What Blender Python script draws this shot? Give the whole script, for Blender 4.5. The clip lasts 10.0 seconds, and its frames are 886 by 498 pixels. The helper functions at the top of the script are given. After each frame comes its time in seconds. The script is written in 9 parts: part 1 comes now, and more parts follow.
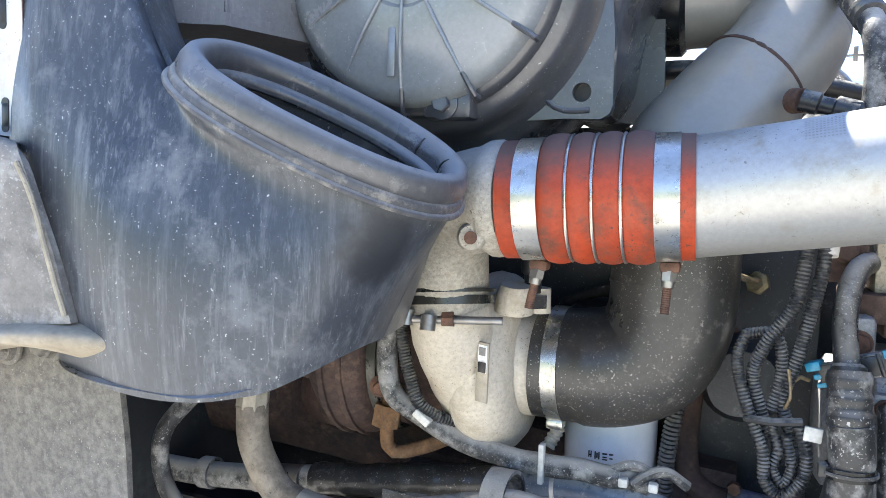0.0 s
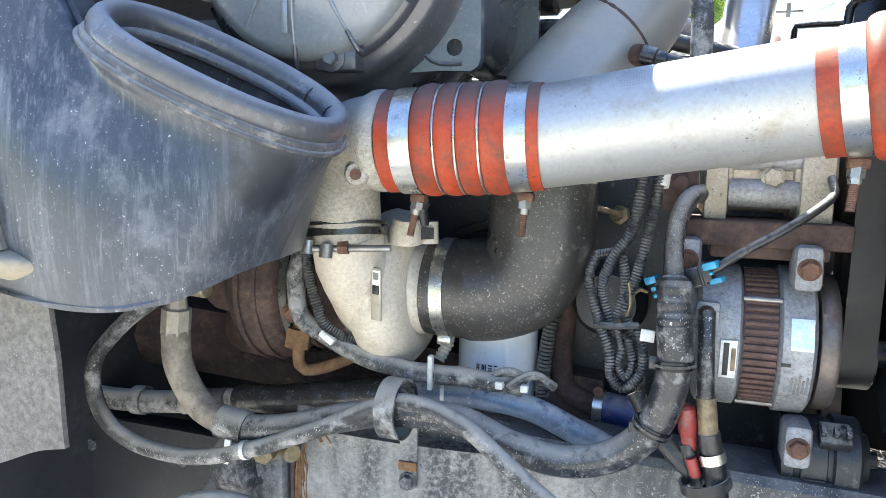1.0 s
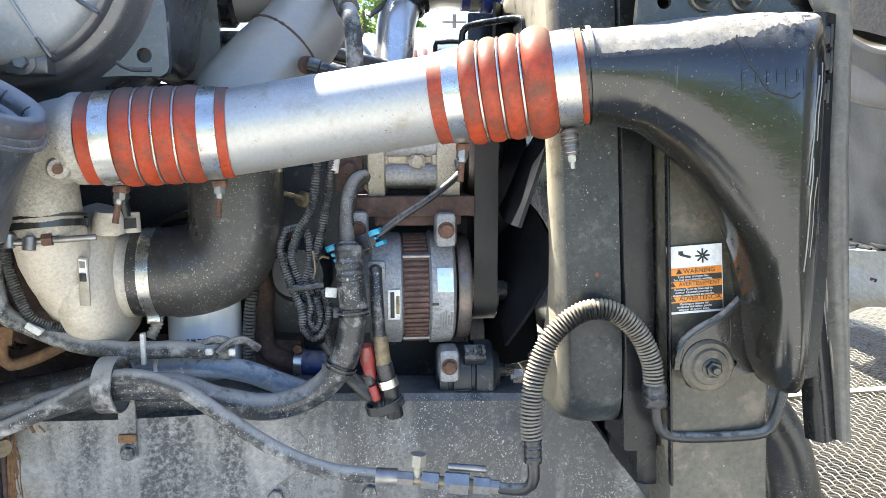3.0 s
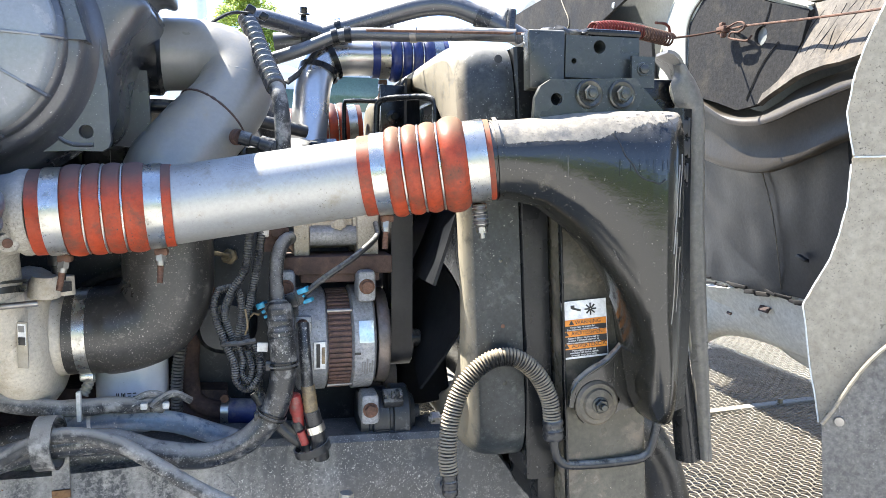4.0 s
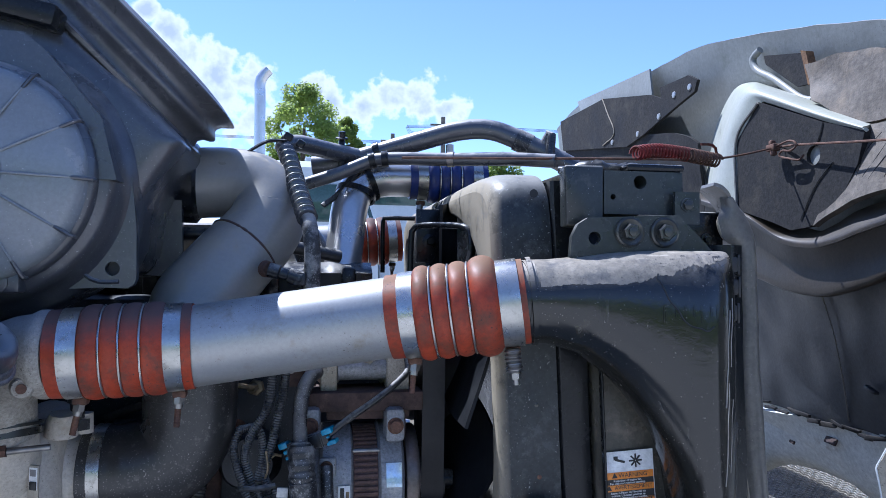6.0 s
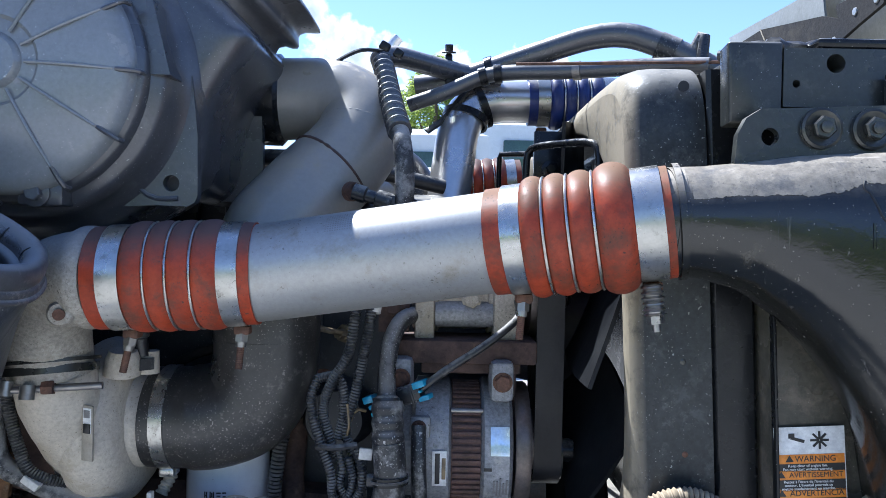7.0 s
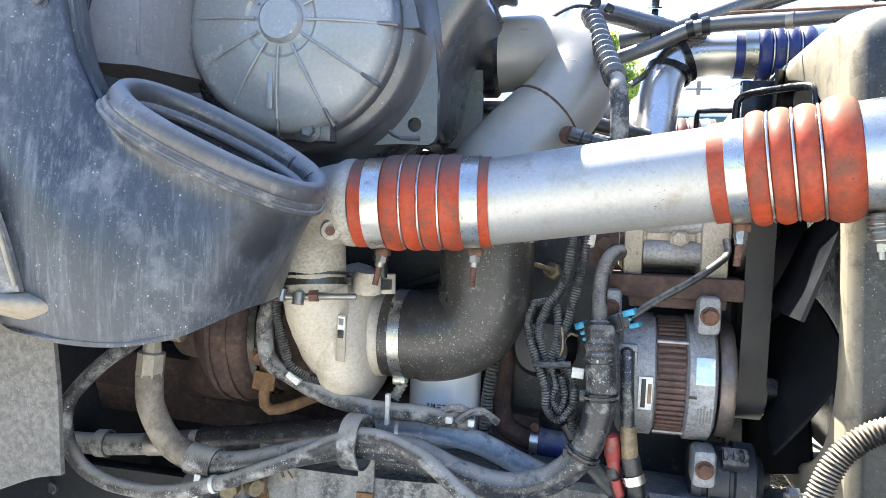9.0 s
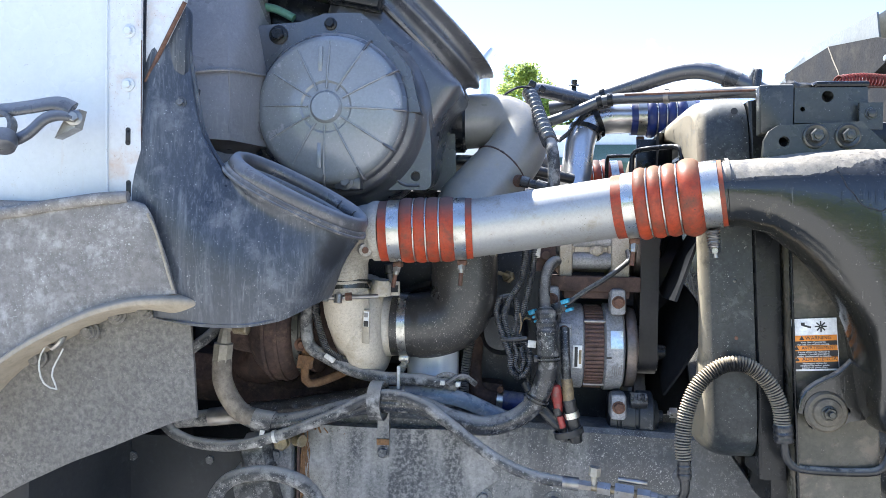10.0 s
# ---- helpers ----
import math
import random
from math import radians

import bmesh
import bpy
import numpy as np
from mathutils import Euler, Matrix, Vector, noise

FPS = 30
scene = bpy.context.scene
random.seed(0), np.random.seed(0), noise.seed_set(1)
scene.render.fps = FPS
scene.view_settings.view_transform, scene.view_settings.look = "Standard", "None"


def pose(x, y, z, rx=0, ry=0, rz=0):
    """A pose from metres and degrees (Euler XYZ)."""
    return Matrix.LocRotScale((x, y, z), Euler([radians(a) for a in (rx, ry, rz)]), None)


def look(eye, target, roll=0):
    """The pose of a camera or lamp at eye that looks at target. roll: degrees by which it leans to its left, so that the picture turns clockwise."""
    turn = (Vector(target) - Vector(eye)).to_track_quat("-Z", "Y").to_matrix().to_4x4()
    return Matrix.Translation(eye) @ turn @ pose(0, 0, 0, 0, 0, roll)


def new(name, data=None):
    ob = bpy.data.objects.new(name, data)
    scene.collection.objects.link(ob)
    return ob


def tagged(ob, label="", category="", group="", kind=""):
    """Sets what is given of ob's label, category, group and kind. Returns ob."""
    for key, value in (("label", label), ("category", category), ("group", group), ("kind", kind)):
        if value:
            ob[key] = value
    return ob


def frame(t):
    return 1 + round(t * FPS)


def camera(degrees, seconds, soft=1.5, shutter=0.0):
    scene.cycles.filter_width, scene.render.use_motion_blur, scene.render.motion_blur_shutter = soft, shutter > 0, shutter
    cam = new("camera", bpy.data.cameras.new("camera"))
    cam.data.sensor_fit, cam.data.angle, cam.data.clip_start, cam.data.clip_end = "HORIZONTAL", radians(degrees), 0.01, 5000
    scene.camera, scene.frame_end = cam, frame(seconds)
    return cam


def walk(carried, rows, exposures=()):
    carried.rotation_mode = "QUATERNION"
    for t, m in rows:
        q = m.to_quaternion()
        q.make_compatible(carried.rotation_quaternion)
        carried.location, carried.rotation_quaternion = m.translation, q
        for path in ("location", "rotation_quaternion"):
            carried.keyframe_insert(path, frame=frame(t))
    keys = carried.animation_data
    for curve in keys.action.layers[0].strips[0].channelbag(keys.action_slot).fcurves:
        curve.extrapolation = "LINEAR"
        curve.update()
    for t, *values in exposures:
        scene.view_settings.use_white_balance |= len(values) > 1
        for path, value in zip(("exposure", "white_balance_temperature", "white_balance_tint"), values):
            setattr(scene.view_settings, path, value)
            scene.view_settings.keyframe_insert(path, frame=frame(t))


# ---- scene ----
from mathutils.bvhtree import BVHTree

cam = camera(62.1, 10.0, 0.6)
PATH = [
    (0, (0.0374, 0.0204, 1.501), (-0.708, 1.8703, 1.353), 1.9),
    (0.5, (0.0869, -0.0186, 1.489), (-0.6187, 1.8388, 1.257), 1.7),
    (1, (0.1371, -0.0658, 1.486), (-0.4664, 1.8238, 1.23), 1.3),
    (1.5, (0.1769, -0.1229, 1.48), (-0.2917, 1.8049, 1.231), 0.9),
    (2, (0.2131, -0.1844, 1.475), (-0.0877, 1.7782, 1.231), 0.5),
    (2.5, (0.2209, -0.2071, 1.469), (0.1489, 1.7765, 1.224), -0.0),
    (2.7, (0.2074, -0.2171, 1.469), (0.2375, 1.7681, 1.222), -0.2),
    (3.8, (0.1111, -0.3393, 1.519), (0.5792, 1.5943, 1.314), -0.1),
    (4, (0.1085, -0.3529, 1.538), (0.5965, 1.578, 1.355), 0.0),
    (4.5, (0.0912, -0.3642, 1.57), (0.6245, 1.5613, 1.483), 0.1),
    (5, (0.0928, -0.3658, 1.616), (0.6229, 1.5629, 1.625), 0.1),
    (5.2, (0.0972, -0.3664, 1.632), (0.6146, 1.5653, 1.67), 0.1),
    (6.3, (0.1654, -0.2485, 1.593), (0.4318, 1.7327, 1.647), 0.6),
    (6.5, (0.1772, -0.2032, 1.583), (0.3758, 1.7874, 1.613), 0.7),
    (7, (0.1982, -0.1017, 1.543), (0.2031, 1.898, 1.526), 1.1),
    (7.5, (0.183, -0.0456, 1.512), (0.0154, 1.9451, 1.43), 1.5),
    (8, (0.1628, -0.0484, 1.496), (-0.1848, 1.9181, 1.394), 2.1),
    (8.5, (0.1414, -0.1087, 1.495), (-0.3034, 1.8389, 1.389), 2.2),
    (9, (0.1354, -0.1986, 1.483), (-0.287, 1.7547, 1.401), 2.3),
    (9.5, (0.1293, -0.3764, 1.473), (-0.2064, 1.5953, 1.429), 1.8),
    (10, (0.0995, -0.6449, 1.47), (-0.1272, 1.3423, 1.466), 0.9),
]
EXPOSURE = [(0, 3.07, 6650, 8), (1, 3.2, 6550, 6), (2.5, 3.05, 6550, 6), (4.3, 2.6, 6450, 10), (5.2, 1.72, 5600, 15), (6.5, 1.38, 5200, 13), (7.0, 1.75, 5600, 10), (7.5, 2.45, 5950, 7), (8.0, 2.92, 6150, 6), (9.0, 3.08, 6600, 7), (9.5, 2.98, 6450, 8), (10, 2.56, 6150, 9)]
walk(cam, [(t, look(eye, target, roll)) for t, eye, target, roll in PATH], EXPOSURE)
# ---------------------------------------------------------------- light and sky
SUN = Vector((-0.40, 0.45, 1.00)).normalized()
ELEV, AZIM = math.asin(SUN.z), math.atan2(SUN.x, SUN.y)

world = bpy.data.worlds.new("sky")
scene.world = world
world.use_nodes = True
wt = world.node_tree
wt.nodes.clear()
w_out = wt.nodes.new("ShaderNodeOutputWorld")
w_bg = wt.nodes.new("ShaderNodeBackground")
w_sky = wt.nodes.new("ShaderNodeTexSky")
w_sky.sky_type, w_sky.sun_disc = "NISHITA", False
w_sky.sun_elevation, w_sky.sun_rotation = ELEV, AZIM
w_sky.altitude = 1500
w_sky.air_density, w_sky.dust_density, w_sky.ozone_density = 0.9, 0.1, 2.2
w_bg.inputs["Strength"].default_value = 0.093
w_tc = wt.nodes.new("ShaderNodeTexCoord")
# a bank of cumulus stands over the trees, its edges broken by noise
w_nz = wt.nodes.new("ShaderNodeTexNoise")
w_nz.inputs["Scale"].default_value, w_nz.inputs["Detail"].default_value, w_nz.inputs["Roughness"].default_value = 30.0, 9.0, 0.54
wt.links.new(w_tc.outputs["Generated"], w_nz.inputs["Vector"])
heap = None
for c, r in (((-0.174, 0.941, 0.291), 0.027), ((-0.157, 0.953, 0.260), 0.036), ((-0.122, 0.961, 0.249), 0.045), ((-0.083, 0.967, 0.241), 0.035), ((-0.115, 0.970, 0.215), 0.050),
             ((-0.061, 0.972, 0.228), 0.026), ((-0.147, 0.970, 0.191), 0.028), ((-0.072, 0.978, 0.195), 0.030), ((0.003, 0.972, 0.234), 0.024), ((0.024, 0.975, 0.221), 0.026),
             ((0.065, 0.974, 0.218), 0.033), ((0.106, 0.968, 0.226), 0.028), ((0.143, 0.964, 0.226), 0.030), ((0.181, 0.960, 0.215), 0.030), ((-0.198, 0.930, 0.310), 0.018),
             ((-0.30, 0.92, 0.22), 0.07), ((-0.45, 0.86, 0.24), 0.12)):
    dist = wt.nodes.new("ShaderNodeVectorMath")
    dist.operation = "DISTANCE"
    wt.links.new(w_tc.outputs["Generated"], dist.inputs[0])
    dist.inputs[1].default_value = c
    near = wt.nodes.new("ShaderNodeMapRange")
    for k, v in (("From Min", 0.0), ("From Max", r * 1.7), ("To Min", 1.0), ("To Max", 0.0)):
        near.inputs[k].default_value = v
    wt.links.new(dist.outputs["Value"], near.inputs["Value"])
    if heap is None:
        heap = near.outputs["Result"]
    else:
        mx = wt.nodes.new("ShaderNodeMath")
        mx.operation = "MAXIMUM"
        wt.links.new(heap, mx.inputs[0])
        wt.links.new(near.outputs["Result"], mx.inputs[1])
        heap = mx.outputs["Value"]
w_add = wt.nodes.new("ShaderNodeMath")
w_add.operation = "MULTIPLY_ADD"
w_add.inputs[1].default_value = 1.9
w_cov = wt.nodes.new("ShaderNodeMapRange")
for k, v in (("From Min", 1.40), ("From Max", 1.60), ("To Min", 0.0), ("To Max", 0.95)):
    w_cov.inputs[k].default_value = v
w_shd = wt.nodes.new("ShaderNodeMapRange")
for k, v in (("From Min", 1.50), ("From Max", 1.98), ("To Min", 1.0), ("To Max", 0.0)):
    w_shd.inputs[k].default_value = v
w_tone = wt.nodes.new("ShaderNodeMix")
w_tone.data_type = "RGBA"
w_tone.inputs["A"].default_value, w_tone.inputs["B"].default_value = (2.55, 2.85, 3.4, 1), (4.5, 4.65, 4.9, 1)
w_tint = wt.nodes.new("ShaderNodeMix")
w_tint.data_type, w_tint.blend_type = "RGBA", "MULTIPLY"
w_tint.inputs["Factor"].default_value, w_tint.inputs["B"].default_value = 1.0, (1.02, 0.965, 1.01, 1)
w_mix = wt.nodes.new("ShaderNodeMix")
w_mix.data_type = "RGBA"
for a, b in ((w_nz.outputs["Fac"], w_add.inputs[0]), (heap, w_add.inputs[2]), (w_add.outputs["Value"], w_cov.inputs["Value"]), (w_add.outputs["Value"], w_shd.inputs["Value"]),
             (w_shd.outputs["Result"], w_tone.inputs["Factor"]), (w_tone.outputs["Result"], w_mix.inputs["B"]), (w_cov.outputs["Result"], w_mix.inputs["Factor"]),
             (w_sky.outputs["Color"], w_tint.inputs["A"]), (w_tint.outputs["Result"], w_mix.inputs["A"]), (w_mix.outputs["Result"], w_bg.inputs["Color"]), (w_bg.outputs["Background"], w_out.inputs["Surface"])):
    wt.links.new(a, b)

sun = new("sun", bpy.data.lights.new("sun", "SUN"))
sun.data.energy, sun.data.angle, sun.data.color = 3.5, radians(0.53), (1.0, 0.96, 0.90)
sun.matrix_world = look(SUN * 30, (0, 0, 0))


# ---------------------------------------------------------------- materials
def mat(name, c1, c2=None, rough=0.5, metal=0.0, scale=9.0, grain=90.0, bump=0.15, dust=None, streak=None, spec=0.5,
        speck=None, rvar=0.15, island=0.0, settle=None, stain=None, fine_amp=0.2, coat=0.0, sunside=None, runs=None):
    """Two-tone noise and fine grain; dust in patches (colour, cover, scale); vertical streaks (colour, cover); pale
    spatter (colour, cover); dust settled on upward faces (colour, cover); dust and sunlit tone painted on the faces
    towards a way (colour, cover, way);
    a stain with a shape of its own (colour, place, size); broad speckled runs down the face (colour, cover, scale)."""
    m = bpy.data.materials.new(name)
    m.use_nodes = True
    t = m.node_tree
    n, link = t.nodes, t.links.new
    b = n["Principled BSDF"]
    tc = n.new("ShaderNodeTexCoord").outputs["Object"]

    def noisy(sc, detail=5.0, rough_=0.6, vec=None):
        o = n.new("ShaderNodeTexNoise")
        o.inputs["Scale"].default_value, o.inputs["Detail"].default_value, o.inputs["Roughness"].default_value = sc, detail, rough_
        link(vec or tc, o.inputs["Vector"])
        return o.outputs["Fac"]

    def span(v, a, c, lo=0.0, hi=1.0):
        o = n.new("ShaderNodeMapRange")
        for k, x in (("From Min", a), ("From Max", c), ("To Min", lo), ("To Max", hi)):
            o.inputs[k].default_value = x
        link(v, o.inputs["Value"])
        return o.outputs["Result"]

    def calc(how, a, c):
        o = n.new("ShaderNodeMath")
        o.operation = how
        for sock, v in ((o.inputs[0], a), (o.inputs[1], c)):
            if isinstance(v, (int, float)):
                sock.default_value = v
            else:
                link(v, sock)
        return o.outputs["Value"]

    def blend(fac, a, c, how="MIX"):
        o = n.new("ShaderNodeMix")
        o.data_type, o.blend_type = "RGBA", how
        for sock, v in ((o.inputs["Factor"], fac), (o.inputs["A"], a), (o.inputs["B"], c)):
            if isinstance(v, (int, float)):
                sock.default_value = v
            elif isinstance(v, tuple):
                sock.default_value = (*v, 1)
            else:
                link(v, sock)
        return o.outputs["Result"]

    def grey(v):
        o = n.new("ShaderNodeCombineColor")
        for k in range(3):
            link(v, o.inputs[k])
        return o.outputs["Color"]

    c2 = c2 or tuple(x * 0.75 for x in c1)
    big = noisy(scale)
    fine = noisy(grain, 4.0, 0.7)
    col = blend(span(big, 0.35, 0.65), c1, c2)
    col = blend(1.0, col, grey(span(fine, 0.3, 0.7, 1 - fine_amp, 1 + fine_amp)), "MULTIPLY")
    ro = span(big, 0.3, 0.7, max(rough - rvar, 0.03), min(rough + rvar, 1.0))
    if stain:
        off = n.new("ShaderNodeVectorMath")
        off.operation = "SUBTRACT"
        link(tc, off.inputs[0])
        off.inputs[1].default_value = stain[1]
        sc = n.new("ShaderNodeVectorMath")
        sc.operation = "DIVIDE"
        link(off.outputs[0], sc.inputs[0])
        sc.inputs[1].default_value = stain[2]
        ln = n.new("ShaderNodeVectorMath")
        ln.operation = "LENGTH"
        link(sc.outputs[0], ln.inputs[0])
        clean = span(calc("ADD", ln.outputs["Value"], span(noisy(30.0), 0.3, 0.7, -0.22, 0.22)), 0.80, 1.05, 1.0, 0.0)
    dirt_and_light = []
    if streak:
        mp = n.new("ShaderNodeMapping")
        mp.inputs["Scale"].default_value = (1.0, 1.0, 0.06)
        link(tc, mp.inputs["Vector"])
        s = span(noisy(70.0, 8.0, 0.7, mp.outputs["Vector"]), 0.60 - streak[1] * 0.3, 0.78 - streak[1] * 0.2)
        mq = n.new("ShaderNodeMapping")
        mq.inputs["Scale"].default_value = (1.0, 1.0, 0.10)
        link(tc, mq.inputs["Vector"])
        s2 = span(noisy(210.0, 8.0, 0.75, mq.outputs["Vector"]), 0.62 - streak[1] * 0.3, 0.74 - streak[1] * 0.2)
        s = calc("MAXIMUM", s, calc("MULTIPLY", s2, 0.8))
        dirt_and_light.append((calc("MULTIPLY", s, span(noisy(9.0), 0.35, 0.62, 0.1, 0.85)), streak[0]))
    if dust:
        d = span(noisy(dust[2], 9.0, 0.72), 0.66 - dust[1] * 0.45, 0.74 - dust[1] * 0.2, 0.0, 0.85)
        dirt_and_light.append((d, dust[0]))
    if settle:
        nz = n.new("ShaderNodeSeparateXYZ")
        link(n.new("ShaderNodeNewGeometry").outputs["Normal"], nz.inputs["Vector"])
        f = calc("MULTIPLY", span(nz.outputs["Z"], settle[3] if len(settle) > 3 else 0.25, settle[4] if len(settle) > 3 else 0.85), span(noisy(settle[2] if len(settle) > 2 else 26.0, 9.0, 0.74), 0.62 - settle[1] * 0.5, (0.66 if len(settle) > 2 else 0.72) - settle[1] * 0.3))
        dirt_and_light.append((calc("MULTIPLY", f, 0.9), settle[0]))
    if sunside:
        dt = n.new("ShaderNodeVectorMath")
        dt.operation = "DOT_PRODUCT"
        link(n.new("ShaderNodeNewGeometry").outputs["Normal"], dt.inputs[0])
        dt.inputs[1].default_value = sunside[2]
        f = calc("MULTIPLY", span(dt.outputs["Value"], 0.55, 0.9), span(noisy(34.0, 8.0, 0.72), 0.62 - sunside[1] * 0.5, 0.72 - sunside[1] * 0.3))
        dirt_and_light.append((calc("MULTIPLY", f, 0.9), sunside[0]))
    if runs:
        mr = n.new("ShaderNodeMapping")
        mr.inputs["Scale"].default_value = (1.0, 1.0, 0.16)
        link(tc, mr.inputs["Vector"])
        f = span(noisy(runs[2], 3.0, 0.6, mr.outputs["Vector"]), 0.62 - runs[1] * 0.3, 0.76 - runs[1] * 0.3)
        dirt_and_light.append((calc("MULTIPLY", f, span(noisy(150.0, 4.0, 0.7), 0.36, 0.56, 0.15, 0.9)), runs[0]))
    if speck:
        a1 = span(noisy(420.0, 2.0, 0.5), 0.735 - speck[1] * 0.09, 0.75 - speck[1] * 0.08, 0.0, 0.8)
        a2 = span(noisy(190.0, 2.0, 0.5), 0.755 - speck[1] * 0.07, 0.77 - speck[1] * 0.06, 0.0, 0.8)
        dirt_and_light.append((calc("MULTIPLY", calc("MAXIMUM", a1, a2), span(noisy(12.0), 0.38, 0.6)), speck[0]))
    for f, c in dirt_and_light:
        if stain:
            f = calc("MULTIPLY", f, calc("SUBTRACT", 1.0, clean))
        col = blend(f, col, c)
        ro = calc("MAXIMUM", ro, calc("MULTIPLY", f, 0.85))
    if stain:
        col = blend(calc("MULTIPLY", clean, 0.85), col, stain[0])
    if island:
        gi = n.new("ShaderNodeNewGeometry").outputs["Random Per Island"]
        col = blend(1.0, col, grey(span(gi, 0.0, 1.0, 1.0 - island, 1.0 + island)), "MULTIPLY")
    link(col, b.inputs["Base Color"])
    link(ro, b.inputs["Roughness"])
    b.inputs["Metallic"].default_value = metal
    b.inputs["Specular IOR Level"].default_value = spec
    b.inputs["Coat Weight"].default_value, b.inputs["Coat Roughness"].default_value = coat, 0.12
    if bump:
        bp = n.new("ShaderNodeBump")
        bp.inputs["Strength"].default_value, bp.inputs["Distance"].default_value = bump, 0.0015
        link(fine, bp.inputs["Height"])
        link(bp.outputs["Normal"], b.inputs["Normal"])
    return m


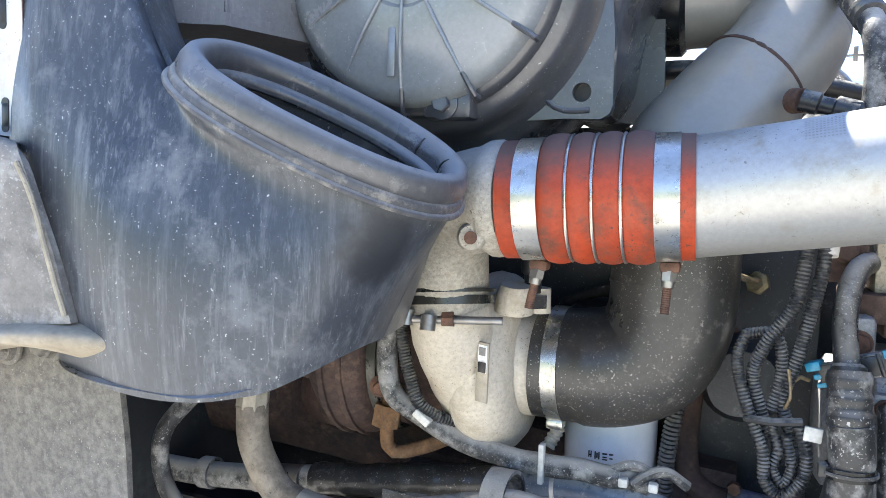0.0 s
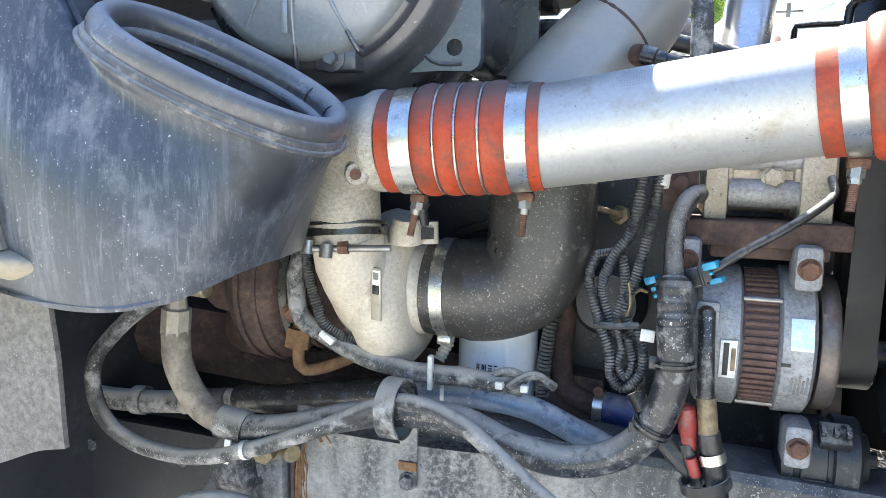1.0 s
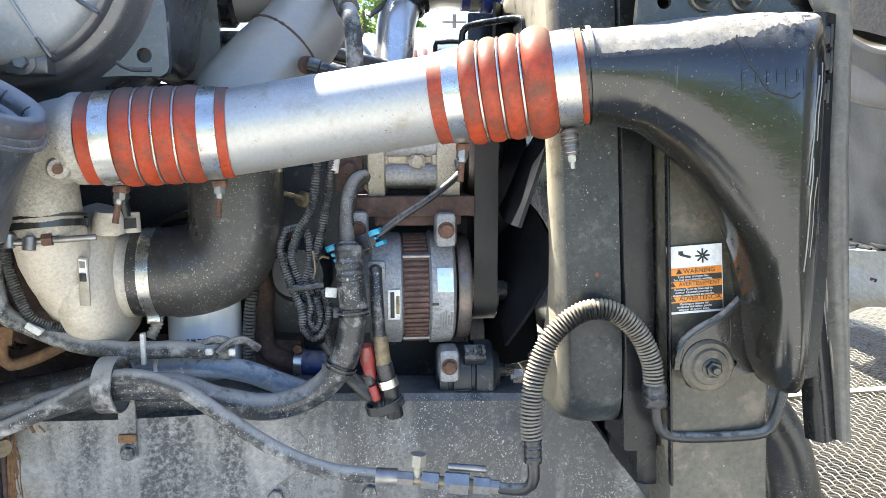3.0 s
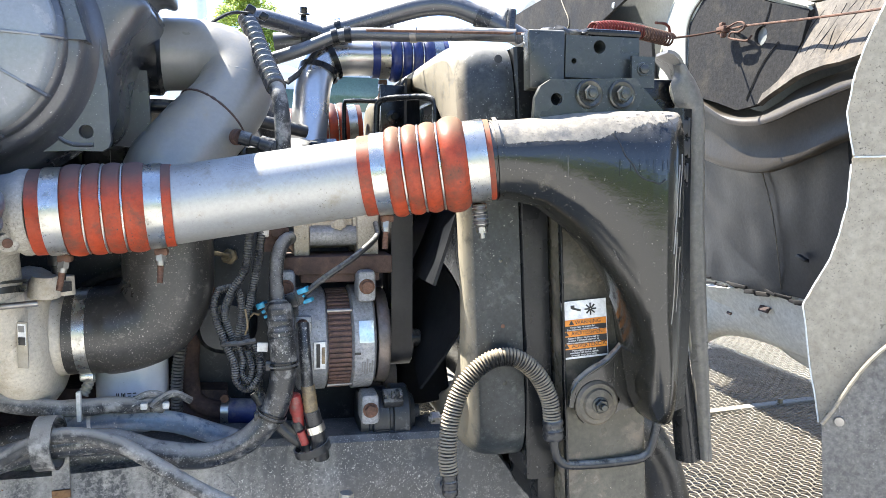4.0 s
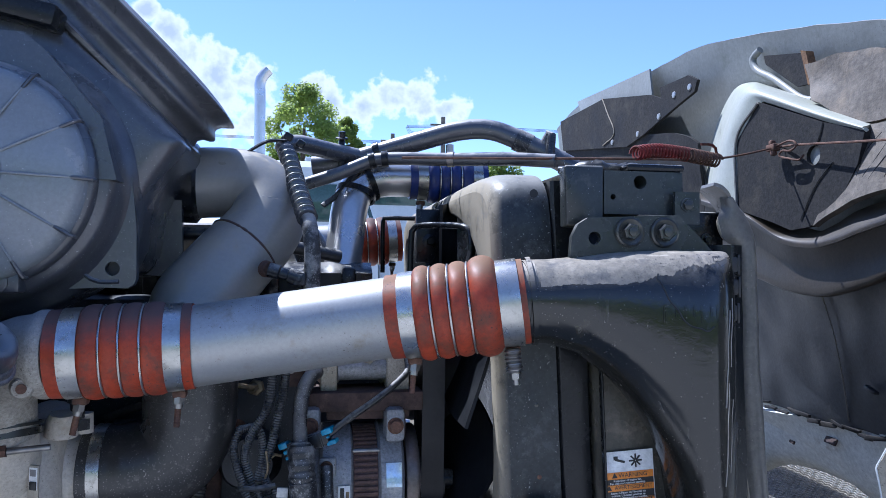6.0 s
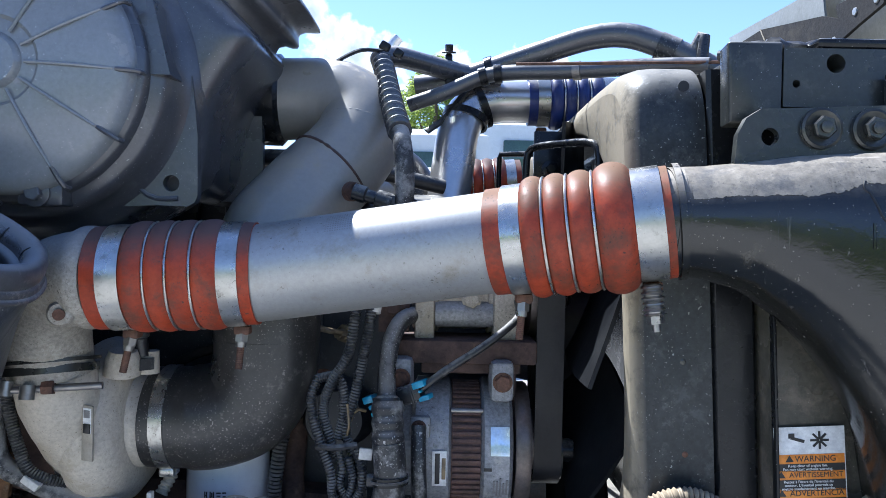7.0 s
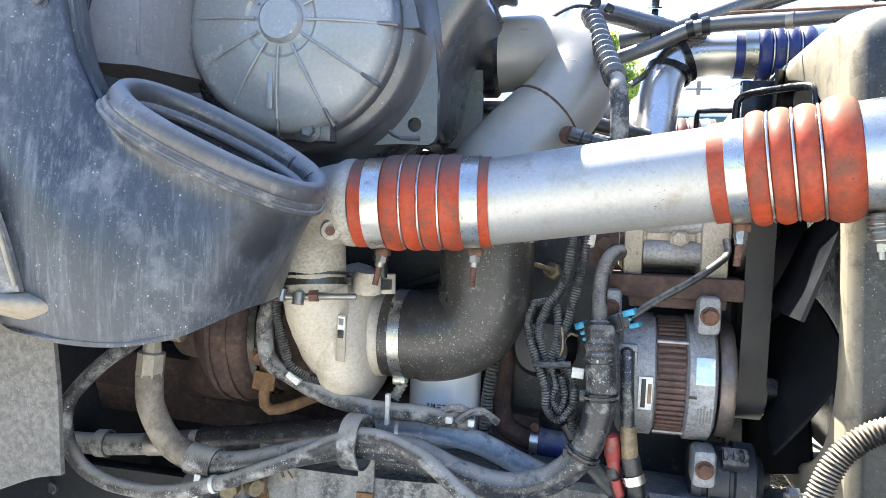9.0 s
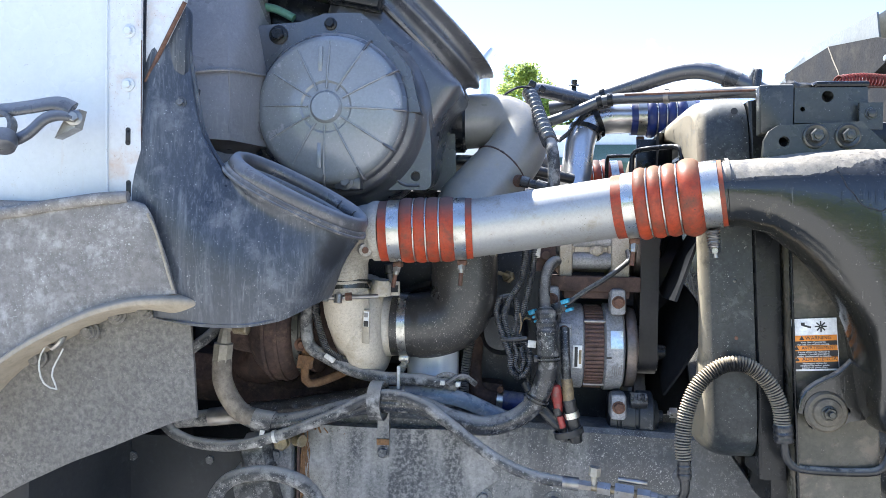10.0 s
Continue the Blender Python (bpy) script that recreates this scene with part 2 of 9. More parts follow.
DUST = (0.40, 0.37, 0.32)
TAN = (0.40, 0.36, 0.29)
M = dict(
    ground=mat("packed_gravel", (0.45, 0.43, 0.39), (0.37, 0.355, 0.32), 0.95, 0, 1.2, 40, 0.5),
    alu=mat("dull_aluminium", (0.385, 0.380, 0.362), (0.345, 0.340, 0.322), 0.42, 0.55, 4, 220, 0.03, dust=((0.29, 0.265, 0.21), 0.28, 20), speck=((0.13, 0.12, 0.10), 0.6), rvar=0.07, fine_amp=0.08),
    steel=mat("clamp_steel", (0.50, 0.49, 0.46), (0.44, 0.43, 0.39), 0.29, 0.92, 30, 200, 0.02, dust=((0.25, 0.235, 0.205), 0.26, 70), speck=((0.16, 0.15, 0.135), 0.7), rvar=0.07, fine_amp=0.08),
    bare=mat("bare_steel", (0.36, 0.345, 0.32), (0.22, 0.20, 0.18), 0.42, 0.8, 40, 160, 0.15, dust=(DUST, 0.2, 40)),
    zinc=mat("zinc_bolt", (0.36, 0.35, 0.33), (0.25, 0.24, 0.22), 0.36, 0.85, 50, 200, 0.08, dust=((0.25, 0.23, 0.20), 0.2, 60)),
    rust=mat("rusty_iron", (0.078, 0.046, 0.036), (0.050, 0.035, 0.031), 0.85, 0.1, 24, 120, 0.6, dust=((0.16, 0.105, 0.075), 0.22, 35), fine_amp=0.35),
    rustbolt=mat("rusted_bolt", (0.15, 0.078, 0.050), (0.085, 0.052, 0.040), 0.8, 0.1, 60, 200, 0.4, fine_amp=0.3, spec=0.3),
    red=mat("red_silicone", (0.37, 0.052, 0.016), (0.28, 0.040, 0.014), 0.46, 0, 30, 140, 0.12, dust=((0.11, 0.050, 0.032), 0.36, 36), settle=((0.095, 0.070, 0.062), 1.0, 34.0, 0.2, 0.75), speck=((0.06, 0.045, 0.04), 0.8), rvar=0.1, spec=0.3),
    # lit copy of the red above: sunlit tone joins the brown dust
    redfar=mat("sunlit_red_silicone", (0.33, 0.050, 0.018), (0.22, 0.036, 0.016), 0.46, 0, 26, 140, 0.12, dust=((0.12, 0.052, 0.030), 0.40, 26), settle=((0.20, 0.115, 0.062), 0.85, 36.0, 0.3, 0.85), speck=((0.05, 0.035, 0.03), 0.9), rvar=0.1, spec=0.3),
    blue=mat("blue_silicone", (0.016, 0.034, 0.17), (0.010, 0.020, 0.095), 0.40, 0, 30, 120, 0.1, dust=((0.10, 0.10, 0.12), 0.2, 30), settle=((0.25, 0.24, 0.24), 0.4)),
    rubber=mat("black_rubber", (0.026, 0.025, 0.024), (0.040, 0.038, 0.035), 0.36, 0, 10, 160, 0.14, dust=((0.15, 0.14, 0.12), 0.18, 60), speck=((0.45, 0.42, 0.37), 0.85), rvar=0.1),
    hose=mat("weathered_rubber_hose", (0.026, 0.028, 0.032), (0.013, 0.014, 0.016), 0.34, 0, 16, 130, 0.25, dust=((0.27, 0.265, 0.255), 0.30, 38), settle=((0.38, 0.355, 0.315), 0.62, 45.0), speck=((0.48, 0.47, 0.44), 1.0), fine_amp=0.3),
    hosed=mat("dusty_hose", (0.040, 0.041, 0.043), (0.018, 0.019, 0.021), 0.55, 0, 18, 110, 0.5, dust=((0.36, 0.35, 0.33), 0.44, 34), settle=((0.42, 0.39, 0.34), 0.70, 45.0), speck=((0.52, 0.50, 0.46), 0.9), fine_amp=0.4),
    hosetan=mat("tan_dusted_hose", (0.22, 0.19, 0.15), (0.14, 0.12, 0.10), 0.75, 0, 20, 120, 0.3, dust=((0.34, 0.30, 0.24), 0.4, 26), speck=((0.05, 0.05, 0.05), 0.5), fine_amp=0.3),
    hoseb=mat("blue_grey_hose", (0.10, 0.145, 0.21), (0.065, 0.09, 0.13), 0.36, 0, 14, 130, 0.1, dust=((0.24, 0.25, 0.26), 0.22, 50), settle=((0.40, 0.42, 0.44), 0.5, 60.0), speck=((0.45, 0.45, 0.43), 0.5)),
    loom=mat("split_loom_plastic", (0.020, 0.021, 0.024), (0.012, 0.013, 0.014), 0.36, 0, 20, 140, 0.08, dust=((0.12, 0.117, 0.11), 0.22, 46), settle=((0.28, 0.27, 0.24), 0.45, 60.0)),
    # tan on the upper and sunward faces stands in for sunlight
    sunloom=mat("loom_with_painted_sun", (0.010, 0.010, 0.010), (0.006, 0.006, 0.006), 0.42, 0, 20, 140, 0.08, dust=((0.06, 0.055, 0.045), 0.10, 40), settle=((0.46, 0.37, 0.25), 0.85, 40.0, 0.3, 0.8), sunside=((0.40, 0.33, 0.23), 0.6, (-0.8, 0.2, 0.55)), spec=0.35),
    plast=mat("dark_grey_plastic", (0.038, 0.040, 0.045), (0.052, 0.054, 0.060), 0.28, 0, 5, 200, 0.08, dust=((0.12, 0.12, 0.12), 0.15, 15), speck=((0.5, 0.5, 0.48), 0.3), settle=((0.28, 0.27, 0.26), 0.55), rvar=0.08, spec=0.9),
    lid=mat("smooth_grey_plastic_lid", (0.185, 0.198, 0.205), (0.215, 0.228, 0.234), 0.19, 0, 4, 200, 0.03, dust=((0.28, 0.28, 0.275), 0.16, 14), speck=((0.55, 0.55, 0.53), 0.25), rvar=0.08, fine_amp=0.1, spec=0.7),
    duct=mat("faded_black_duct", (0.027, 0.032, 0.041), (0.050, 0.056, 0.066), 0.38, 0, 6, 190, 0.12, streak=((0.20, 0.21, 0.225), 0.32), dust=((0.16, 0.165, 0.175), 0.24, 11), speck=((0.50, 0.50, 0.48), 0.35), rvar=0.12, fine_amp=0.16,
             stain=((0.016, 0.018, 0.022), (0.126, -0.105, 0.122), (0.026, 0.09, 0.048))),
    gasket=mat("rubber_gasket", (0.074, 0.074, 0.078), (0.055, 0.055, 0.058), 0.34, 0, 20, 150, 0.12, dust=((0.18, 0.172, 0.165), 0.20, 44), settle=((0.26, 0.255, 0.25), 0.65, 60.0), spec=0.7),
    flange=mat("dusty_rim", (0.075, 0.075, 0.078), (0.055, 0.055, 0.058), 0.55, 0, 20, 140, 0.3, dust=((0.26, 0.235, 0.20), 0.32, 60), settle=((0.32, 0.30, 0.27), 0.6, 50.0)),
    intake=mat("grey_painted_tube", (0.262, 0.254, 0.234), (0.232, 0.225, 0.206), 0.34, 0.1, 5, 150, 0.04, dust=((0.2808, 0.2508, 0.2016), 0.14, 14), settle=((0.3432, 0.3040, 0.2376), 0.45), rvar=0.08, fine_amp=0.06),
    cast=mat("cast_aluminium", (0.40, 0.365, 0.30), (0.31, 0.285, 0.235), 0.62, 0.15, 14, 230, 0.9, dust=((0.33, 0.285, 0.21), 0.30, 26), settle=((0.24, 0.235, 0.23), 0.8, 30.0), speck=((0.1235, 0.1104, 0.0860), 0.9), fine_amp=0.32),
    turbo=mat("chalky_cast_cover", (0.53, 0.480, 0.395), (0.455, 0.405, 0.325), 0.58, 0.05, 9, 200, 0.45, dust=((0.36, 0.295, 0.21), 0.28, 14), settle=((0.42, 0.41, 0.40), 0.5), speck=((0.16, 0.135, 0.10), 0.7), fine_amp=0.18),
    alt=mat("alternator_casting", (0.30, 0.305, 0.315), (0.235, 0.24, 0.25), 0.58, 0.35, 18, 200, 0.55, dust=((0.36, 0.345, 0.31), 0.25, 50), speck=((0.10, 0.095, 0.09), 0.8), fine_amp=0.32),
    stator=mat("rusty_laminations", (0.125, 0.070, 0.055), (0.085, 0.055, 0.045), 0.8, 0.15, 40, 200, 0.4, fine_amp=0.3),
    block=mat("dark_engine_paint", (0.016, 0.020, 0.025), (0.028, 0.032, 0.036), 0.5, 0, 10, 100, 0.4, dust=((0.15, 0.155, 0.155), 0.16, 26), speck=((0.3, 0.3, 0.29), 0.5)),
    # near-black colour that stands in for deep shade on the parts it covers
    dark=mat("shade_black", (0.010, 0.012, 0.015), (0.015, 0.017, 0.020), 0.7, 0, 8, 80, 0.4, dust=((0.035, 0.038, 0.042), 0.2, 20)),
    black=mat("black_paint", (0.0075, 0.0085, 0.0095), (0.012, 0.0128, 0.0135), 0.26, 0, 12, 140, 0.16, dust=((0.045, 0.046, 0.042), 0.12, 40), speck=((0.36, 0.35, 0.32), 0.2), settle=((0.24, 0.23, 0.205), 0.35), rvar=0.12, spec=0.3),
    cac=mat("worn_black_casting", (0.008, 0.0085, 0.0075), (0.016, 0.015, 0.011), 0.20, 0.0, 4, 60, 0.26, dust=((0.075, 0.065, 0.043), 0.14, 6), streak=((0.34, 0.32, 0.28), -0.12), speck=((0.30, 0.27, 0.22), 0.3), settle=((0.40, 0.35, 0.28), 0.5, 22.0), rvar=0.09, spec=0.62),
    # tan on the engine side is dust plus the sunlit edge, painted in
    shroud=mat("shroud_plastic", (0.030, 0.034, 0.0345), (0.020, 0.023, 0.024), 0.36, 0, 9, 140, 0.2, dust=((0.090, 0.094, 0.088), 0.28, 44), speck=((0.42, 0.42, 0.38), 0.45), settle=((0.26, 0.245, 0.21), 0.8), sunside=((0.33, 0.285, 0.205), 0.80, (-1.0, 0.0, 0.15)), fine_amp=0.35, spec=0.3),
    mount=mat("scuffed_black_steel", (0.024, 0.027, 0.026), (0.034, 0.037, 0.034), 0.32, 0, 9, 130, 0.22, dust=((0.085, 0.085, 0.072), 0.26, 30), speck=((0.36, 0.35, 0.32), 0.3), settle=((0.28, 0.265, 0.23), 0.6), spec=0.45),
    olive=mat("olive_rubber_washer", (0.100, 0.086, 0.062), (0.070, 0.061, 0.045), 0.55, 0, 20, 120, 0.3, dust=((0.21, 0.175, 0.125), 0.36, 40)),
    patch=mat("chalky_worn_paint", (0.300, 0.262, 0.205), (0.215, 0.190, 0.152), 0.5, 0, 12, 90, 0.35, dust=((0.10, 0.10, 0.10), 0.34, 30), speck=((0.04, 0.04, 0.04), 0.8), fine_amp=0.3, spec=0.4),
    panel=mat("side_panel_paint", (0.095, 0.087, 0.066), (0.058, 0.054, 0.041), 0.26, 0.0, 6, 130, 0.2, dust=((0.22, 0.175, 0.13), 0.30, 13), speck=((0.5500, 0.4704, 0.3864), 0.15), settle=(TAN, 0.5), fine_amp=0.28, spec=0.35),
    rail=mat("dirty_frame_rail", (0.040, 0.043, 0.047), (0.060, 0.063, 0.067), 0.42, 0.0, 8, 130, 0.35, runs=((0.20, 0.198, 0.19), 0.38, 15.0), dust=((0.17, 0.172, 0.17), 0.26, 90), speck=((0.48, 0.475, 0.45), 1.1), settle=((0.15, 0.16, 0.17), 0.5)),
    bracket=mat("weathered_grey_casting", (0.265, 0.260, 0.250), (0.205, 0.203, 0.197), 0.7, 0.05, 6, 140, 0.5, runs=((0.034, 0.037, 0.042), 0.60, 15.0), dust=((0.35, 0.34, 0.315), 0.22, 40), speck=((0.05, 0.05, 0.05), 1.1), fine_amp=0.28),
    belt=mat("ribbed_belt_rubber", (0.012, 0.012, 0.013), (0.019, 0.018, 0.019), 0.45, 0, 20, 150, 0.1, spec=0.3),
    pulley=mat("worn_pulley_steel", (0.17, 0.14, 0.125), (0.10, 0.09, 0.082), 0.40, 0.6, 18, 160, 0.2),
    white=mat("white_truck_paint", (0.56, 0.585, 0.59), (0.51, 0.54, 0.545), 0.30, 0, 5, 120, 0.02, streak=((0.50, 0.38, 0.28), -0.05), dust=((0.47, 0.45, 0.41), 0.06, 18), speck=((0.25, 0.22, 0.18), 0.25), fine_amp=0.04),
    chalk=mat("chalky_fairing", (0.185, 0.172, 0.157), (0.215, 0.200, 0.183), 0.9, 0, 9, 80, 1.0, dust=((0.39, 0.375, 0.345), 0.34, 30), speck=((0.47, 0.455, 0.42), 1.0), fine_amp=0.24, spec=0.25),
    lip=mat("tan_rubber_lip", (0.345, 0.300, 0.232), (0.285, 0.245, 0.186), 0.75, 0, 22, 90, 0.35, dust=((0.22, 0.188, 0.140), 0.24, 26), speck=((0.40, 0.37, 0.31), 0.5), fine_amp=0.15, spec=0.25),
    grit=mat("grit_coated_panel", (0.150, 0.139, 0.122), (0.175, 0.163, 0.144), 0.92, 0, 14, 130, 1.0, dust=((0.098, 0.092, 0.083), 0.36, 95), speck=((0.30, 0.285, 0.255), 0.8), fine_amp=0.34, spec=0.2),
    filterw=mat("white_canister", (0.80, 0.82, 0.85), (0.77, 0.79, 0.83), 0.18, 0, 6, 140, 0.01, dust=((0.50, 0.47, 0.42), 0.06, 40), speck=((0.3, 0.28, 0.25), 0.3), rvar=0.04, fine_amp=0.03),
    gel=mat("gelcoat_inside", (0.265, 0.268, 0.245), (0.205, 0.210, 0.190), 0.5, 0, 2.4, 90, 0.25, dust=((0.125, 0.135, 0.105), 0.18, 5), streak=((0.16, 0.15, 0.12), -0.05), speck=((0.0818, 0.0746, 0.0546), 0.5), fine_amp=0.14),
    gelw=mat("chalky_white_gelcoat", (0.62, 0.63, 0.60), (0.52, 0.535, 0.51), 0.55, 0, 6, 90, 0.2, dust=((0.28, 0.24, 0.18), 0.20, 8), speck=((0.13, 0.10, 0.07), 0.6)),
    liner=mat("hood_insulation", (0.0200, 0.0195, 0.0200), (0.0320, 0.0303, 0.0290), 0.8, 0, 7, 120, 0.6, dust=((0.060, 0.053, 0.043), 0.32, 9), speck=((0.1020, 0.0887, 0.0714), 0.35), fine_amp=0.35, spec=0.15),
    skin=mat("hood_inner_skin", (0.026, 0.019, 0.0115), (0.036, 0.027, 0.017), 0.5, 0, 4, 110, 0.3, dust=((0.060, 0.042, 0.025), 0.32, 7), speck=((0.0304, 0.0246, 0.0188), 0.6), fine_amp=0.25),
    pad=mat("wrinkled_insulation", (0.135, 0.112, 0.086), (0.090, 0.076, 0.061), 0.75, 0, 7, 70, 1.0, dust=((0.200, 0.157, 0.110), 0.34, 10), speck=((0.0285, 0.0240, 0.0198), 0.6), fine_amp=0.35),
    fender=mat("pale_fender_liner", (0.325, 0.285, 0.215), (0.285, 0.250, 0.190), 0.65, 0, 5, 90, 0.6, dust=((0.240, 0.205, 0.150), 0.22, 30), speck=((0.075, 0.064, 0.048), 1.0), fine_amp=0.2, spec=0.3),
    lower=mat("grey_moulded_skin", (0.034, 0.037, 0.042), (0.045, 0.048, 0.052), 0.5, 0, 4, 110, 0.3, dust=((0.07, 0.066, 0.06), 0.26, 9), speck=((0.02, 0.019, 0.018), 0.6), fine_amp=0.2),
    fanp=mat("black_fan_plastic", (0.006, 0.007, 0.009), (0.009, 0.010, 0.012), 0.5, 0, 10, 100, 0.1, dust=((0.03, 0.03, 0.03), 0.15, 20), spec=0.25),
    rustwhite=mat("rust_stained_white_paint", (0.56, 0.575, 0.575), (0.52, 0.53, 0.525), 0.32, 0, 5, 120, 0.02, streak=((0.36, 0.17, 0.08), 0.02), dust=((0.47, 0.36, 0.28), 0.26, 9), speck=((0.25, 0.15, 0.09), 0.5), fine_amp=0.05),
    ductbox=mat("dull_brown_grey_plastic", (0.185, 0.178, 0.176), (0.145, 0.141, 0.142), 0.36, 0, 5, 200, 0.05, streak=((0.27, 0.26, 0.245), 0.16), dust=((0.24, 0.235, 0.225), 0.2, 14), speck=((0.4, 0.4, 0.38), 0.3), fine_amp=0.12),
    wire=mat("galvanised_wire", (0.25, 0.225, 0.17), (0.18, 0.16, 0.12), 0.6, 0.15, 30, 150, 0.1),
    brass=mat("dull_brass", (0.27, 0.22, 0.13), (0.19, 0.15, 0.095), 0.5, 0.5, 30, 160, 0.2, dust=((0.30, 0.27, 0.22), 0.35, 40)),
    beige=mat("beige_fitting", (0.36, 0.325, 0.26), (0.27, 0.245, 0.20), 0.6, 0.3, 20, 140, 0.2, dust=((0.40, 0.37, 0.31), 0.4, 40)),
    sticker=mat("label_white", (0.74, 0.74, 0.72), (0.66, 0.66, 0.64), 0.40, 0, 20, 140, 0.02, dust=((0.40, 0.38, 0.34), 0.08, 50)),
    orange=mat("label_orange", (0.72, 0.25, 0.02), (0.66, 0.21, 0.02), 0.45, 0, 20, 140, 0.02),
    ink=mat("ink_and_hole_black", (0.015, 0.015, 0.015), (0.02, 0.02, 0.02), 0.5, 0, 20, 140, 0.0),
    printgrey=mat("faded_print", (0.16, 0.155, 0.15), (0.20, 0.195, 0.19), 0.5, 0, 20, 140, 0.0),
    paleblue=mat("holographic_label", (0.50, 0.64, 0.82), (0.72, 0.76, 0.60), 0.2, 0.3, 34, 140, 0.02),
    cyan=mat("connector_clip_blue", (0.035, 0.30, 0.46), (0.03, 0.24, 0.38), 0.4, 0, 30, 140, 0.05),
    boot=mat("red_terminal_boot", (0.30, 0.032, 0.028), (0.22, 0.026, 0.022), 0.4, 0, 30, 140, 0.1, dust=((0.20, 0.13, 0.11), 0.3, 40)),
    tape=mat("tan_tape", (0.26, 0.19, 0.095), (0.13, 0.095, 0.055), 0.5, 0, 60, 160, 0.2, dust=((0.05, 0.045, 0.04), 0.3, 50), speck=((0.05, 0.05, 0.05), 0.9)),
    ochre=mat("orange_rust_crust", (0.19, 0.105, 0.050), (0.12, 0.070, 0.040), 0.85, 0.0, 40, 140, 0.6, dust=((0.24, 0.19, 0.13), 0.2, 40), fine_amp=0.35, spec=0.25),
    nylon=mat("white_cable_tie", (0.60, 0.59, 0.55), (0.50, 0.49, 0.45), 0.5, 0, 40, 140, 0.05),
    spring=mat("red_spring_paint", (0.17, 0.020, 0.016), (0.07, 0.042, 0.030), 0.7, 0.0, 9, 120, 0.15, dust=((0.11, 0.085, 0.06), 0.52, 9), spec=0.25),
    chrome=mat("satin_steel_tube", (0.62, 0.61, 0.59), (0.55, 0.54, 0.52), 0.30, 0.8, 8, 140, 0.03, dust=((0.38, 0.36, 0.32), 0.10, 30), rvar=0.06, fine_amp=0.06),
    glass=mat("dark_cab_glass", (0.05, 0.09, 0.075), (0.04, 0.07, 0.06), 0.08, 0, 3, 50, 0.0, rvar=0.03),
    bark=mat("bark", (0.10, 0.075, 0.055), (0.07, 0.052, 0.04), 0.9, 0, 6, 40, 0.5),
    leaf=mat("tree_leaves", (0.205, 0.290, 0.080), (0.150, 0.225, 0.060), 0.55, 0, 0.6, 3, 0.0, island=0.40),
    wood=mat("weathered_pole", (0.16, 0.14, 0.12), (0.11, 0.10, 0.085), 0.9, 0, 3, 30, 0.3),
    darkbolt=mat("dark_bolt_steel", (0.0806, 0.0806, 0.0713), (0.0465, 0.0465, 0.0409), 0.32, 0.6, 40, 160, 0.15, dust=((0.1364, 0.1240, 0.0992), 0.22, 50)),
    mould=mat("white_moulded_lip", (0.3810, 0.3810, 0.3288), (0.2986, 0.3089, 0.2418), 0.45, 0, 4, 90, 0.15, dust=((0.1750, 0.1699, 0.1209), 0.16, 9), speck=((0.1030, 0.0927, 0.0629), 0.5), fine_amp=0.08),
    baffle=mat("worn_grey_rubber", (0.150, 0.140, 0.120), (0.100, 0.095, 0.083), 0.34, 0, 8, 120, 0.3, dust=((0.24, 0.215, 0.17), 0.30, 16), speck=((0.30, 0.28, 0.24), 0.5), settle=((0.34, 0.31, 0.26), 0.6)),
    tyre=mat("tyre_rubber", (0.025, 0.025, 0.026), (0.035, 0.035, 0.035), 0.7, 0, 20, 90, 0.2),
)


lt_ = M["leaf"].node_tree
lt_t, lt_m = lt_.nodes.new("ShaderNodeBsdfTranslucent"), lt_.nodes.new("ShaderNodeMixShader")
lt_t.inputs["Color"].default_value, lt_m.inputs["Fac"].default_value = (0.40, 0.48, 0.10, 1), 0.60
lt_.links.new(lt_.nodes["Principled BSDF"].outputs["BSDF"], lt_m.inputs[1])
lt_.links.new(lt_t.outputs["BSDF"], lt_m.inputs[2])
lt_.links.new(lt_m.outputs["Shader"], lt_.nodes["Material Output"].inputs["Surface"])


# ---------------------------------------------------------------- building tools
BASE = {}


def finish(bm, name, material, sharp=38):
    bmesh.ops.recalc_face_normals(bm, faces=bm.faces)
    me = bpy.data.meshes.new(name)
    bm.to_mesh(me)
    bm.free()
    me.materials.append(material)
    for p in me.polygons:
        p.use_smooth = True
    me.set_sharp_from_angle(angle=radians(sharp))
    return me


def thing(name, at, label, category, group="", kind=""):
    ob = new(name)
    ob.location = at
    ob.empty_display_size = 0.03
    BASE[ob.name] = Vector(at)
    return tagged(ob, label, category, group, kind)


def part(name, bm, material, parent, label="", sharp=38):
    off = BASE[parent.name]
    bmesh.ops.translate(bm, verts=bm.verts, vec=-off)
    ob = new(name, finish(bm, name, material, sharp))
    ob.parent = parent
    BASE[ob.name] = off
    return tagged(ob, label)


def solo(name, bm, material, label, category, group="", kind="", sharp=38):
    co = [v.co for v in bm.verts]
    at = Vector(((min(c.x for c in co) + max(c.x for c in co)) / 2, (min(c.y for c in co) + max(c.y for c in co)) / 2, min(c.z for c in co)))
    bmesh.ops.translate(bm, verts=bm.verts, vec=-at)
    ob = new(name, finish(bm, name, material, sharp))
    ob.location = at
    BASE[ob.name] = at
    return tagged(ob, label, category, group, kind)


def merge(*bms):
    out = bms[0]
    for o in bms[1:]:
        me = bpy.data.meshes.new("tmp")
        o.to_mesh(me)
        o.free()
        out.from_mesh(me)
        bpy.data.meshes.remove(me)
    return out


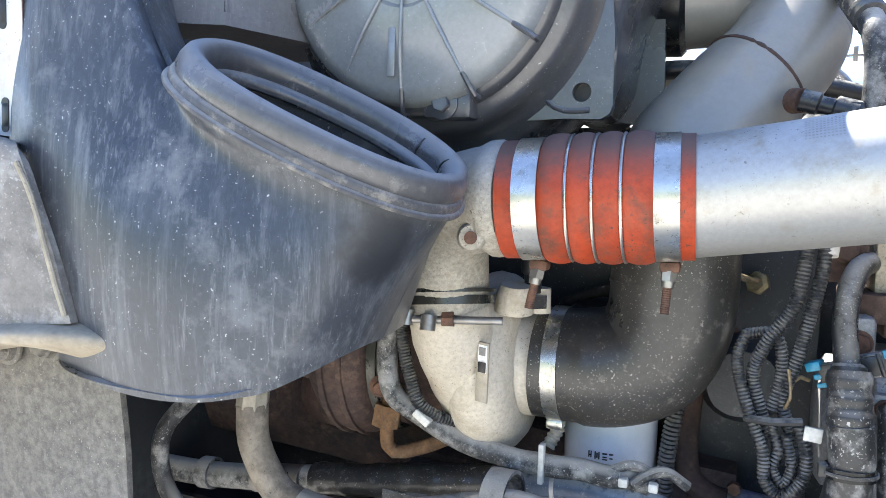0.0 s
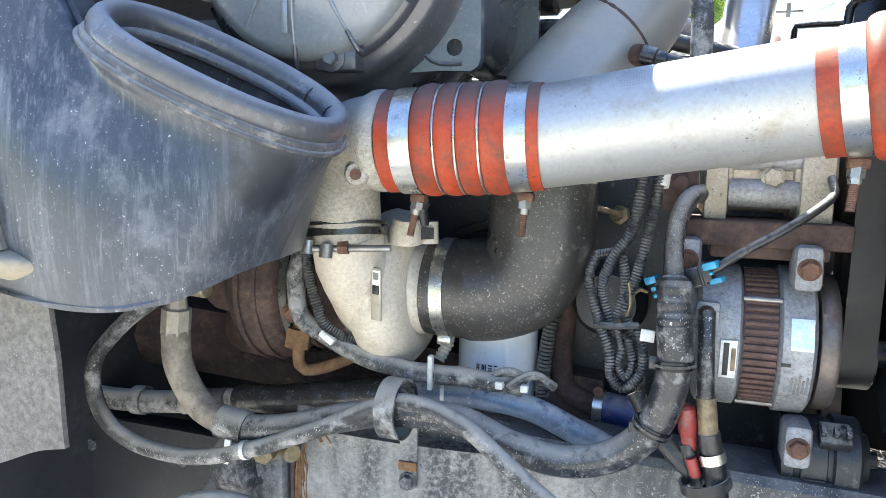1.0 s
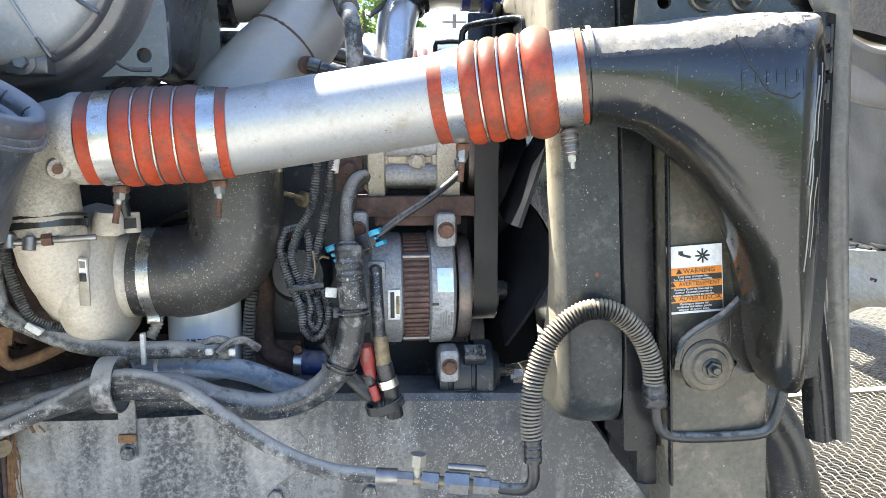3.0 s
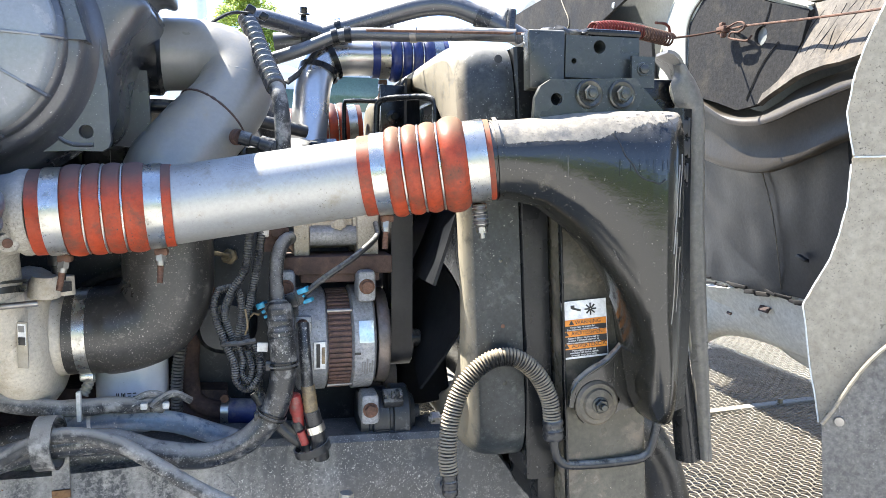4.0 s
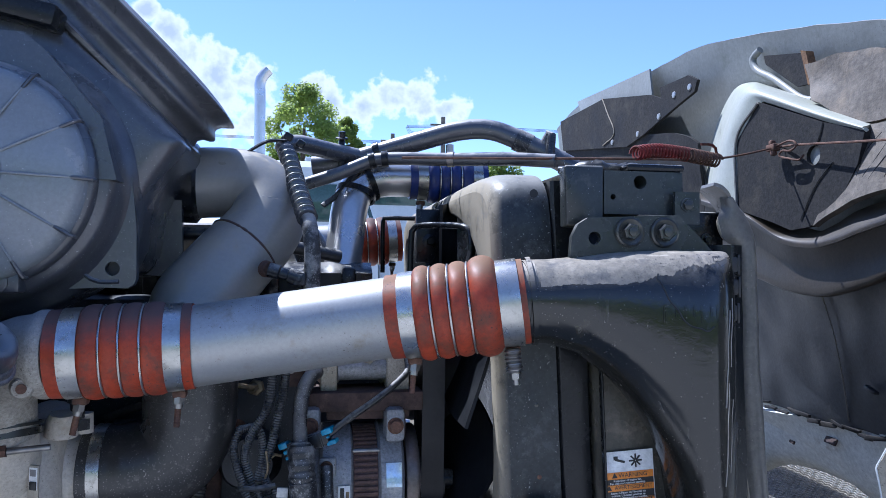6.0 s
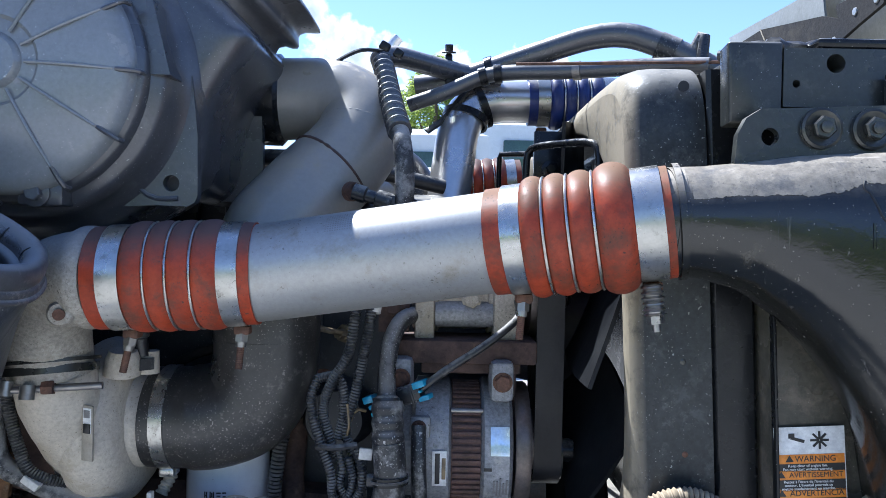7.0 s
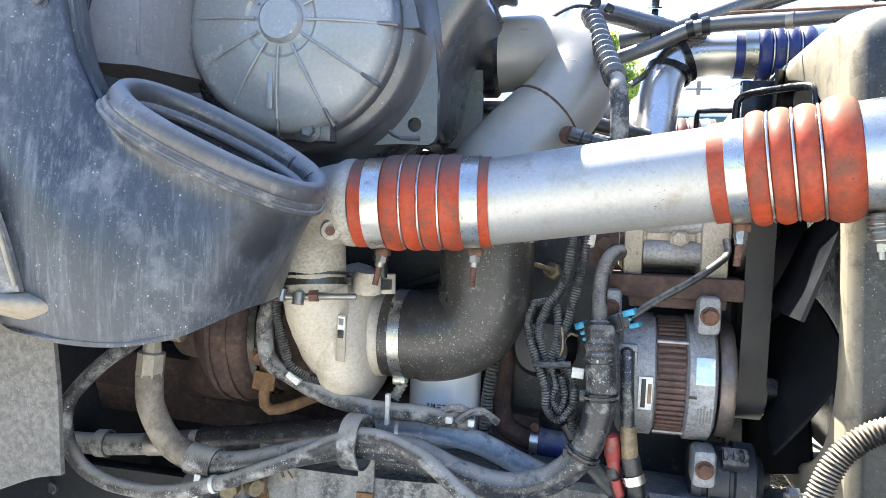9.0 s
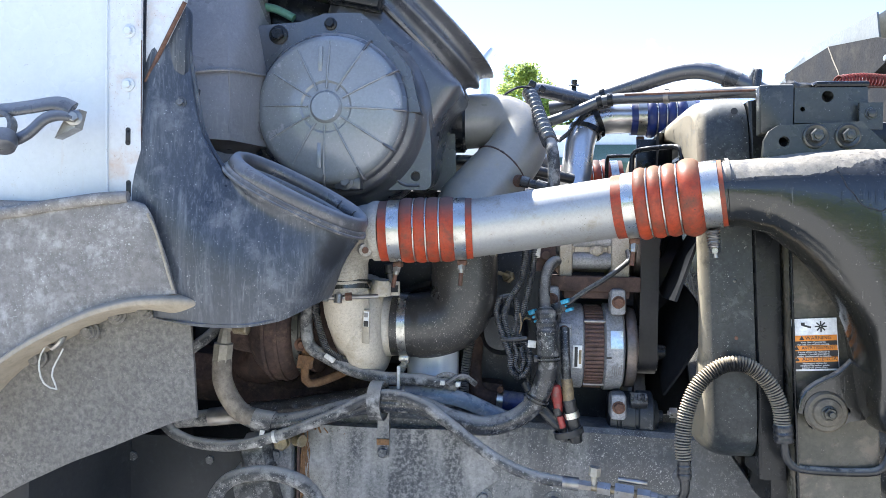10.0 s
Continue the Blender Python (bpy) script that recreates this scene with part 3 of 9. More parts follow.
def spline(pts, step=0.012):
    """Even steps along a smooth curve through pts."""
    p = [Vector(q) for q in pts]
    if len(p) == 2:
        k = max(1, int((p[1] - p[0]).length / step))
        return [p[0].lerp(p[1], i / k) for i in range(k + 1)]
    p = [p[0] * 2 - p[1]] + p + [p[-1] * 2 - p[-2]]
    fine = []
    for i in range(1, len(p) - 2):
        a, b, c, d = p[i - 1:i + 3]
        for j in range(24):
            u = j / 24
            fine.append(0.5 * (2 * b + (c - a) * u + (2 * a - 5 * b + 4 * c - d) * u * u + (3 * b - a - 3 * c + d) * u ** 3))
    fine.append(p[-2])
    out, acc = [fine[0]], 0.0
    for a, b in zip(fine, fine[1:]):
        seg = (b - a).length
        while acc + seg >= step and seg > 1e-9:
            f = (step - acc) / seg
            a = a.lerp(b, f)
            out.append(a)
            seg, acc = (b - a).length, 0.0
        acc += seg
    if (out[-1] - fine[-1]).length > step * 0.3:
        out.append(fine[-1])
    return out


def tube(pts, r, segs=14, step=0.012, rf=None, caps=True, flat=1.0, wob=0.0):
    """A round hose or pipe through pts. rf(s) scales the radius s metres along it."""
    line = spline(pts, step)
    bm = bmesh.new()
    rings, s, u = [], 0.0, None
    for i, c in enumerate(line):
        d = (line[min(i + 1, len(line) - 1)] - line[max(i - 1, 0)]).normalized()
        if u is None:
            u = d.orthogonal().normalized()
        u = (u - d * u.dot(d)).normalized()
        v = d.cross(u)
        if i:
            s += (c - line[i - 1]).length
        rr = r * (rf(s) if rf else 1.0)
        if wob:
            c = c + Vector((noise.noise(c * 30), noise.noise(c * 30 + Vector((9, 0, 0))), noise.noise(c * 30 + Vector((0, 9, 0))))) * wob
        rings.append([bm.verts.new(c + (u * math.cos(a) + v * math.sin(a) * flat) * rr) for a in (2 * math.pi * k / segs for k in range(segs))])
    for a, b in zip(rings, rings[1:]):
        for k in range(segs):
            bm.faces.new((a[k], a[(k + 1) % segs], b[(k + 1) % segs], b[k]))
    if caps:
        bm.faces.new(rings[0])
        bm.faces.new(rings[-1])
    return bm


def ribbed(pitch, depth=0.16):
    return lambda s: 1.0 - depth * (0.5 + 0.5 * math.cos(2 * math.pi * s / pitch))


def lathe(profile, at, axis, segs=40, caps=True):
    """profile: (distance along axis, radius)."""
    d = Vector(axis).normalized()
    u = d.orthogonal().normalized()
    v = d.cross(u)
    bm = bmesh.new()
    rings = [[bm.verts.new(Vector(at) + d * h + (u * math.cos(a) + v * math.sin(a)) * r) for a in (2 * math.pi * k / segs for k in range(segs))]
             for h, r in profile]
    for a, b in zip(rings, rings[1:]):
        for k in range(segs):
            bm.faces.new((a[k], a[(k + 1) % segs], b[(k + 1) % segs], b[k]))
    if caps:
        bm.faces.new(rings[0])
        bm.faces.new(rings[-1])
    return bm


def box(c, s, bev=0.003, turn=(0, 0, 0)):
    bm = bmesh.new()
    bmesh.ops.create_cube(bm, size=1.0)
    bmesh.ops.scale(bm, verts=bm.verts, vec=s)
    if bev:
        bmesh.ops.bevel(bm, geom=list(bm.edges), offset=min(bev, min(s) * 0.45), segments=2, affect="EDGES", profile=0.5)
    bm.transform(pose(*c, *turn))
    return bm


def plate(poly, face, depth, axis="y", holes=()):
    """A flat plate: poly is its outline, seen along the axis, face its near side, depth its thickness; holes: (u, v, radius)."""
    bm = bmesh.new()
    put = {"y": lambda u, v: (u, face, v), "x": lambda u, v: (face, u, v), "z": lambda u, v: (u, v, face)}[axis]
    edges = []
    loops = [poly] + [[(u + r * math.cos(2 * math.pi * k / 18), v + r * math.sin(2 * math.pi * k / 18)) for k in range(18)] for u, v, r in holes]
    for loop in loops:
        vs = [bm.verts.new(put(*q)) for q in loop]
        edges += [bm.edges.new((a, b)) for a, b in zip(vs, vs[1:] + vs[:1])]
    bmesh.ops.triangle_fill(bm, use_beauty=True, use_dissolve=False, edges=edges)
    ext = bmesh.ops.extrude_face_region(bm, geom=list(bm.faces))
    vec = {"y": (0, depth, 0), "x": (depth, 0, 0), "z": (0, 0, depth)}[axis]
    bmesh.ops.translate(bm, verts=[g for g in ext["geom"] if isinstance(g, bmesh.types.BMVert)], vec=vec)
    return bm


def sheet(rows, nu=24, nv=16, thick=0.006, crumple=0.0):
    """A curved skin through a grid of points, with thickness and closed edges."""
    cols = [spline_n(r, nu) for r in rows]
    g = [spline_n([c[i] for c in cols], nv) for i in range(nu + 1)]
    if crumple:
        for ln in g:
            for k, v in enumerate(ln):
                q = v * 14
                ln[k] = v + Vector((noise.noise(q), noise.noise(q + Vector((5, 0, 0))), noise.noise(q + Vector((0, 5, 0))))) * crumple
    bm = bmesh.new()
    top = [[bm.verts.new(p) for p in ln] for ln in g]
    low = []
    for i in range(nu + 1):
        row = []
        for k in range(nv + 1):
            du_ = g[min(i + 1, nu)][k] - g[max(i - 1, 0)][k]
            dv_ = g[i][min(k + 1, nv)] - g[i][max(k - 1, 0)]
            nn = du_.cross(dv_)
            nn = nn.normalized() if nn.length > 1e-12 else Vector((0, 0, 1))
            row.append(bm.verts.new(g[i][k] + nn * thick))
        low.append(row)
    for i in range(nu):
        for k in range(nv):
            bm.faces.new((top[i][k], top[i][k + 1], top[i + 1][k + 1], top[i + 1][k]))
            bm.faces.new((low[i][k], low[i + 1][k], low[i + 1][k + 1], low[i][k + 1]))
        bm.faces.new((top[i][0], top[i + 1][0], low[i + 1][0], low[i][0]))
        bm.faces.new((top[i][nv], low[i][nv], low[i + 1][nv], top[i + 1][nv]))
    for k in range(nv):
        bm.faces.new((top[0][k], low[0][k], low[0][k + 1], top[0][k + 1]))
        bm.faces.new((top[nu][k], top[nu][k + 1], low[nu][k + 1], low[nu][k]))
    return bm


def spline_n(pts, n):
    p = [Vector(q) for q in pts]
    if len(p) == 2:
        return [p[0].lerp(p[1], i / n) for i in range(n + 1)]
    p = [p[0] * 2 - p[1]] + p + [p[-1] * 2 - p[-2]]
    out, k = [], len(p) - 3
    for i in range(n + 1):
        x = min(i / n * k, k - 1e-6)
        j, u = int(x), x - int(x)
        a, b, c, d = p[j:j + 4]
        out.append(0.5 * (2 * b + (c - a) * u + (2 * a - 5 * b + 4 * c - d) * u * u + (3 * b - a - 3 * c + d) * u ** 3))
    return out


def loft(loops, caps=True):
    bm = bmesh.new()
    rings = [[bm.verts.new(q) for q in lp] for lp in loops]
    n = len(rings[0])
    for a, b in zip(rings, rings[1:]):
        for k in range(n):
            bm.faces.new((a[k], a[(k + 1) % n], b[(k + 1) % n], b[k]))
    if caps:
        bm.faces.new(rings[0])
        bm.faces.new(rings[-1])
    return bm


def rough_up(bm, amp, sc=40):
    for v in bm.verts:
        q = v.co * sc
        v.co += Vector((noise.noise(q), noise.noise(q + Vector((7, 0, 0))), noise.noise(q + Vector((0, 7, 0))))) * amp
    return bm


def hexbolt(at, axis, r=0.008, h=0.006, washer=1.7, tip=0.0):
    """A hexagon head on a washer, with a short threaded tip."""
    d = Vector(axis).normalized()
    a = Vector(at)
    out = lathe([(0, r * 0.97), (h * 0.85, r), (h, r * 0.86)], a + d * 0.0015, d, 6)
    out = merge(out, lathe([(-0.001, r * washer), (0.0012, r * washer), (0.0018, r * washer * 0.93)], a, d, 24))
    if tip:
        out = merge(out, lathe([(h, r * 0.5), (h + tip, r * 0.5), (h + tip * 1.1, r * 0.4)], a, d, 12))
    return out


def ring_band(at, axis, r, width, thick=0.0012, segs=56):
    """A thin strap round a hose."""
    w = width / 2
    return lathe([(-w, r), (-w, r + thick), (w, r + thick), (w, r)], at, axis, segs, caps=False)


# ---------------------------------------------------------------- ground
g = bmesh.new()
bmesh.ops.create_grid(g, x_segments=40, y_segments=40, size=400)
solo("ground", g, M["ground"], "pale packed gravel yard under the parked truck", "ground", kind="structure")


# ---------------------------------------------------------------- frame rail and what is bolted to it
rail = thing("frame_rail", (0.0, 0.86, 0.84), "dusty black steel truck frame rail under the engine", "frame rail")
part("web", loft([[(x, 0.83, 1.117 - 0.035 * x), (x, 0.838, 1.127 - 0.035 * x), (x, 0.93, 1.127 - 0.035 * x), (x, 0.93, 1.118 - 0.035 * x), (x, 0.845, 1.115 - 0.035 * x),
                   (x, 0.842, 0.86), (x, 0.93, 0.855), (x, 0.93, 0.846), (x, 0.838, 0.846), (x, 0.83, 0.856)] for x in (-0.36, -0.2, 0.1, 0.36, 0.48)]), M["rail"], rail)
# rear of the rail, with its shade put into a near-black colour
part("rear_section", loft([[(x, 0.905, 1.02), (x, 0.912, 1.028), (x, 0.95, 1.028), (x, 0.95, 0.85), (x, 0.905, 0.85)] for x in (-1.3, -0.8, -0.36)]), M["dark"], rail, "rear part of the rail, its shade painted near-black")
for x_ in (0.02, 0.16, 0.30):
    part("bolt", hexbolt((x_, 0.83, 0.97), (0, -1, 0), 0.012, 0.010), M["rail"], rail)
part("rail_horn", loft([[(0.48, 0.83, 1.10), (0.48, 0.84, 1.11), (0.48, 0.90, 1.11), (0.48, 0.90, 0.846), (0.48, 0.83, 0.846)],
                        [(0.60, 0.83, 0.93), (0.60, 0.84, 0.94), (0.60, 0.90, 0.94), (0.60, 0.90, 0.80), (0.60, 0.83, 0.80)],
                        [(0.80, 0.83, 0.86), (0.80, 0.84, 0.87), (0.80, 0.90, 0.87), (0.80, 0.90, 0.76), (0.80, 0.83, 0.76)]]), M["rail"], rail)
solo("frame_rail", box((0.0, 1.75, 0.98), (2.6, 0.09, 0.27), 0.006), M["rail"], "far frame rail in the shade below the engine", "frame rail")

brk = thing("spring_bracket", (-0.26, 0.80, 0.80), "weathered grey cast bracket with rust stains on the frame rail", "bracket")
part("casting", rough_up(loft([[(-0.352, 0.826, z), (-0.342, 0.806, z), (-0.28, 0.801, z), (-0.20, 0.800, z), (-0.12, 0.803, z), (-0.06 + e * 0.4, 0.811, z), (-0.03 + e * 0.7, 0.820, z), (e, 0.8285, z), (e - 0.03, 0.85, z), (-0.34, 0.85, z)]
                               for z, e in ((0.78, 0.03), (0.86, 0.01), (0.90, 0.035), (0.93, 0.015), (0.96, 0.04), (0.985, 0.02), (1.01, 0.055), (1.03, 0.035), (1.05, 0.07), (1.075, 0.05), (1.108, 0.085))]), 0.0018, 25), M["bracket"], brk, sharp=60)
part("casting_flange", rough_up(box((-0.395, 0.822, 0.98), (0.06, 0.05, 0.22), 0.012), 0.002), M["bracket"], brk)
part("rust_seam", rough_up(box((-0.354, 0.812, 0.97), (0.007, 0.014, 0.26), 0.002), 0.004, 60), M["rust"], brk, "rust-brown seam")
rnd_r = random.Random(5)
for k in range(16):
    x0, z0 = -0.349 + 0.0022 * (k % 9) + rnd_r.uniform(-0.001, 0.001), 1.095 - 0.012 * (k % 5)
    z1 = z0 - rnd_r.uniform(0.03, 0.17) * (1.0 - 0.06 * (k % 9))
    part("rust_run", tube([(x0, 0.8066, z0), (x0 + rnd_r.uniform(-0.003, 0.003), 0.8056, (z0 + z1) / 2), (x0 + rnd_r.uniform(-0.004, 0.004), 0.8064, z1)], 0.0018, 6, 0.008, flat=0.5, wob=0.0015), M["ochre"], brk, "orange-brown rust run")
for k in range(12):
    x0 = -0.325 + 0.012 * k
    part("rust_run", tube([(x0, 0.8030, 1.104 - rnd_r.uniform(0, 0.006)), (x0 + rnd_r.uniform(0.004, 0.010), 0.8022, 1.100 - rnd_r.uniform(0, 0.008))], 0.0022, 6, 0.004, flat=0.5, wob=0.001), M["ochre"], brk, "orange-brown rust run")
part("flange_bolt", hexbolt((-0.400, 0.797, 1.045), (0, -1, 0), 0.012, 0.009, 1.5), M["bracket"], brk)
strap = thing("hose_strap", (-0.178, 0.80, 1.06), "grey steel strap and rubber loop holding hoses above the rail", "hose clamp")
part("strap", box((-0.178, 0.795, 1.11), (0.024, 0.006, 0.11), 0.001), M["bracket"], strap)
part("strap_end", box((-0.178, 0.7905, 1.083), (0.025, 0.004, 0.012), 0.001), M["ochre"], strap, "rusted patch of the strap")
part("bolt", hexbolt((-0.178, 0.792, 1.062), (0, -1, 0), 0.010, 0.008, 1.2), M["bracket"], strap)
part("loop", ring_band((-0.182, 0.757, 1.172), (1, -0.08, 0.02), 0.034, 0.026, 0.004), M["hosed"], strap, "wide rubber-lined loop")

# spring hanger pieces low down behind the hoses
solo("shock_mount", rough_up(merge(lathe([(0, 0.035), (0.01, 0.045), (0.05, 0.045), (0.06, 0.03)], (-0.46, 0.80, 1.04), (1, 0, 0.2), 28),
                                   lathe([(0, 0.055), (0.02, 0.06), (0.07, 0.05)], (-0.46, 0.80, 0.97), (0.9, 0, 0.3), 28)), 0.003),
     M["hosed"], "dusty cast mount with a rubber bush on the rail", "mount")
solo("hex_plug", merge(hexbolt((-0.385, 0.792, 1.075), (0.2, -1, 0), 0.016, 0.02, 1.1), lathe([(0, 0.012), (0.02, 0.012)], (-0.355, 0.79, 1.08), (0.8, -0.6, 0), 16)),
     M["brass"], "dull brass hex plug on the bracket", "plug")
solo("air_hose", tube([(-0.50, 0.70, 0.93), (-0.485, 0.70, 0.985), (-0.455, 0.70, 1.022), (-0.40, 0.70, 1.038), (-0.345, 0.70, 1.034), (-0.305, 0.71, 1.012), (-0.285, 0.72, 0.97), (-0.28, 0.74, 0.90)], 0.0145, 14),
     M["hosed"], "dusty grey rubber hose arching below the rail", "hose")

# ---------------------------------------------------------------- engine block and its dark surroundings
eng = thing("engine_block", (-0.15, 1.25, 0.70), "dark blue-grey cast engine block, dusty, deep in the bay", "engine")
part("block", rough_up(box((-0.20, 1.30, 1.08), (1.00, 0.52, 0.74), 0.03), 0.004, 12), M["block"], eng)
part("cylinder_head", rough_up(box((-0.22, 1.29, 1.50), (1.04, 0.44, 0.13), 0.012), 0.002), M["block"], eng)
part("valve_cover", loft([[(-0.72, y, z) for y, z in ((1.05, 1.555), (1.05, 1.60), (1.09, 1.62), (1.46, 1.62), (1.50, 1.60), (1.50, 1.555))],
                          [(0.26, y, z) for y, z in ((1.05, 1.555), (1.05, 1.60), (1.09, 1.62), (1.46, 1.62), (1.50, 1.60), (1.50, 1.555))]]), M["black"], eng)
for k in range(13):
    part("rib", box((-0.60 + 0.068 * k, 1.045, 1.585), (0.026, 0.025, 0.052), 0.006), M["black"], eng)
part("front_cover", rough_up(loft([[(x, y, z) for y, z in ((1.02, 1.10), (1.00, 1.20), (0.985, 1.36), (1.0, 1.46), (1.06, 1.50), (1.1, 1.50), (1.1, 1.10))] for x in (-0.02, 0.02, 0.09, 0.13)]), 0.004, 18), M["block"], eng)
part("water_outlet", rough_up(lathe([(0, 0.05), (0.05, 0.055), (0.09, 0.04)], (0.05, 1.03, 1.29), (0, -1, 0), 28), 0.003), M["block"], eng)
part("cover_bolt", hexbolt((0.028, 0.985, 1.335), (0, -1, 0), 0.011, 0.008), M["rustbolt"], eng)
# added dark block that closes a bright gap behind the elbow
part("gap_filler", rough_up(box((-0.14, 1.02, 1.43), (0.34, 0.07, 0.26), 0.02), 0.003), M["block"], eng)
part("exhaust_manifold", rough_up(tube([(-0.60, 1.02, 1.42), (-0.48, 1.0, 1.43), (-0.40, 0.97, 1.40), (-0.36, 0.93, 1.34)], 0.048, 18), 0.004), M["rust"], eng)
part("crossmember", rough_up(loft([[(x, 0.93, z0), (x, 0.96, z0 + 0.055), (x, 1.04, z0 + 0.06), (x, 1.04, z0 - 0.05), (x, 0.95, z0 - 0.05)] for x, z0 in ((-0.80, 1.175), (-0.5, 1.16), (-0.2, 1.14), (0.05, 1.12))]), 0.002), M["rust"], eng)
# shade painted near-black; raised out of view to keep sun off the duct
solo("firewall", box((-0.75, 1.405, 1.90), (0.05, 1.8, 2.1), 0.01), M["dark"], "near-black firewall behind the engine, raised out of view to block the sun", "wall", kind="structure")
# near-black panel set where only the wheel well's shade shows
inf = thing("inner_fender", (-1.0, 0.85, 0.4), "splash panel in the wheel well, near-black for its shade", "panel")
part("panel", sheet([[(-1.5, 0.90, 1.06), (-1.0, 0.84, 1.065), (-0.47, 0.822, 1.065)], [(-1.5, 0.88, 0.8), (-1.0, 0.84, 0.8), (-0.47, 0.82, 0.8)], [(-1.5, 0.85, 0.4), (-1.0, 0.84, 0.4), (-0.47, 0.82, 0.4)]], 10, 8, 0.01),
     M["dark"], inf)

for x_, z_ in ((-0.55, 1.02), (-0.72, 1.02), (-0.90, 1.02), (-0.55, 0.72)):
    part("bolt", hexbolt((x_, 0.820 + (0.01 if x_ > -0.8 else 0.014), z_), (0, -1, 0), 0.010, 0.008, 1.5), M["rail"], inf)

# ---------------------------------------------------------------- turbocharger
tb = thing("turbocharger", (-0.25, 0.86, 1.15), "turbocharger with a chalky cast compressor cover and rusty turbine housing", "turbocharger")
C = Vector((-0.225, 0.865, 1.305))


def volute(c, ring, r0, r1, squash=1.0):
    pts, rad = [], []
    for k in range(31):
        a = radians(-60 + 300 * k / 30)
        rr = r0 + (r1 - r0) * k / 30
        pts.append(c + Vector((0, -math.sin(a) * ring, math.cos(a) * ring)))
        rad.append(rr)
    bm, rings = bmesh.new(), []
    for i, p in enumerate(pts):
        e = (p - c).normalized()
        rings.append([bm.verts.new(p + (e * math.cos(b) + Vector((1, 0, 0)) * math.sin(b) * squash) * rad[i]) for b in (2 * math.pi * j / 18 for j in range(18))])
    for a, b in zip(rings, rings[1:]):
        for k in range(18):
            bm.faces.new((a[k], a[(k + 1) % 18], b[(k + 1) % 18], b[k]))
    bm.faces.new(rings[0]), bm.faces.new(rings[-1])
    return bm


cover = part("compressor_cover", rough_up(merge(volute(C, 0.070, 0.034, 0.046, squash=0.95),
             lathe([(-0.045, 0.085), (0.0, 0.088), (0.02, 0.075), (0.034, 0.063), (0.085, 0.0600), (0.11, 0.0595)], C, (1, 0, 0), 48),
             tube([(-0.226, 0.925, 1.236), (-0.229, 0.885, 1.236), (-0.234, 0.852, 1.248), (-0.241, 0.822, 1.278), (-0.247, 0.795, 1.315), (-0.250, 0.768, 1.352), (-0.250, 0.752, 1.392)], 0.045, 28, 0.006, rf=lambda s: 0.84 + 0.16 * min(1.0, s / 0.14))), 0.0012, 60), M["turbo"], tb, sharp=70)
part("name_plate", box((-0.206, 0.7475, 1.315), (0.015, 0.003, 0.066), 0.001, (4, 3, -14)), M["beige"], cover, "riveted aluminium name plate")
part("plate_label", box((-0.2055, 0.7455, 1.330), (0.011, 0.002, 0.030), 0.0003, (4, 3, -14)), M["sticker"], cover)
part("plate_mark", box((-0.2060, 0.7444, 1.321), (0.009, 0.002, 0.011), 0.0003, (4, 3, -14)), M["ink"], cover, "dark print on the plate")
part("plate_stripe", box((-0.2057, 0.7444, 1.338), (0.008, 0.002, 0.009), 0.0003, (4, 3, -14)), M["printgrey"], cover)
part("boss", merge(lathe([(0, 0.022), (0.02, 0.020), (0.03, 0.016)], (-0.190, 0.80, 1.375), (0.1, -0.15, 1), 20), lathe([(0, 0.014), (0.028, 0.013)], (-0.168, 0.825, 1.372), (0, 0, 1), 18)), M["turbo"], cover)
elb = part("outlet_elbow", rough_up(tube([(-0.163, 0.688, 1.499), (-0.195, 0.692, 1.497), (-0.226, 0.705, 1.484), (-0.245, 0.728, 1.45), (-0.250, 0.745, 1.41), (-0.250, 0.75, 1.385)], 0.0485, 30, 0.008,
            rf=lambda s: 1.14 if 0.004 < s < 0.016 else (1.04 if s < 0.07 else 0.95)), 0.0008, 90), M["cast"], tb, "sand-cast outlet elbow")
part("elbow_boss", lathe([(0, 0.014), (0.018, 0.0135), (0.021, 0.011)], (-0.192, 0.664, 1.464), (0.25, -1, -0.05), 20), M["cast"], elb)
part("boss_plug", lathe([(0, 0.006), (0.003, 0.006), (0.003, 0.003)], (-0.187, 0.643, 1.463), (0.25, -1, -0.05), 12), M["rustbolt"], elb)
vb = part("outlet_clamp", merge(ring_band((-0.2505, 0.751, 1.388), (-0.10, 0.12, 1), 0.0490, 0.009, 0.002), ring_band((-0.2505, 0.7505, 1.398), (-0.10, 0.12, 1), 0.0500, 0.004, 0.003)), M["darkbolt"], tb, "spring-steel band clamp")
part("clamp_bolt", tube([(-0.275, 0.703, 1.372), (-0.178, 0.722, 1.376)], 0.0042, 10), M["bare"], vb)
part("clamp_lug", merge(lathe([(-0.008, 0.008), (0.008, 0.008)], (-0.276, 0.703, 1.374), (0, 0.2, 1), 16), lathe([(-0.008, 0.008), (0.008, 0.008)], (-0.250, 0.700, 1.371), (0, 0.2, 1), 16)), M["zinc"], vb)
part("clamp_nut", lathe([(-0.006, 0.008), (0.006, 0.008)], (-0.232, 0.709, 1.375), (1, 0.18, 0.04), 6), M["rustbolt"], vb)
part("speed_sensor", merge(lathe([(0, 0.0095), (0.022, 0.009), (0.024, 0.012), (0.04, 0.010)], (-0.172, 0.815, 1.395), (-0.1, -0.1, 1), 16), lathe([(-0.014, 0.017), (0.0, 0.017)], (-0.172, 0.815, 1.393), (0, 0, 1), 6)), M["loom"], tb, "black sensor in a brass hex base")
T2 = Vector((-0.375, 0.905, 1.300))
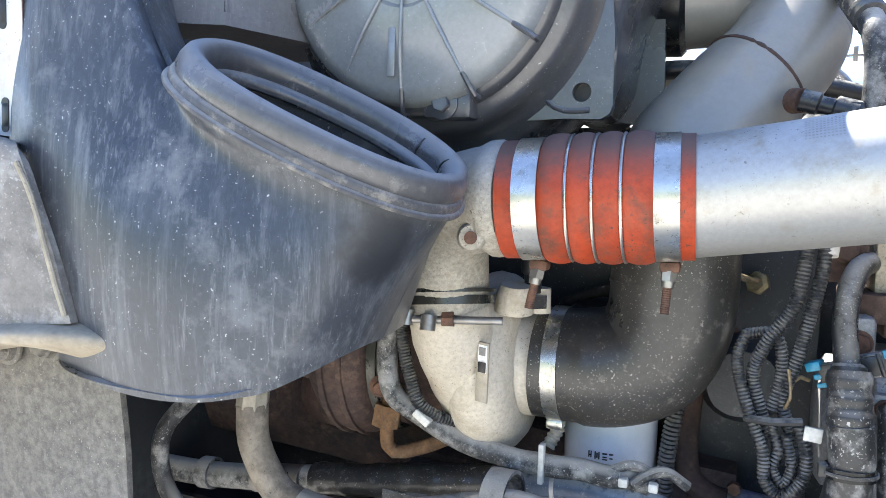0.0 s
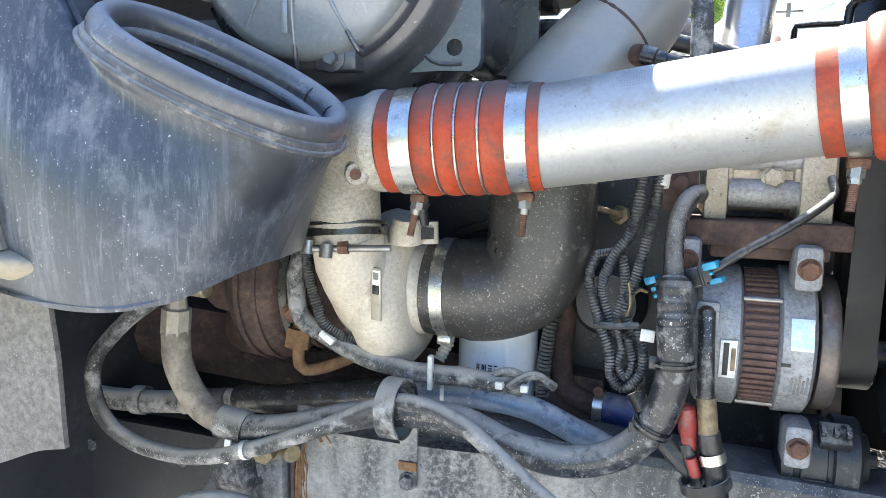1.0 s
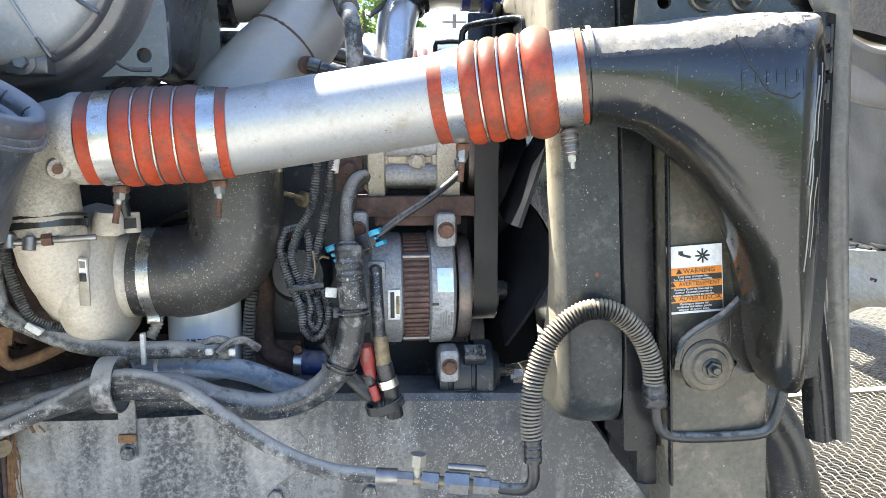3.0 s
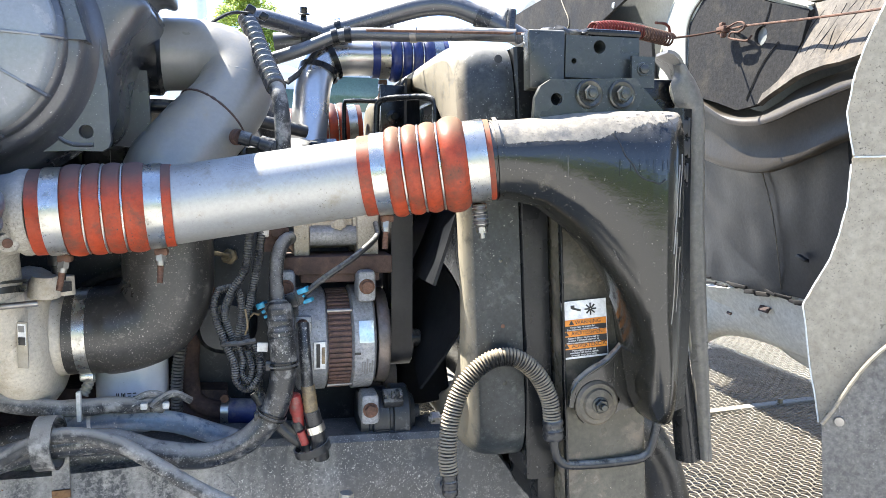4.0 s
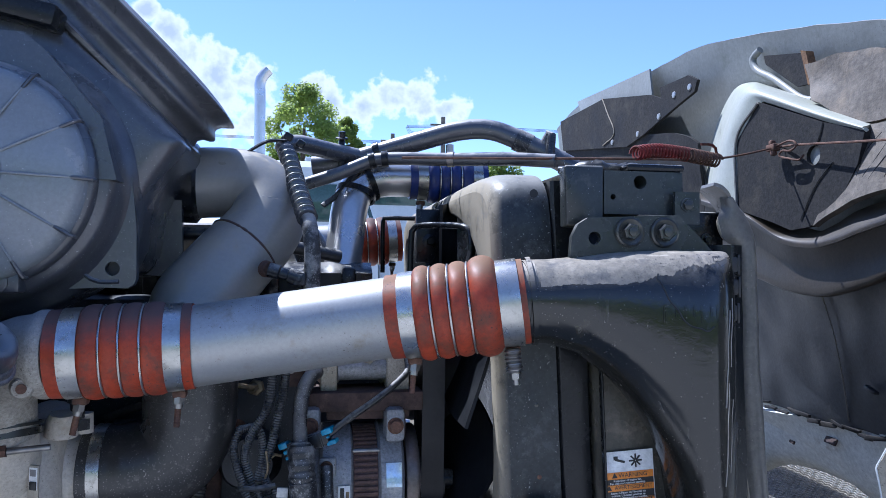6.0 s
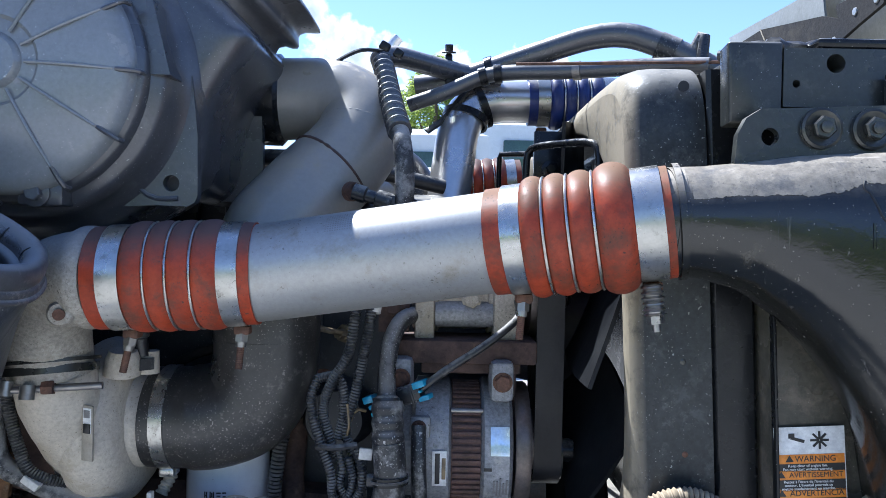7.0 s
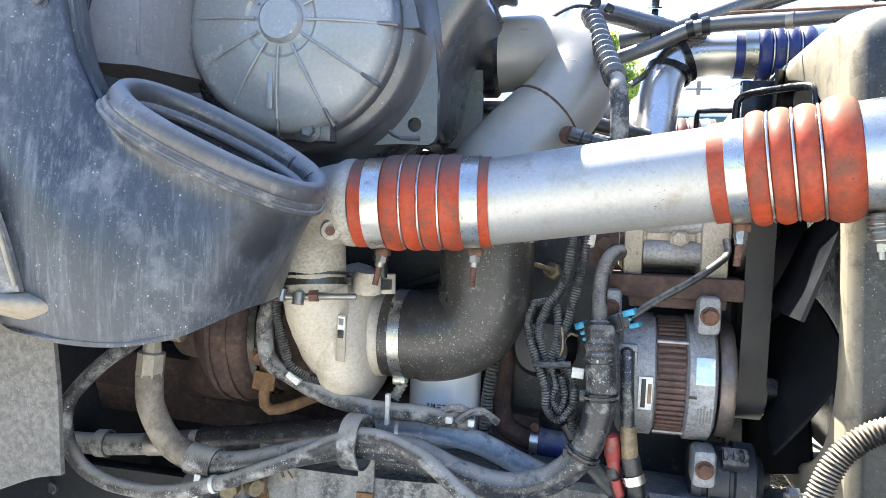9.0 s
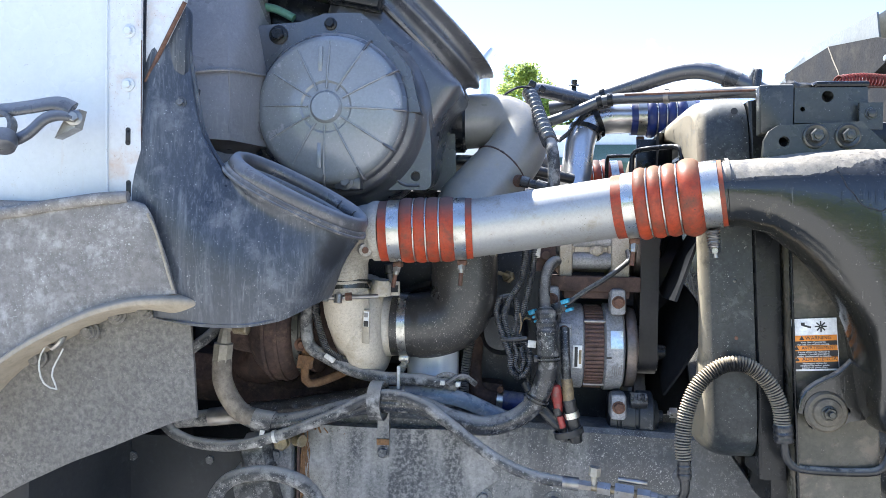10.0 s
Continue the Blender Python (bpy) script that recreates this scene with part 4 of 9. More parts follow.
tur = part("turbine_housing", rough_up(lathe([(-0.15, 0.060), (-0.098, 0.068), (-0.094, 0.088), (-0.083, 0.100), (-0.068, 0.114), (-0.046, 0.122), (-0.022, 0.120), (-0.006, 0.109), (0.001, 0.093), (0.024, 0.093), (0.026, 0.101), (0.037, 0.102), (0.043, 0.092), (0.050, 0.074)], T2, (1, 0, 0), 72), 0.0012, 60), M["rust"], tb, "rust-brown turbine housing with a grooved scroll", sharp=35)
for dx_, r_ in ((-0.052, 0.1215), (-0.026, 0.1205)):
    part("scroll_ridge", rough_up(ring_band(T2 + Vector((dx_, 0, 0)), (1, 0, 0), r_, 0.007, 0.0035), 0.0008, 60), M["rust"], tur)
part("scroll_neck", rough_up(tube([T2 + Vector((-0.06, 0.02, -0.02)), T2 + Vector((-0.10, 0.05, -0.08)), T2 + Vector((-0.14, 0.08, -0.10))], 0.06, 20), 0.003, 30), M["rust"], tur)
part("v_band", merge(ring_band((-0.362, 0.905, 1.300), (1, 0, 0), 0.104, 0.019, 0.003), ring_band((-0.362, 0.905, 1.300), (1, 0, 0), 0.107, 0.008, 0.003)), M["darkbolt"], tb, "grey v-band clamp")
part("bearing_housing", rough_up(lathe([(-0.02, 0.085), (0.03, 0.07), (0.06, 0.08)], (-0.31, 0.885, 1.302), (1, 0, 0), 36), 0.002), M["rust"], tb)
part("v_band_bolt", hexbolt((-0.350, 0.797, 1.270), (0.3, -1, 0), 0.008, 0.01), M["rustbolt"], tb)
oil = part("drain_fitting", rough_up(merge(lathe([(0, 0.018), (0.026, 0.018)], (-0.343, 0.800, 1.222), (0.1, 0.1, 1), 6), lathe([(0.02, 0.012), (0.05, 0.012)], (-0.341, 0.803, 1.225), (0.1, 0.1, 1), 16)), 0.0012), M["ochre"], tb, "orange-rusted oil fitting")
part("drain_pipe", tube([(-0.342, 0.802, 1.222), (-0.342, 0.802, 1.200), (-0.332, 0.806, 1.190), (-0.30, 0.815, 1.198), (-0.262, 0.83, 1.215)], 0.0085, 12), M["ochre"], oil)

# ---------------------------------------------------------------- black rubber inlet elbow
re_ = thing("inlet_elbow", (-0.08, 0.86, 1.25), "thick black rubber intake elbow with a steel band clamp, dusty", "rubber elbow")
part("elbow", tube([(-0.172, 0.862, 1.309), (-0.135, 0.862, 1.309), (-0.09, 0.862, 1.312), (-0.050, 0.862, 1.330), (-0.030, 0.862, 1.372), (-0.027, 0.862, 1.42), (-0.027, 0.864, 1.47), (-0.024, 0.868, 1.52)], 0.0655, 36, 0.008,
     rf=lambda s: 0.985 if s < 0.03 else (1.0 if s < 0.05 else 1.04)), M["rubber"], re_)
part("mould_line", ring_band((-0.0275, 0.862, 1.413), (0, 0, 1), 0.0672, 0.003, 0.0015), M["rubber"], re_)
bc = part("band_clamp", ring_band((-0.148, 0.862, 1.309), (1, 0, 0.02), 0.0655, 0.017, 0.0015), M["steel"], re_, "bright steel band clamp")
part("screw_housing", box((-0.147, 0.846, 1.2425), (0.02, 0.024, 0.012), 0.003), M["steel"], bc)
part("upper_clamp", ring_band((-0.026, 0.866, 1.462), (0, 0, 1), 0.0675, 0.016, 0.0015), M["steel"], re_, "slotted hose clamp")
solo("spring_bolt", tube([(-0.142, 0.845, 1.240), (-0.153, 0.835, 1.216)], 0.0085, 14, 0.0015, rf=ribbed(0.006, 0.22)), M["beige"], "beige spring-loaded clamp bolt under the elbow", "bolt")

# ---------------------------------------------------------------- oil filter
of = thing("oil_filter", (-0.10, 0.95, 1.13), "glossy white spin-on filter canister with dark printed marks", "filter")
part("canister", lathe([(0, 0.045), (0.004, 0.053), (0.012, 0.057), (0.13, 0.057), (0.14, 0.056), (0.165, 0.056)], (-0.10, 0.95, 1.125), (0, 0, 1), 56), M["filterw"], of)
for da, w, dz, h in ((-0.20, 0.0012, 0.0, 0.008), (-0.15, 0.0012, 0.0, 0.008), (-0.175, 0.002, -0.001, 0.0012), (-0.06, 0.0014, 0.0, 0.009), (-0.02, 0.0016, 0.0, 0.006), (0.02, 0.0014, 0.0, 0.009), (0.14, 0.006, 0.003, 0.0016), (0.14, 0.005, -0.001, 0.0012), (0.14, 0.006, -0.004, 0.0012), (0.27, 0.005, 0.003, 0.0016), (0.27, 0.004, -0.002, 0.0012)):
    a = radians(-95) + da
    part("print_mark", box((-0.10 + 0.0573 * math.cos(a), 0.95 + 0.0573 * math.sin(a), 1.195 + dz), (w, 0.0012, h), 0, (0, 0, math.degrees(a) + 90)), M["ink"], of)
part("filter_head", rough_up(box((-0.10, 0.99, 1.33), (0.14, 0.13, 0.09), 0.02), 0.003), M["block"], of)

# ---------------------------------------------------------------- charge-air pipe and its hump hoses
AX = [Vector(q) for q in ((-0.168, 0.692, 1.498), (0.000, 0.700, 1.506), (0.252, 0.666, 1.5445), (0.424, 0.622, 1.568))]
cp = thing("charge_air_pipe", (0.12, 0.69, 1.44), "dull aluminium charge-air pipe running along the engine, dusty underneath", "pipe")
d_pipe = (AX[2] - AX[1]).normalized()
part("tube", lathe([(-0.03, 0.0525), (0.0, 0.053), (0.10, 0.053), (0.2, 0.053), ((AX[2] - AX[1]).length, 0.053), ((AX[2] - AX[1]).length + 0.03, 0.0525)], AX[1], d_pipe, 64), M["alu"], cp)
side = d_pipe.cross(Vector((0, 0, 1))).normalized()
upn = side.cross(d_pipe).normalized()
dots = bmesh.new()
for i in range(11):
    for j in range(9):
        a = radians(38 + 3.4 * j)
        nrm = (side * math.cos(a) + upn * math.sin(a))
        c0 = AX[1] + d_pipe * (0.092 + 0.0026 * i) + nrm * 0.0531
        q = [c0 + d_pipe * du + nrm.cross(d_pipe) * dv + nrm * 0.0002 for du, dv in ((-0.0007, -0.0007), (0.0007, -0.0007), (0.0007, 0.0007), (-0.0007, 0.0007))]
        dots.faces.new([dots.verts.new(v) for v in q])
part("etched_dots", dots, M["bare"], cp, "etched square of tiny dots")


def hump_hose(name, a, b, label, red="red", r=0.0555, big_last=1.0, group="charge-air hoses", spring_end=False, amp0=0.0042):
    L = (b - a).length
    d = (b - a) / L
    dn = Vector((0, 0, -1))
    dn = (dn - d * dn.dot(d)).normalized()
    th = thing(name, a.lerp(b, 0.5) + dn * 0.07, label, "hose", group)
    lo, hi = 0.226, 0.806
    cuts = [lo, 0.375, 0.507, 0.650, hi]
    if spring_end:
        lo = 0.203
        cuts = [lo, 0.330, 0.462, 0.602, 0.806]
    prof = [(0, r - 0.006), (0, r), (lo * L, r)]
    for k in range(4):
        s0, s1 = cuts[k], cuts[k + 1]
        amp = amp0 * (big_last if k == 3 else 1.0)
        for j in range(1, 12):
            u = j / 12
            prof.append(((s0 + (s1 - s0) * u) * L, r + 0.0005 + amp * math.sin(math.pi * u) ** 0.55))
        prof.append((s1 * L, r + 0.0008))
    prof += [(L, r), (L, r - 0.006)]
    part("sleeve", lathe(prof, a, d, 64, caps=False), M[red], th)
    for s in cuts[1:4]:
        rb = bmesh.new()
        rr, tr = r + amp0 * 0.62, 0.0015
        e1 = d.orthogonal().normalized()
        e2 = d.cross(e1)
        rings = []
        for k in range(56):
            t_ = 2 * math.pi * k / 56
            e = e1 * math.cos(t_) + e2 * math.sin(t_)
            rings.append([rb.verts.new(a + d * (s * L) + e * (rr + tr * math.cos(q)) + d * tr * math.sin(q)) for q in (2 * math.pi * j / 8 for j in range(8))])
        for k in range(56):
            for j in range(8):
                rb.faces.new((rings[k][j], rings[k][(j + 1) % 8], rings[(k + 1) % 56][(j + 1) % 8], rings[(k + 1) % 56][j]))
        part("wire_ring", rb, M["steel"], th)
    for i, (s, wd) in enumerate(((0.150, 0.110), (0.882, 0.150)) if spring_end else ((0.160, 0.131), (0.868, 0.124))):
        at = a + d * (s * L)
        cl = part("band_clamp", ring_band(at, d, r + 0.0002, wd * L, 0.0014), M["steel"], th, "bright steel band clamp")
        p0 = at + dn * (r + 0.003) + Vector((0, 0.012, 0))
        part("clamp_lug", box(p0 + dn * 0.004, (0.018, 0.016, 0.010), 0.003), M["rustbolt"], cl)
        if spring_end and i == 1:
            p0 = at + dn * (r + 0.004) + Vector((-0.006, -0.005, 0))
            part("spring_washer", tube([p0, p0 + dn * 0.030], 0.0115, 20, 0.001, rf=ribbed(0.0055, 0.28)), M["zinc"], cl, "stack of spring washers")
            part("clamp_bolt", merge(tube([p0 + dn * 0.02, p0 + dn * 0.047], 0.004, 10), lathe([(0, 0.0085), (0.008, 0.0085)], p0 + dn * 0.031, dn, 6)), M["zinc"], cl)
        else:
            dirn = (dn + Vector((-0.22 + 0.12 * i, -0.12, 0))).normalized()
            part("clamp_bolt", tube([p0, p0 + dirn * 0.047], 0.0042, 10, 0.001, rf=ribbed(0.002, 0.10)), M["rustbolt"], cl)
            part("clamp_nut", merge(lathe([(0, 0.0075), (0.009, 0.0075)], p0 + dirn * 0.008, dirn, 6), lathe([(0, 0.006), (0.006, 0.0055)], p0 + dirn * 0.017, dirn, 16)), M["zinc"], cl)
    return th


hump_hose("hump_hose", AX[0], AX[1], "red silicone hump hose with steel rings joining turbocharger and charge pipe")
hump_hose("hump_hose", AX[2], AX[3], "red silicone hump hose with steel rings at the charge cooler inlet", red="redfar", big_last=1.55, spring_end=True, amp0=0.0068)

# ---------------------------------------------------------------- air filter housing
af = thing("air_filter_housing", (-0.25, 0.80, 1.58), "large dark grey plastic air filter housing with a ribbed round lid", "air filter")
LC = Vector((-0.267, 0.668, 1.722))
lid = part("lid", lathe([(0.005, 0.0), (0.005, 0.025), (0.002, 0.028), (-0.002, 0.030), (-0.003, 0.044), (0.0, 0.048), (-0.001, 0.060), (-0.008, 0.120), (-0.016, 0.133), (-0.026, 0.137), (-0.04, 0.138)],
      LC + Vector((0, -0.012, 0)), (0, -1, 0), 72, caps=False), M["lid"], af, "smooth grey lid with raised ribs")
for k in range(12):
    a = radians(30 * k + 90 - 2)
    e = Vector((math.cos(a), 0, math.sin(a)))
    part("rib", tube([LC + Vector((0, -0.013, 0)) + e * 0.034, LC + Vector((0, -0.011, 0)) + e * 0.08, LC + Vector((0, -0.003, 0)) + e * 0.121], 0.0019, 8, 0.01), M["lid"], lid)
    if -80 < (30 * k - 2 + 90 + 180) % 360 - 180 < 65 or k in (6, 7):
        part("lid_clip", tube([LC + Vector((0, -0.001, 0)) + e * 0.122, LC + Vector((0, 0.004, 0)) + e * 0.143, LC + Vector((0, 0.016, 0)) + e * 0.146], 0.0027, 8, 0.006), M["plast"], lid)
for s_ in (1, -1):
    part("raised_lettering", box(LC + Vector((-0.012, -0.0098, s_ * 0.088)), (0.0075, 0.0016, 0.046), 0.0006, (0 if s_ < 0 else 0, 0, 0)), M["lid"], lid, "raised maker's mark")
part("body", lathe([(-0.002, 0.132), (0.002, 0.141), (0.006, 0.1445), (0.016, 0.1455), (0.019, 0.149), (0.021, 0.155), (0.027, 0.1600), (0.040, 0.1630), (0.052, 0.1660), (0.060, 0.1720), (0.068, 0.1800), (0.080, 0.1860), (0.095, 0.1880), (0.13, 0.188), (0.20, 0.182), (0.30, 0.165)], LC + Vector((0, 0.018, 0)), (0, 1, 0), 72, caps=False), M["plast"], af)
OB = [(-0.05, 0.17), (0.00, 0.30), (0.006, 0.298), (0.070, 0.233), (0.140, 0.163), (0.222, 0.081), (0.238, 0.064), (0.226, 0.040), (0.203, 0.008), (0.186, -0.03), (0.172, -0.13), (0.10, -0.13), (0.04, -0.06), (0.0, 0.08)]


def cut_corners(loop, times=2):
    for _ in range(times):
        loop = [q for (a, b), (c, d) in zip(loop, loop[1:] + loop[:1]) for q in ((a * 0.75 + c * 0.25, b * 0.75 + d * 0.25), (a * 0.25 + c * 0.75, b * 0.25 + d * 0.75))]
    return loop


OBC = [Vector((x, z, 0)) for x, z in cut_corners(OB)]
OM = Vector((0.06, 0.04, 0))
part("outlet_body", loft([[LC + Vector((OM.x + (q.x - OM.x) * k, y_, OM.y + (q.y - OM.y) * k)) for q in OBC] for k, y_ in ((0.80, 0.088), (0.90, 0.091), (0.955, 0.098), (0.985, 0.108), (1.0, 0.124), (1.0, 0.24), (1.0, 0.36))]), M["plast"], af, sharp=60)
part("mount_plate", plate([(-0.235, 1.575), (-0.215, 1.635), (-0.14, 1.70), (-0.092, 1.73), (-0.085, 1.66), (-0.084, 1.592), (-0.087, 1.584), (-0.095, 1.579), (-0.13, 1.580)], 0.748, 0.014, "y", [(-0.1145, 1.6055, 0.0095)]), M["plast"], af, "moulded mounting ear with a hole")
# black disc behind the opening paints its shade
part("ear_hole", lathe([(0, 0.0092), (0.004, 0.0092)], (-0.1145, 0.7635, 1.6055), (0, -1, 0), 18), M["ink"], af)
part("ear_rib", tube([(-0.165, 0.752, 1.618), (-0.150, 0.748, 1.598), (-0.132, 0.748, 1.588), (-0.105, 0.748, 1.588)], 0.003, 8), M["plast"], af)
part("mount_plate", plate([(-0.175, 1.60), (-0.16, 1.68), (-0.09, 1.74), (-0.060, 1.74), (-0.055, 1.60), (-0.065, 1.592)], 0.942, 0.014, "y", [(-0.112, 1.620, 0.0085)]), M["plast"], af, "moulded mounting ear with a hole")
part("lower_lug", merge(box((-0.232, 0.70, 1.588), (0.05, 0.03, 0.028), 0.005), hexbolt((-0.235, 0.684, 1.588), (0, -1, 0), 0.009, 0.008)), M["plast"], af)
part("shoulder", plate([(-0.43, 1.865), (-0.41, 1.885), (-0.33, 1.89), (-0.285, 1.905), (-0.215, 1.905), (-0.19, 1.885), (-0.12, 1.80), (-0.10, 1.72), (-0.16, 1.72), (-0.2, 1.78), (-0.33, 1.80), (-0.42, 1.70), (-0.44, 1.72)], 0.70, 0.05), M["plast"], af)
part("strap_bolt", hexbolt((-0.372, 0.698, 1.866), (0, -1, 0), 0.012, 0.010, 1.5), M["black"], af)
part("strap_bolt", hexbolt((-0.272, 0.698, 1.885), (0, -1, 0), 0.009, 0.009, 1.3), M["black"], af)
# the oval rubber bellows on the housing's sloping inlet, flared into a lip
SLC, SLA = Vector((-0.1455, 0.905, 2.000)), Vector((0.713, 0.0, -0.7014)).normalized()
SLN = Vector((-SLA.z, 0, SLA.x))


def seal_ring(h, a, n=84, p=2.5):
    out = []
    for k in range(n):
        t_ = 2 * math.pi * k / n
        c, s_ = math.cos(t_), math.sin(t_)
        out.append(SLC + SLN * h + SLA * a * math.copysign(abs(c) ** (2 / p), c) + Vector((0, (a - 0.085) * math.copysign(abs(s_) ** (2 / p), s_), 0)))
    return out


part("inlet_flange", loft([seal_ring(h, a) for h, a in ((-0.100, 0.205), (-0.082, 0.222), (-0.0755, 0.2325), (-0.0695, 0.2340), (-0.0665, 0.2290), (-0.0660, 0.205))], caps=False), M["plast"], af, "moulded flange round the inlet")
part("flange_groove", loft([seal_ring(h, a) for h, a in ((-0.0785, 0.2302), (-0.0770, 0.2322), (-0.0755, 0.2328))], caps=False), M["ink"], af)
part("bellows", loft([seal_ring(h, a) for h, a in ((-0.066, 0.2150), (-0.056, 0.2125), (-0.048, 0.2170), (-0.0425, 0.2260), (-0.0385, 0.2296), (-0.0345, 0.2296), (-0.031, 0.2260), (-0.026, 0.2205), (-0.021, 0.2195), (-0.014, 0.2225), (-0.006, 0.2300), (0.0, 0.2355))], caps=False), M["gasket"], af, "folded black rubber bellows", sharp=70)
part("inlet_seal", loft([seal_ring(h, a) for h, a in ((-0.0005, 0.2352), (0.0012, 0.2358), (0.0025, 0.2345), (0.0045, 0.2250), (0.0030, 0.2215), (0.0060, 0.2190), (0.0075, 0.2110), (0.0055, 0.2075), (0.0085, 0.2050), (0.0095, 0.1970), (0.0075, 0.1935), (0.0105, 0.1900), (0.0080, 0.1700), (-0.03, 0.150), (-0.10, 0.140))]), M["gasket"], af, "black rubber weather seal with a pointed ribbed lip", sharp=50)
part("outlet_sleeve", lathe([(0, 0.060), (0.02, 0.063), (0.055, 0.063), (0.062, 0.067), (0.106, 0.0675), (0.112, 0.0605)], (-0.150, 1.00, 1.751), (1, 0, 0), 48), M["black"], af, "black rubber outlet sleeve")
part("sleeve_clamp", ring_band((-0.112, 1.00, 1.751), (1, 0, 0), 0.0632, 0.014, 0.0016), M["bare"], af, "steel hose clamp")

# ---------------------------------------------------------------- painted intake tube
it = thing("intake_tube", (0.05, 0.94, 1.50), "grey painted intake tube with rough weld seams, lit by the sun", "intake pipe")
ITP = [(-0.052, 1.0, 1.751), (-0.023, 1.0, 1.753), (0.01, 0.998, 1.753), (0.047, 0.99, 1.747), (0.075, 0.975, 1.725), (0.078, 0.955, 1.692), (0.06, 0.935, 1.657), (0.028, 0.912, 1.62), (-0.003, 0.89, 1.58), (-0.027, 0.875, 1.546), (-0.027, 0.866, 1.5)]
part("tube", tube(ITP, 0.0600, 48, 0.008, rf=lambda s: 1.0 + 0.10 * min(1.0, max(0.0, s - 0.14) / 0.18)), M["intake"], it)


def weld(c, d, r, rr):
    bm, d = bmesh.new(), Vector(d).normalized()
    e1 = d.orthogonal().normalized()
    e2 = d.cross(e1)
    rings = []
    for k in range(90):
        t_ = 2 * math.pi * k / 90
        e = e1 * math.cos(t_) + e2 * math.sin(t_)
        w = rr * (0.8 + 0.5 * noise.noise(Vector((k * 0.9, 3, 1))))
        rings.append([bm.verts.new(Vector(c) + e * (r + w * math.cos(q)) + d * w * 1.3 * math.sin(q)) for q in (2 * math.pi * j / 6 for j in range(6))])
    for k in range(90):
        for j in range(6):
            bm.faces.new((rings[k][j], rings[k][(j + 1) % 6], rings[(k + 1) % 90][(j + 1) % 6], rings[(k + 1) % 90][j]))
    return bm


part("weld_seam", weld((0.042, 0.922, 1.637), (0.032, 0.023, 0.037), 0.0635, 0.0020), M["rust"], it, "rusty uneven weld bead")
part("weld_seam", weld((0.078, 0.955, 1.692), (0.015, 0.04, 0.068), 0.0602, 0.0015), M["intake"], it)
part("sensor_boss", merge(lathe([(0, 0.013), (0.014, 0.012)], (0.080, 0.850, 1.607), (0.5, -0.8, -0.1), 18)), M["rustbolt"], it)
solo("intake_sensor", merge(lathe([(0, 0.011), (0.016, 0.011), (0.018, 0.0085), (0.03, 0.0085), (0.032, 0.012), (0.052, 0.012)], (0.086, 0.836, 1.606), (0.95, -0.15, -0.28), 18), box((0.131, 0.829, 1.592), (0.018, 0.02, 0.02), 0.003)), M["loom"], "small black pressure sensor on the intake tube", "sensor")


# ---------------------------------------------------------------- alternator
al = thing("alternator", (0.24, 0.90, 1.16), "silver cast alternator with rusty laminated middle, dusty", "alternator")
AC = Vector((0.0, 0.905, 1.272))


def drum(x0, x1, r, bev=0.008):
    return lathe([(x0, r - bev), (x0 + bev * 0.6, r), (x1 - bev * 0.6, r), (x1, r - bev)], AC, (1, 0, 0), 56)


part("rear_housing", rough_up(merge(drum(0.165, 0.217, 0.087), lathe([(0.125, 0.060), (0.132, 0.070), (0.165, 0.072)], AC, (1, 0, 0), 48)), 0.0006, 60), M["alt"], al)
st = part("stator", lathe([(0.216, 0.082), (0.254, 0.082)], AC, (1, 0, 0), 56), M["stator"], al, "rust-brown laminated stator")
for k in range(30):
    a = radians(90 + 180 * (k + 0.5) / 30)
    part("lamination", box(AC + Vector((0.235, 0.0835 * math.cos(a), 0.0835 * math.sin(a))), (0.036, 0.0045, 0.0052), 0.0012, (math.degrees(a), 0, 0)), M["stator"], st)
for dz in (0.056, -0.072):
    part("through_bolt", tube([AC + Vector((0.215, -math.sqrt(0.085 ** 2 - dz ** 2), dz)), AC + Vector((0.256, -math.sqrt(0.085 ** 2 - dz ** 2), dz))], 0.0035, 10), M["bare"], al)
part("front_housing", rough_up(drum(0.253, 0.294, 0.089), 0.0006, 60), M["alt"], al)
for x, z in ((0.279, 1.368), (0.150, 1.371), (0.283, 1.162)):
    ear = part("mount_ear", rough_up(box((x, 0.85, z), (0.031, 0.05, 0.052), 0.008), 0.0008), M["alt"], al)
    part("bolt", hexbolt((x, 0.825, z), (0, -1, 0), 0.0105, 0.008, 1.2), M["rustbolt"], ear)
part("terminal_pad", box((0.176, 0.818, 1.312), (0.026, 0.012, 0.028), 0.004), M["alt"], al)
part("terminal_bolt", hexbolt((0.1745, 0.811, 1.312), (0, -1, 0), 0.008, 0.008, 1.2), M["rustbolt"], al)


def on_drum(x, ang, r, size):
    a = radians(ang)
    return box(AC + Vector((x, -r * math.cos(a), r * math.sin(a))), size, 0.0003, (-ang, 0, 0))


pl = part("name_label", on_drum(0.201, -8, 0.0872, (0.018, 0.0014, 0.046)), M["sticker"], al, "small white maker's label")
part("label_mark", on_drum(0.1985, -8, 0.0882, (0.006, 0.0012, 0.040)), M["ink"], pl, "dark block of print")
part("label_tint", on_drum(0.2065, -8, 0.0882, (0.005, 0.0010, 0.028)), M["tape"], pl)
part("data_label", on_drum(0.277, 15, 0.0890, (0.024, 0.0014, 0.036)), M["paleblue"], al, "shiny pale label")
for j in range(5):
    part("print_line", on_drum(0.270 + 0.004 * j, -24 - (j % 2) * 1.5, 0.0892, (0.0022, 0.0012, 0.019 + 0.005 * (j % 3))), M["printgrey"], al)
